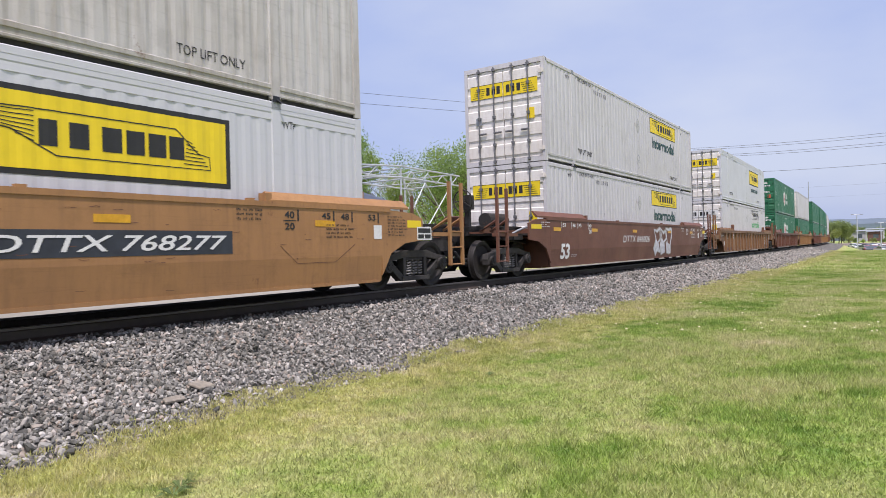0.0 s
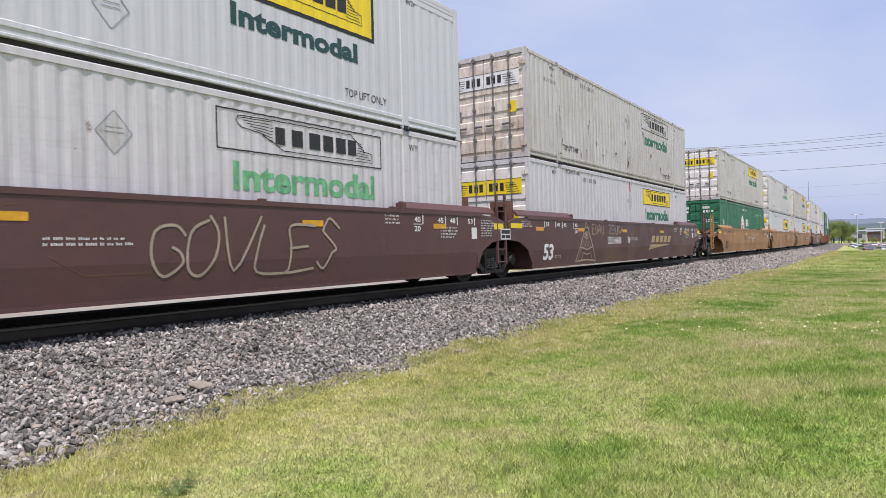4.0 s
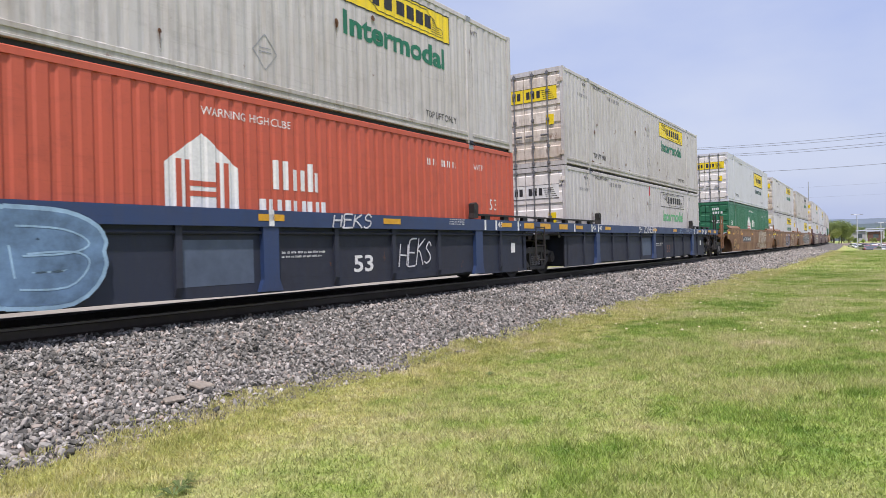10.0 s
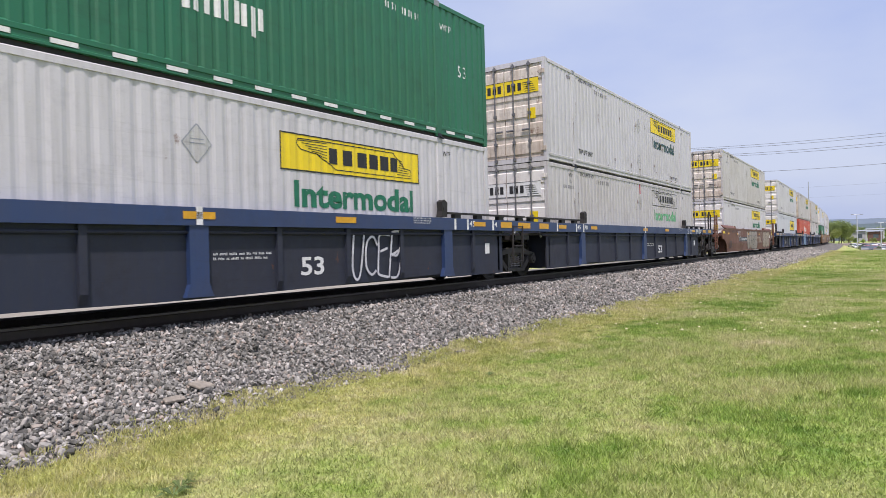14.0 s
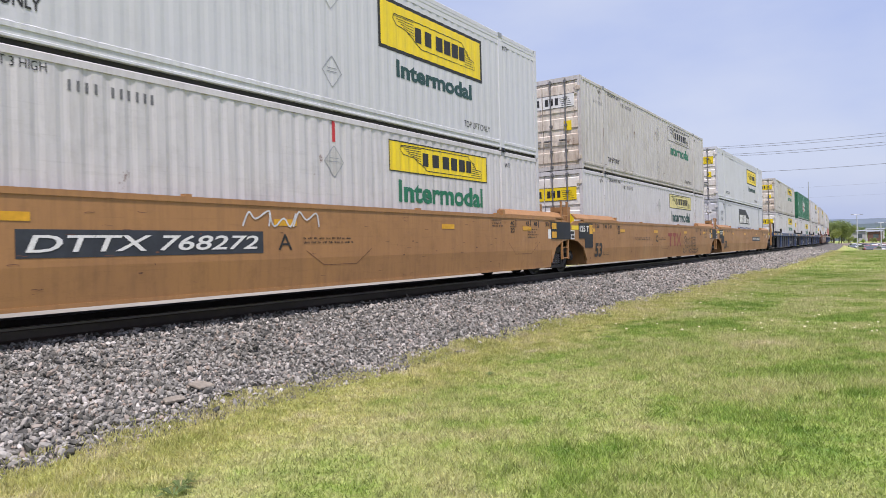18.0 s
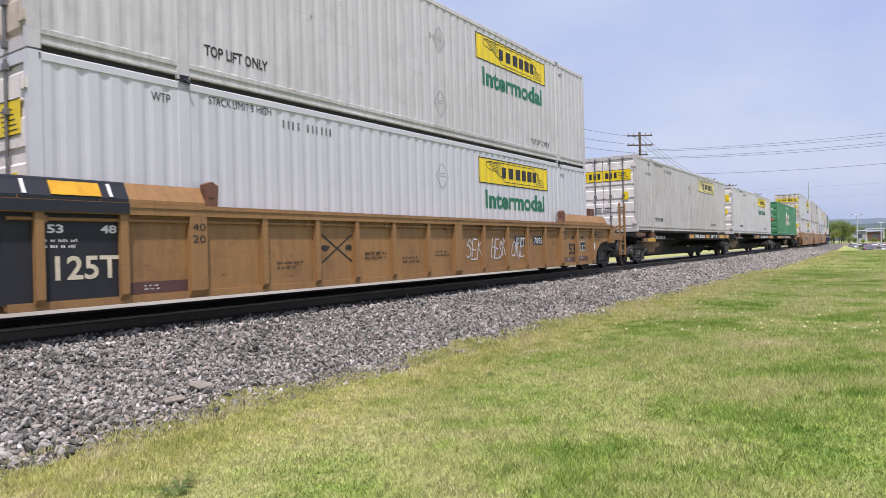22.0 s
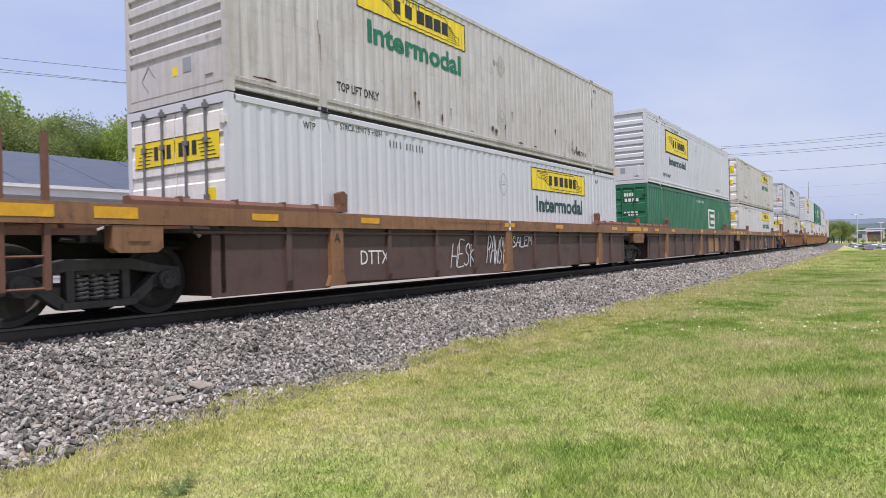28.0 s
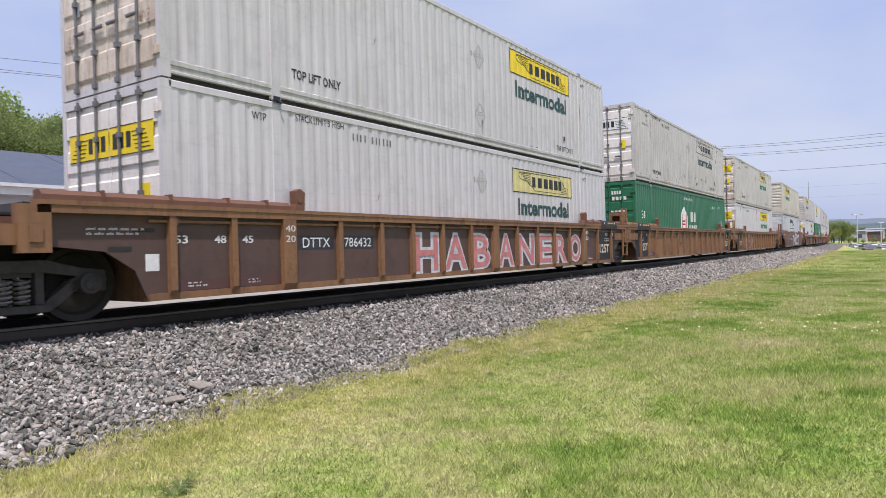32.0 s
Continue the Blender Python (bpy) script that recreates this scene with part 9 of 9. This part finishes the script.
# nearer trees past the building's end
for x, y, s, k in ((55, 24.5, 1.2, 2), (60, 28, 1.25, 1), (51.5, 27, 1.05, 2), (36.5, 40, 1.75, 1), (31.5, 43, 1.15, 1), (43, 40, 1.8, 0), (49, 39.5, 1.75, 1), (54, 41, 1.45, 0), (57, 44, 1.15, 0), (60, 40, 1.1, 2), (66, 42, 1.1, 4), (70, 40, 1.15, 2), (74, 38, 1.1, 0), (79, 42, 0.9, 2), (88, 46, 0.8, 1), (97, 50, 0.8, 2), (108, 55, 0.8, 0)):
    tree(x, y, -0.7, s, k, tr.uniform(0, 360))
# low scrub under the trees
for i in range(18):
    x = 12 + i * 3.6 + tr.uniform(-1, 1)
    b = thing("bush", "dense low green bush under the trees", "bush", "bushes under the trees")
    b.matrix_basis = pose(x, 41 + tr.uniform(-3, 3), 0.9, 0, 0, tr.uniform(0, 360)) @ Matrix.Diagonal((0.9, 0.9, 0.62, 1))
    put("foliage", FAR_CROWNS[tr.choice((0, 1, 3))], b)
# the bank itself
bm = bmesh.new()
prism(bm, [(38, -0.75), (50, 1.6), (62, 4.6), (90, 9.0), (140, 11.0), (140, -0.8)], -120, 66, "x")
bank = new("bank", finish("bank", bm, MAT["lawn"]))
tagged(bank, "grassy bank rising under the wood", "ground", kind="structure")
# clump at the far end of the lawn
for x, y, s, k in ((385, 15.5, 1.3, 3), (388, 19, 1.38, 3), (396, 22.3, 1.35, 3), (400, 17.4, 1.4, 3), (394, 13.2, 1.15, 3), (410, 20.5, 1.4, 3), (440, 24, 1.3, 3), (380, 18.5, 0.9, 3), (383, 13.8, 0.75, 3), (372, 9.0, 0.42, 3), (368, 5.5, 0.34, 0), (376, 2.0, 0.40, 3), (366, -2.0, 0.36, 3), (372, -6.5, 0.42, 0), (375, 11.5, 0.5, 3), (455, 9.5, 0.9, 3), (460, -3.0, 0.8, 0), (520, 14, 1.2, 3), (500, 18, 1.0, 3), (505, 10, 0.9, 0), (515, 4, 0.95, 3), (510, -2, 0.9, 3), (530, 7, 1.1, 3), (540, 1, 1.2, 3), (520, -8, 1.0, 0), (545, -12, 1.1, 3), (560, 22, 1.3, 3), (565, -4, 1.2, 3)):
    tree(x, y, GRASS_Z - 1.9, s, k, tr.uniform(0, 360), FAR_CROWNS)

# ---------------- far end: car park, sheds, hills ----------------
bm = bmesh.new()
LOT_Z = GRASS_Z - 1.93
prism(bm, [(96, -80), (96, -12.5), (150, -6.8), (220, -0.4), (330, 9.0), (342, 9.0), (342, -80)], LOT_Z - 0.3, LOT_Z, "z")
lot = new("car_park", finish("car_park", bm, MAT["pavement"]))
tagged(lot, "pale concrete car park beyond the lawn", "pavement", kind="structure")
CARS = []


def car(paint, label):
    c = thing("car", label, "car", "cars in the car park")
    bm = bmesh.new()
    prism(bm, [(-2.15, 0.30), (2.15, 0.30), (2.2, 0.62), (2.05, 0.82), (1.2, 0.92), (-2.0, 0.95), (-2.2, 0.7)], -0.86, 0.86)
    part("body", bm, paint, c)
    bm = bmesh.new()
    prism(bm, [(1.15, 0.92), (0.45, 1.42), (-1.2, 1.46), (-1.95, 0.95)], -0.74, 0.74)
    part("glasshouse", bm, "window", c)
    bm = bmesh.new()
    prism(bm, [(0.45, 1.425), (0.3, 1.49), (-1.15, 1.52), (-1.3, 1.455)], -0.72, 0.72)
    part("roof", bm, paint, c)
    for x in (-1.35, 1.35):
        for y in (-0.80, 0.80):
            put("wheel", shared("tyre", "wheel", "rubber", lambda bm: lathe(bm, [(0.12, -0.1), (0.32, -0.1), (0.33, 0.0), (0.32, 0.1), (0.12, 0.1)], 16)), c, Matrix.Translation((x, y, 0.33)))
    return c


MAT["car_white"] = plain("white_car_paint", (0.7, 0.7, 0.7), 0.3, 0, 0.04)
MAT["car_dark"] = plain("charcoal_car_paint", (0.04, 0.042, 0.05), 0.3, 0, 0.05)
MAT["car_grey"] = plain("silver_car_paint", (0.35, 0.36, 0.38), 0.3, 0.4, 0.05)
MAT["car_red"] = plain("dark_red_car_paint", (0.22, 0.03, 0.03), 0.35, 0, 0.05)
cars = [car("car_white", "white saloon car parked beyond the lawn"), car("car_dark", "dark car parked beyond the lawn"), car("car_grey", "silver car parked beyond the lawn"), car("car_red", "dark red car parked beyond the lawn")]
spots = [(193, -5.2), (200, -2.6), (206, -8.2), (214, -5.6), (222, -1.2), (228, -3.9), (236, 0.4), (238, -7.0), (244, -2.4), (252, -5.2), (262, 2.6), (266, -0.4), (270, -3.4), (275, -6.8), (288, 4.6), (292, 1.0), (297, -2.4), (303, -5.8), (186, -9.6), (312, 6.4), (318, 3.4), (324, 7.6), (328, 0.6), (332, 4.8), (181, -7.4), (189, -7.2), (197, -8.8), (203, -5.6), (210, -3.4), (218, -7.6), (224, -6.2), (231, -1.0), (240, -4.6), (247, 0.2), (256, -2.0), (259, -7.6), (280, 1.6), (176, -9.9)]
for i, (x, y) in enumerate(spots):
    m = pose(x, y, LOT_Z, 0, 0, (170 if i % 3 else 25) + (i * 53) % 22)
    if i < 4:
        cars[i].matrix_basis = m
    else:
        copy_thing(cars[(0, 1, 0, 2, 3, 0, 2, 1)[i % 8]], m)
MOVING_CAR = car("car_dark", "dark car driving slowly through the car park")

shed_words = ("long brick-red low building with a pale roof", "white flat-roofed commercial building", "pale grey warehouse with a white roof", "low white-roofed shop building")
MAT["brick_far"] = plain("brown_red_brick", (0.16, 0.085, 0.075), 0.85, 0, 0.2, 1)
for (x, y, lx, ly, h, wall, word) in ((420, 10.2, 20, 7, 5.4, "siding", 1), (400, 2.0, 18, 6, 4.9, "brick_far", 2), (470, 4.0, 30, 9, 6.8, "siding", 3), (392, -9.0, 20, 9, 4.6, "siding", 1)):
    b = thing("commercial_building", shed_words[word] + " in the distance", "building", "buildings beyond the car park")
    bm = bmesh.new()
    box(bm, x, x + lx, y - ly / 2, y + ly / 2, GRASS_Z - 0.1, GRASS_Z + h)
    part("wall", bm, wall, b)
    bm = bmesh.new()
    prism(bm, [(x - 0.6, GRASS_Z + h), (x + lx / 2, GRASS_Z + h + 0.8), (x + lx + 0.6, GRASS_Z + h)], y - ly / 2 - 0.6, y + ly / 2 + 0.6)
    part("roof", bm, "silver", b)
    for k in range(int(ly / 5)):
        put("window", shared(("fw", x), "window", "window", lambda bm: box(bm, x - 0.06, x, -1.1, 1.1, GRASS_Z + h * 0.35, GRASS_Z + h * 0.72)), b, Matrix.Translation((0, y - ly / 2 + 2.5 + k * 5, 0)))
# lamp posts of the car park
for x, y, h in ((209.5, 0.5, 9.9), (205.0, -4.9, 7.4)):
    p = thing("street_lamp", "tall grey car park lamp post with twin heads", "lamp post", "car park lamps")
    p.matrix_basis = pose(x, y, LOT_Z)
    bm = bmesh.new()
    tube(bm, (0, 0, 0), (0, 0, h), 0.15, 8, 0.10)
    part("post", bm, "galv", p)
    bm = bmesh.new()
    tube(bm, (0, -1.0, h), (0, 1.0, h), 0.06, 6)
    part("arm", bm, "galv", p)
    for s in (-1.0, 1.0):
        put("lamp_head", shared("lhead", "lamp_head", "silver", lambda bm: box(bm, -0.25, 0.25, -0.35, 0.35, -0.08, 0.1)), p, Matrix.Translation((0, s, h)))
mast = thing("radio_mast", "tall thin steel radio mast on the skyline", "mast")
mast.matrix_basis = pose(590, 50, 0)
bm = bmesh.new()
tube(bm, (0, 0, 0), (0, 0, 46), 0.45, 6, 0.25)
part("shaft", bm, "silver", mast)
# bare earth bank beyond the car park
MAT["earth"] = plain("dry_brown_earth", (0.19, 0.15, 0.13), 0.95, 0, 0.35, 0.25)
bm = bmesh.new()
prism(bm, [(344, LOT_Z - 0.2), (350, -1.5), (356, -1.25), (362, LOT_Z - 0.2)], -60, 17)
gr = new("earth_bank", finish("earth_bank", bm, MAT["earth"]))
tagged(gr, "long low bank of bare brown earth beyond the car park", "bank", kind="structure")

# wooded ridges on the skyline, air haze mixed into their bluish base colours
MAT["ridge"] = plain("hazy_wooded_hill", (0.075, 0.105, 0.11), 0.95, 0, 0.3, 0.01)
MAT["ridge_far"] = plain("distant_haze_tinted_hill", (0.12, 0.155, 0.19), 0.95, 0, 0.15, 0.006)
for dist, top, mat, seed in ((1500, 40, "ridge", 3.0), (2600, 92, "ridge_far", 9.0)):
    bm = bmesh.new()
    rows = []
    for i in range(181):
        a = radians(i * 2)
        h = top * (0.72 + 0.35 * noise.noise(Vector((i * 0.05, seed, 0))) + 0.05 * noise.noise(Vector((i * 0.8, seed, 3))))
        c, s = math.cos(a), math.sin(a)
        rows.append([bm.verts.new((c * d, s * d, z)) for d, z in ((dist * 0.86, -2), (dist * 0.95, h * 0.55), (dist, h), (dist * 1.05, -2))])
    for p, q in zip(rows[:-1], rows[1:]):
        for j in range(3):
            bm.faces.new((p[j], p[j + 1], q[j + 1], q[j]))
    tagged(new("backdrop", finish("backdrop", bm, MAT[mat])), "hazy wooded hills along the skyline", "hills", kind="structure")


# ---------------- what moves ----------------
def track_pose(s, z):
    x, y, a = on_track(s)
    return pose(x, y, z, 0, 0, math.degrees(a))


def motions():
    for ob, centre, z in MOVERS:
        walk(ob, [(t, track_pose(centre + advance(t), z)) for t in range(33)])
    for w, x, centre in WHEELSETS:
        # turn while the wheel is within sight, one row for each thirtieth of a second
        t0 = max(0.0, (-10 - centre - x) / 21.2)
        t1 = min(32.0, (70 - centre - x) / 21.2)
        rows = []
        if t1 > t0:
            f0, f1 = round(t0 * 30), round(t1 * 30)
            ts = [f / 30 for f in range(f0, f1 + 1)]
            if f0 > 0:
                ts = [0.0] + ts
            if f1 < 960:
                ts = ts + [32.0]
            start = advance(f0 / 30)
            for t in ts:
                d = advance(min(max(t, f0 / 30), f1 / 30)) - start
                rows.append((t, Matrix.Translation((x, 0, WHEEL_R)) @ Matrix.Rotation(d / WHEEL_R, 4, "Y")))
        else:
            rows = [(0.0, Matrix.Translation((x, 0, WHEEL_R))), (32.0, Matrix.Translation((x, 0, WHEEL_R)))]
        walk(w, rows)
    rows = []
    for t, x, y, turn in ((0.0, 188, -60.0, 88), (10.5, 188, -52.0, 88), (12.0, 188, -16.5, 88), (13.0, 188, -4.9, 82), (13.6, 192, -2.4, 40), (14.4, 206, 0.2, 10), (16.0, 226, 1.9, 6), (19.0, 252, 4.2, 4), (32.0, 253, 4.3, 4)):
        rows.append((t, pose(x, y, LOT_Z, 0, 0, turn)))
    walk(MOVING_CAR, rows)


motions()
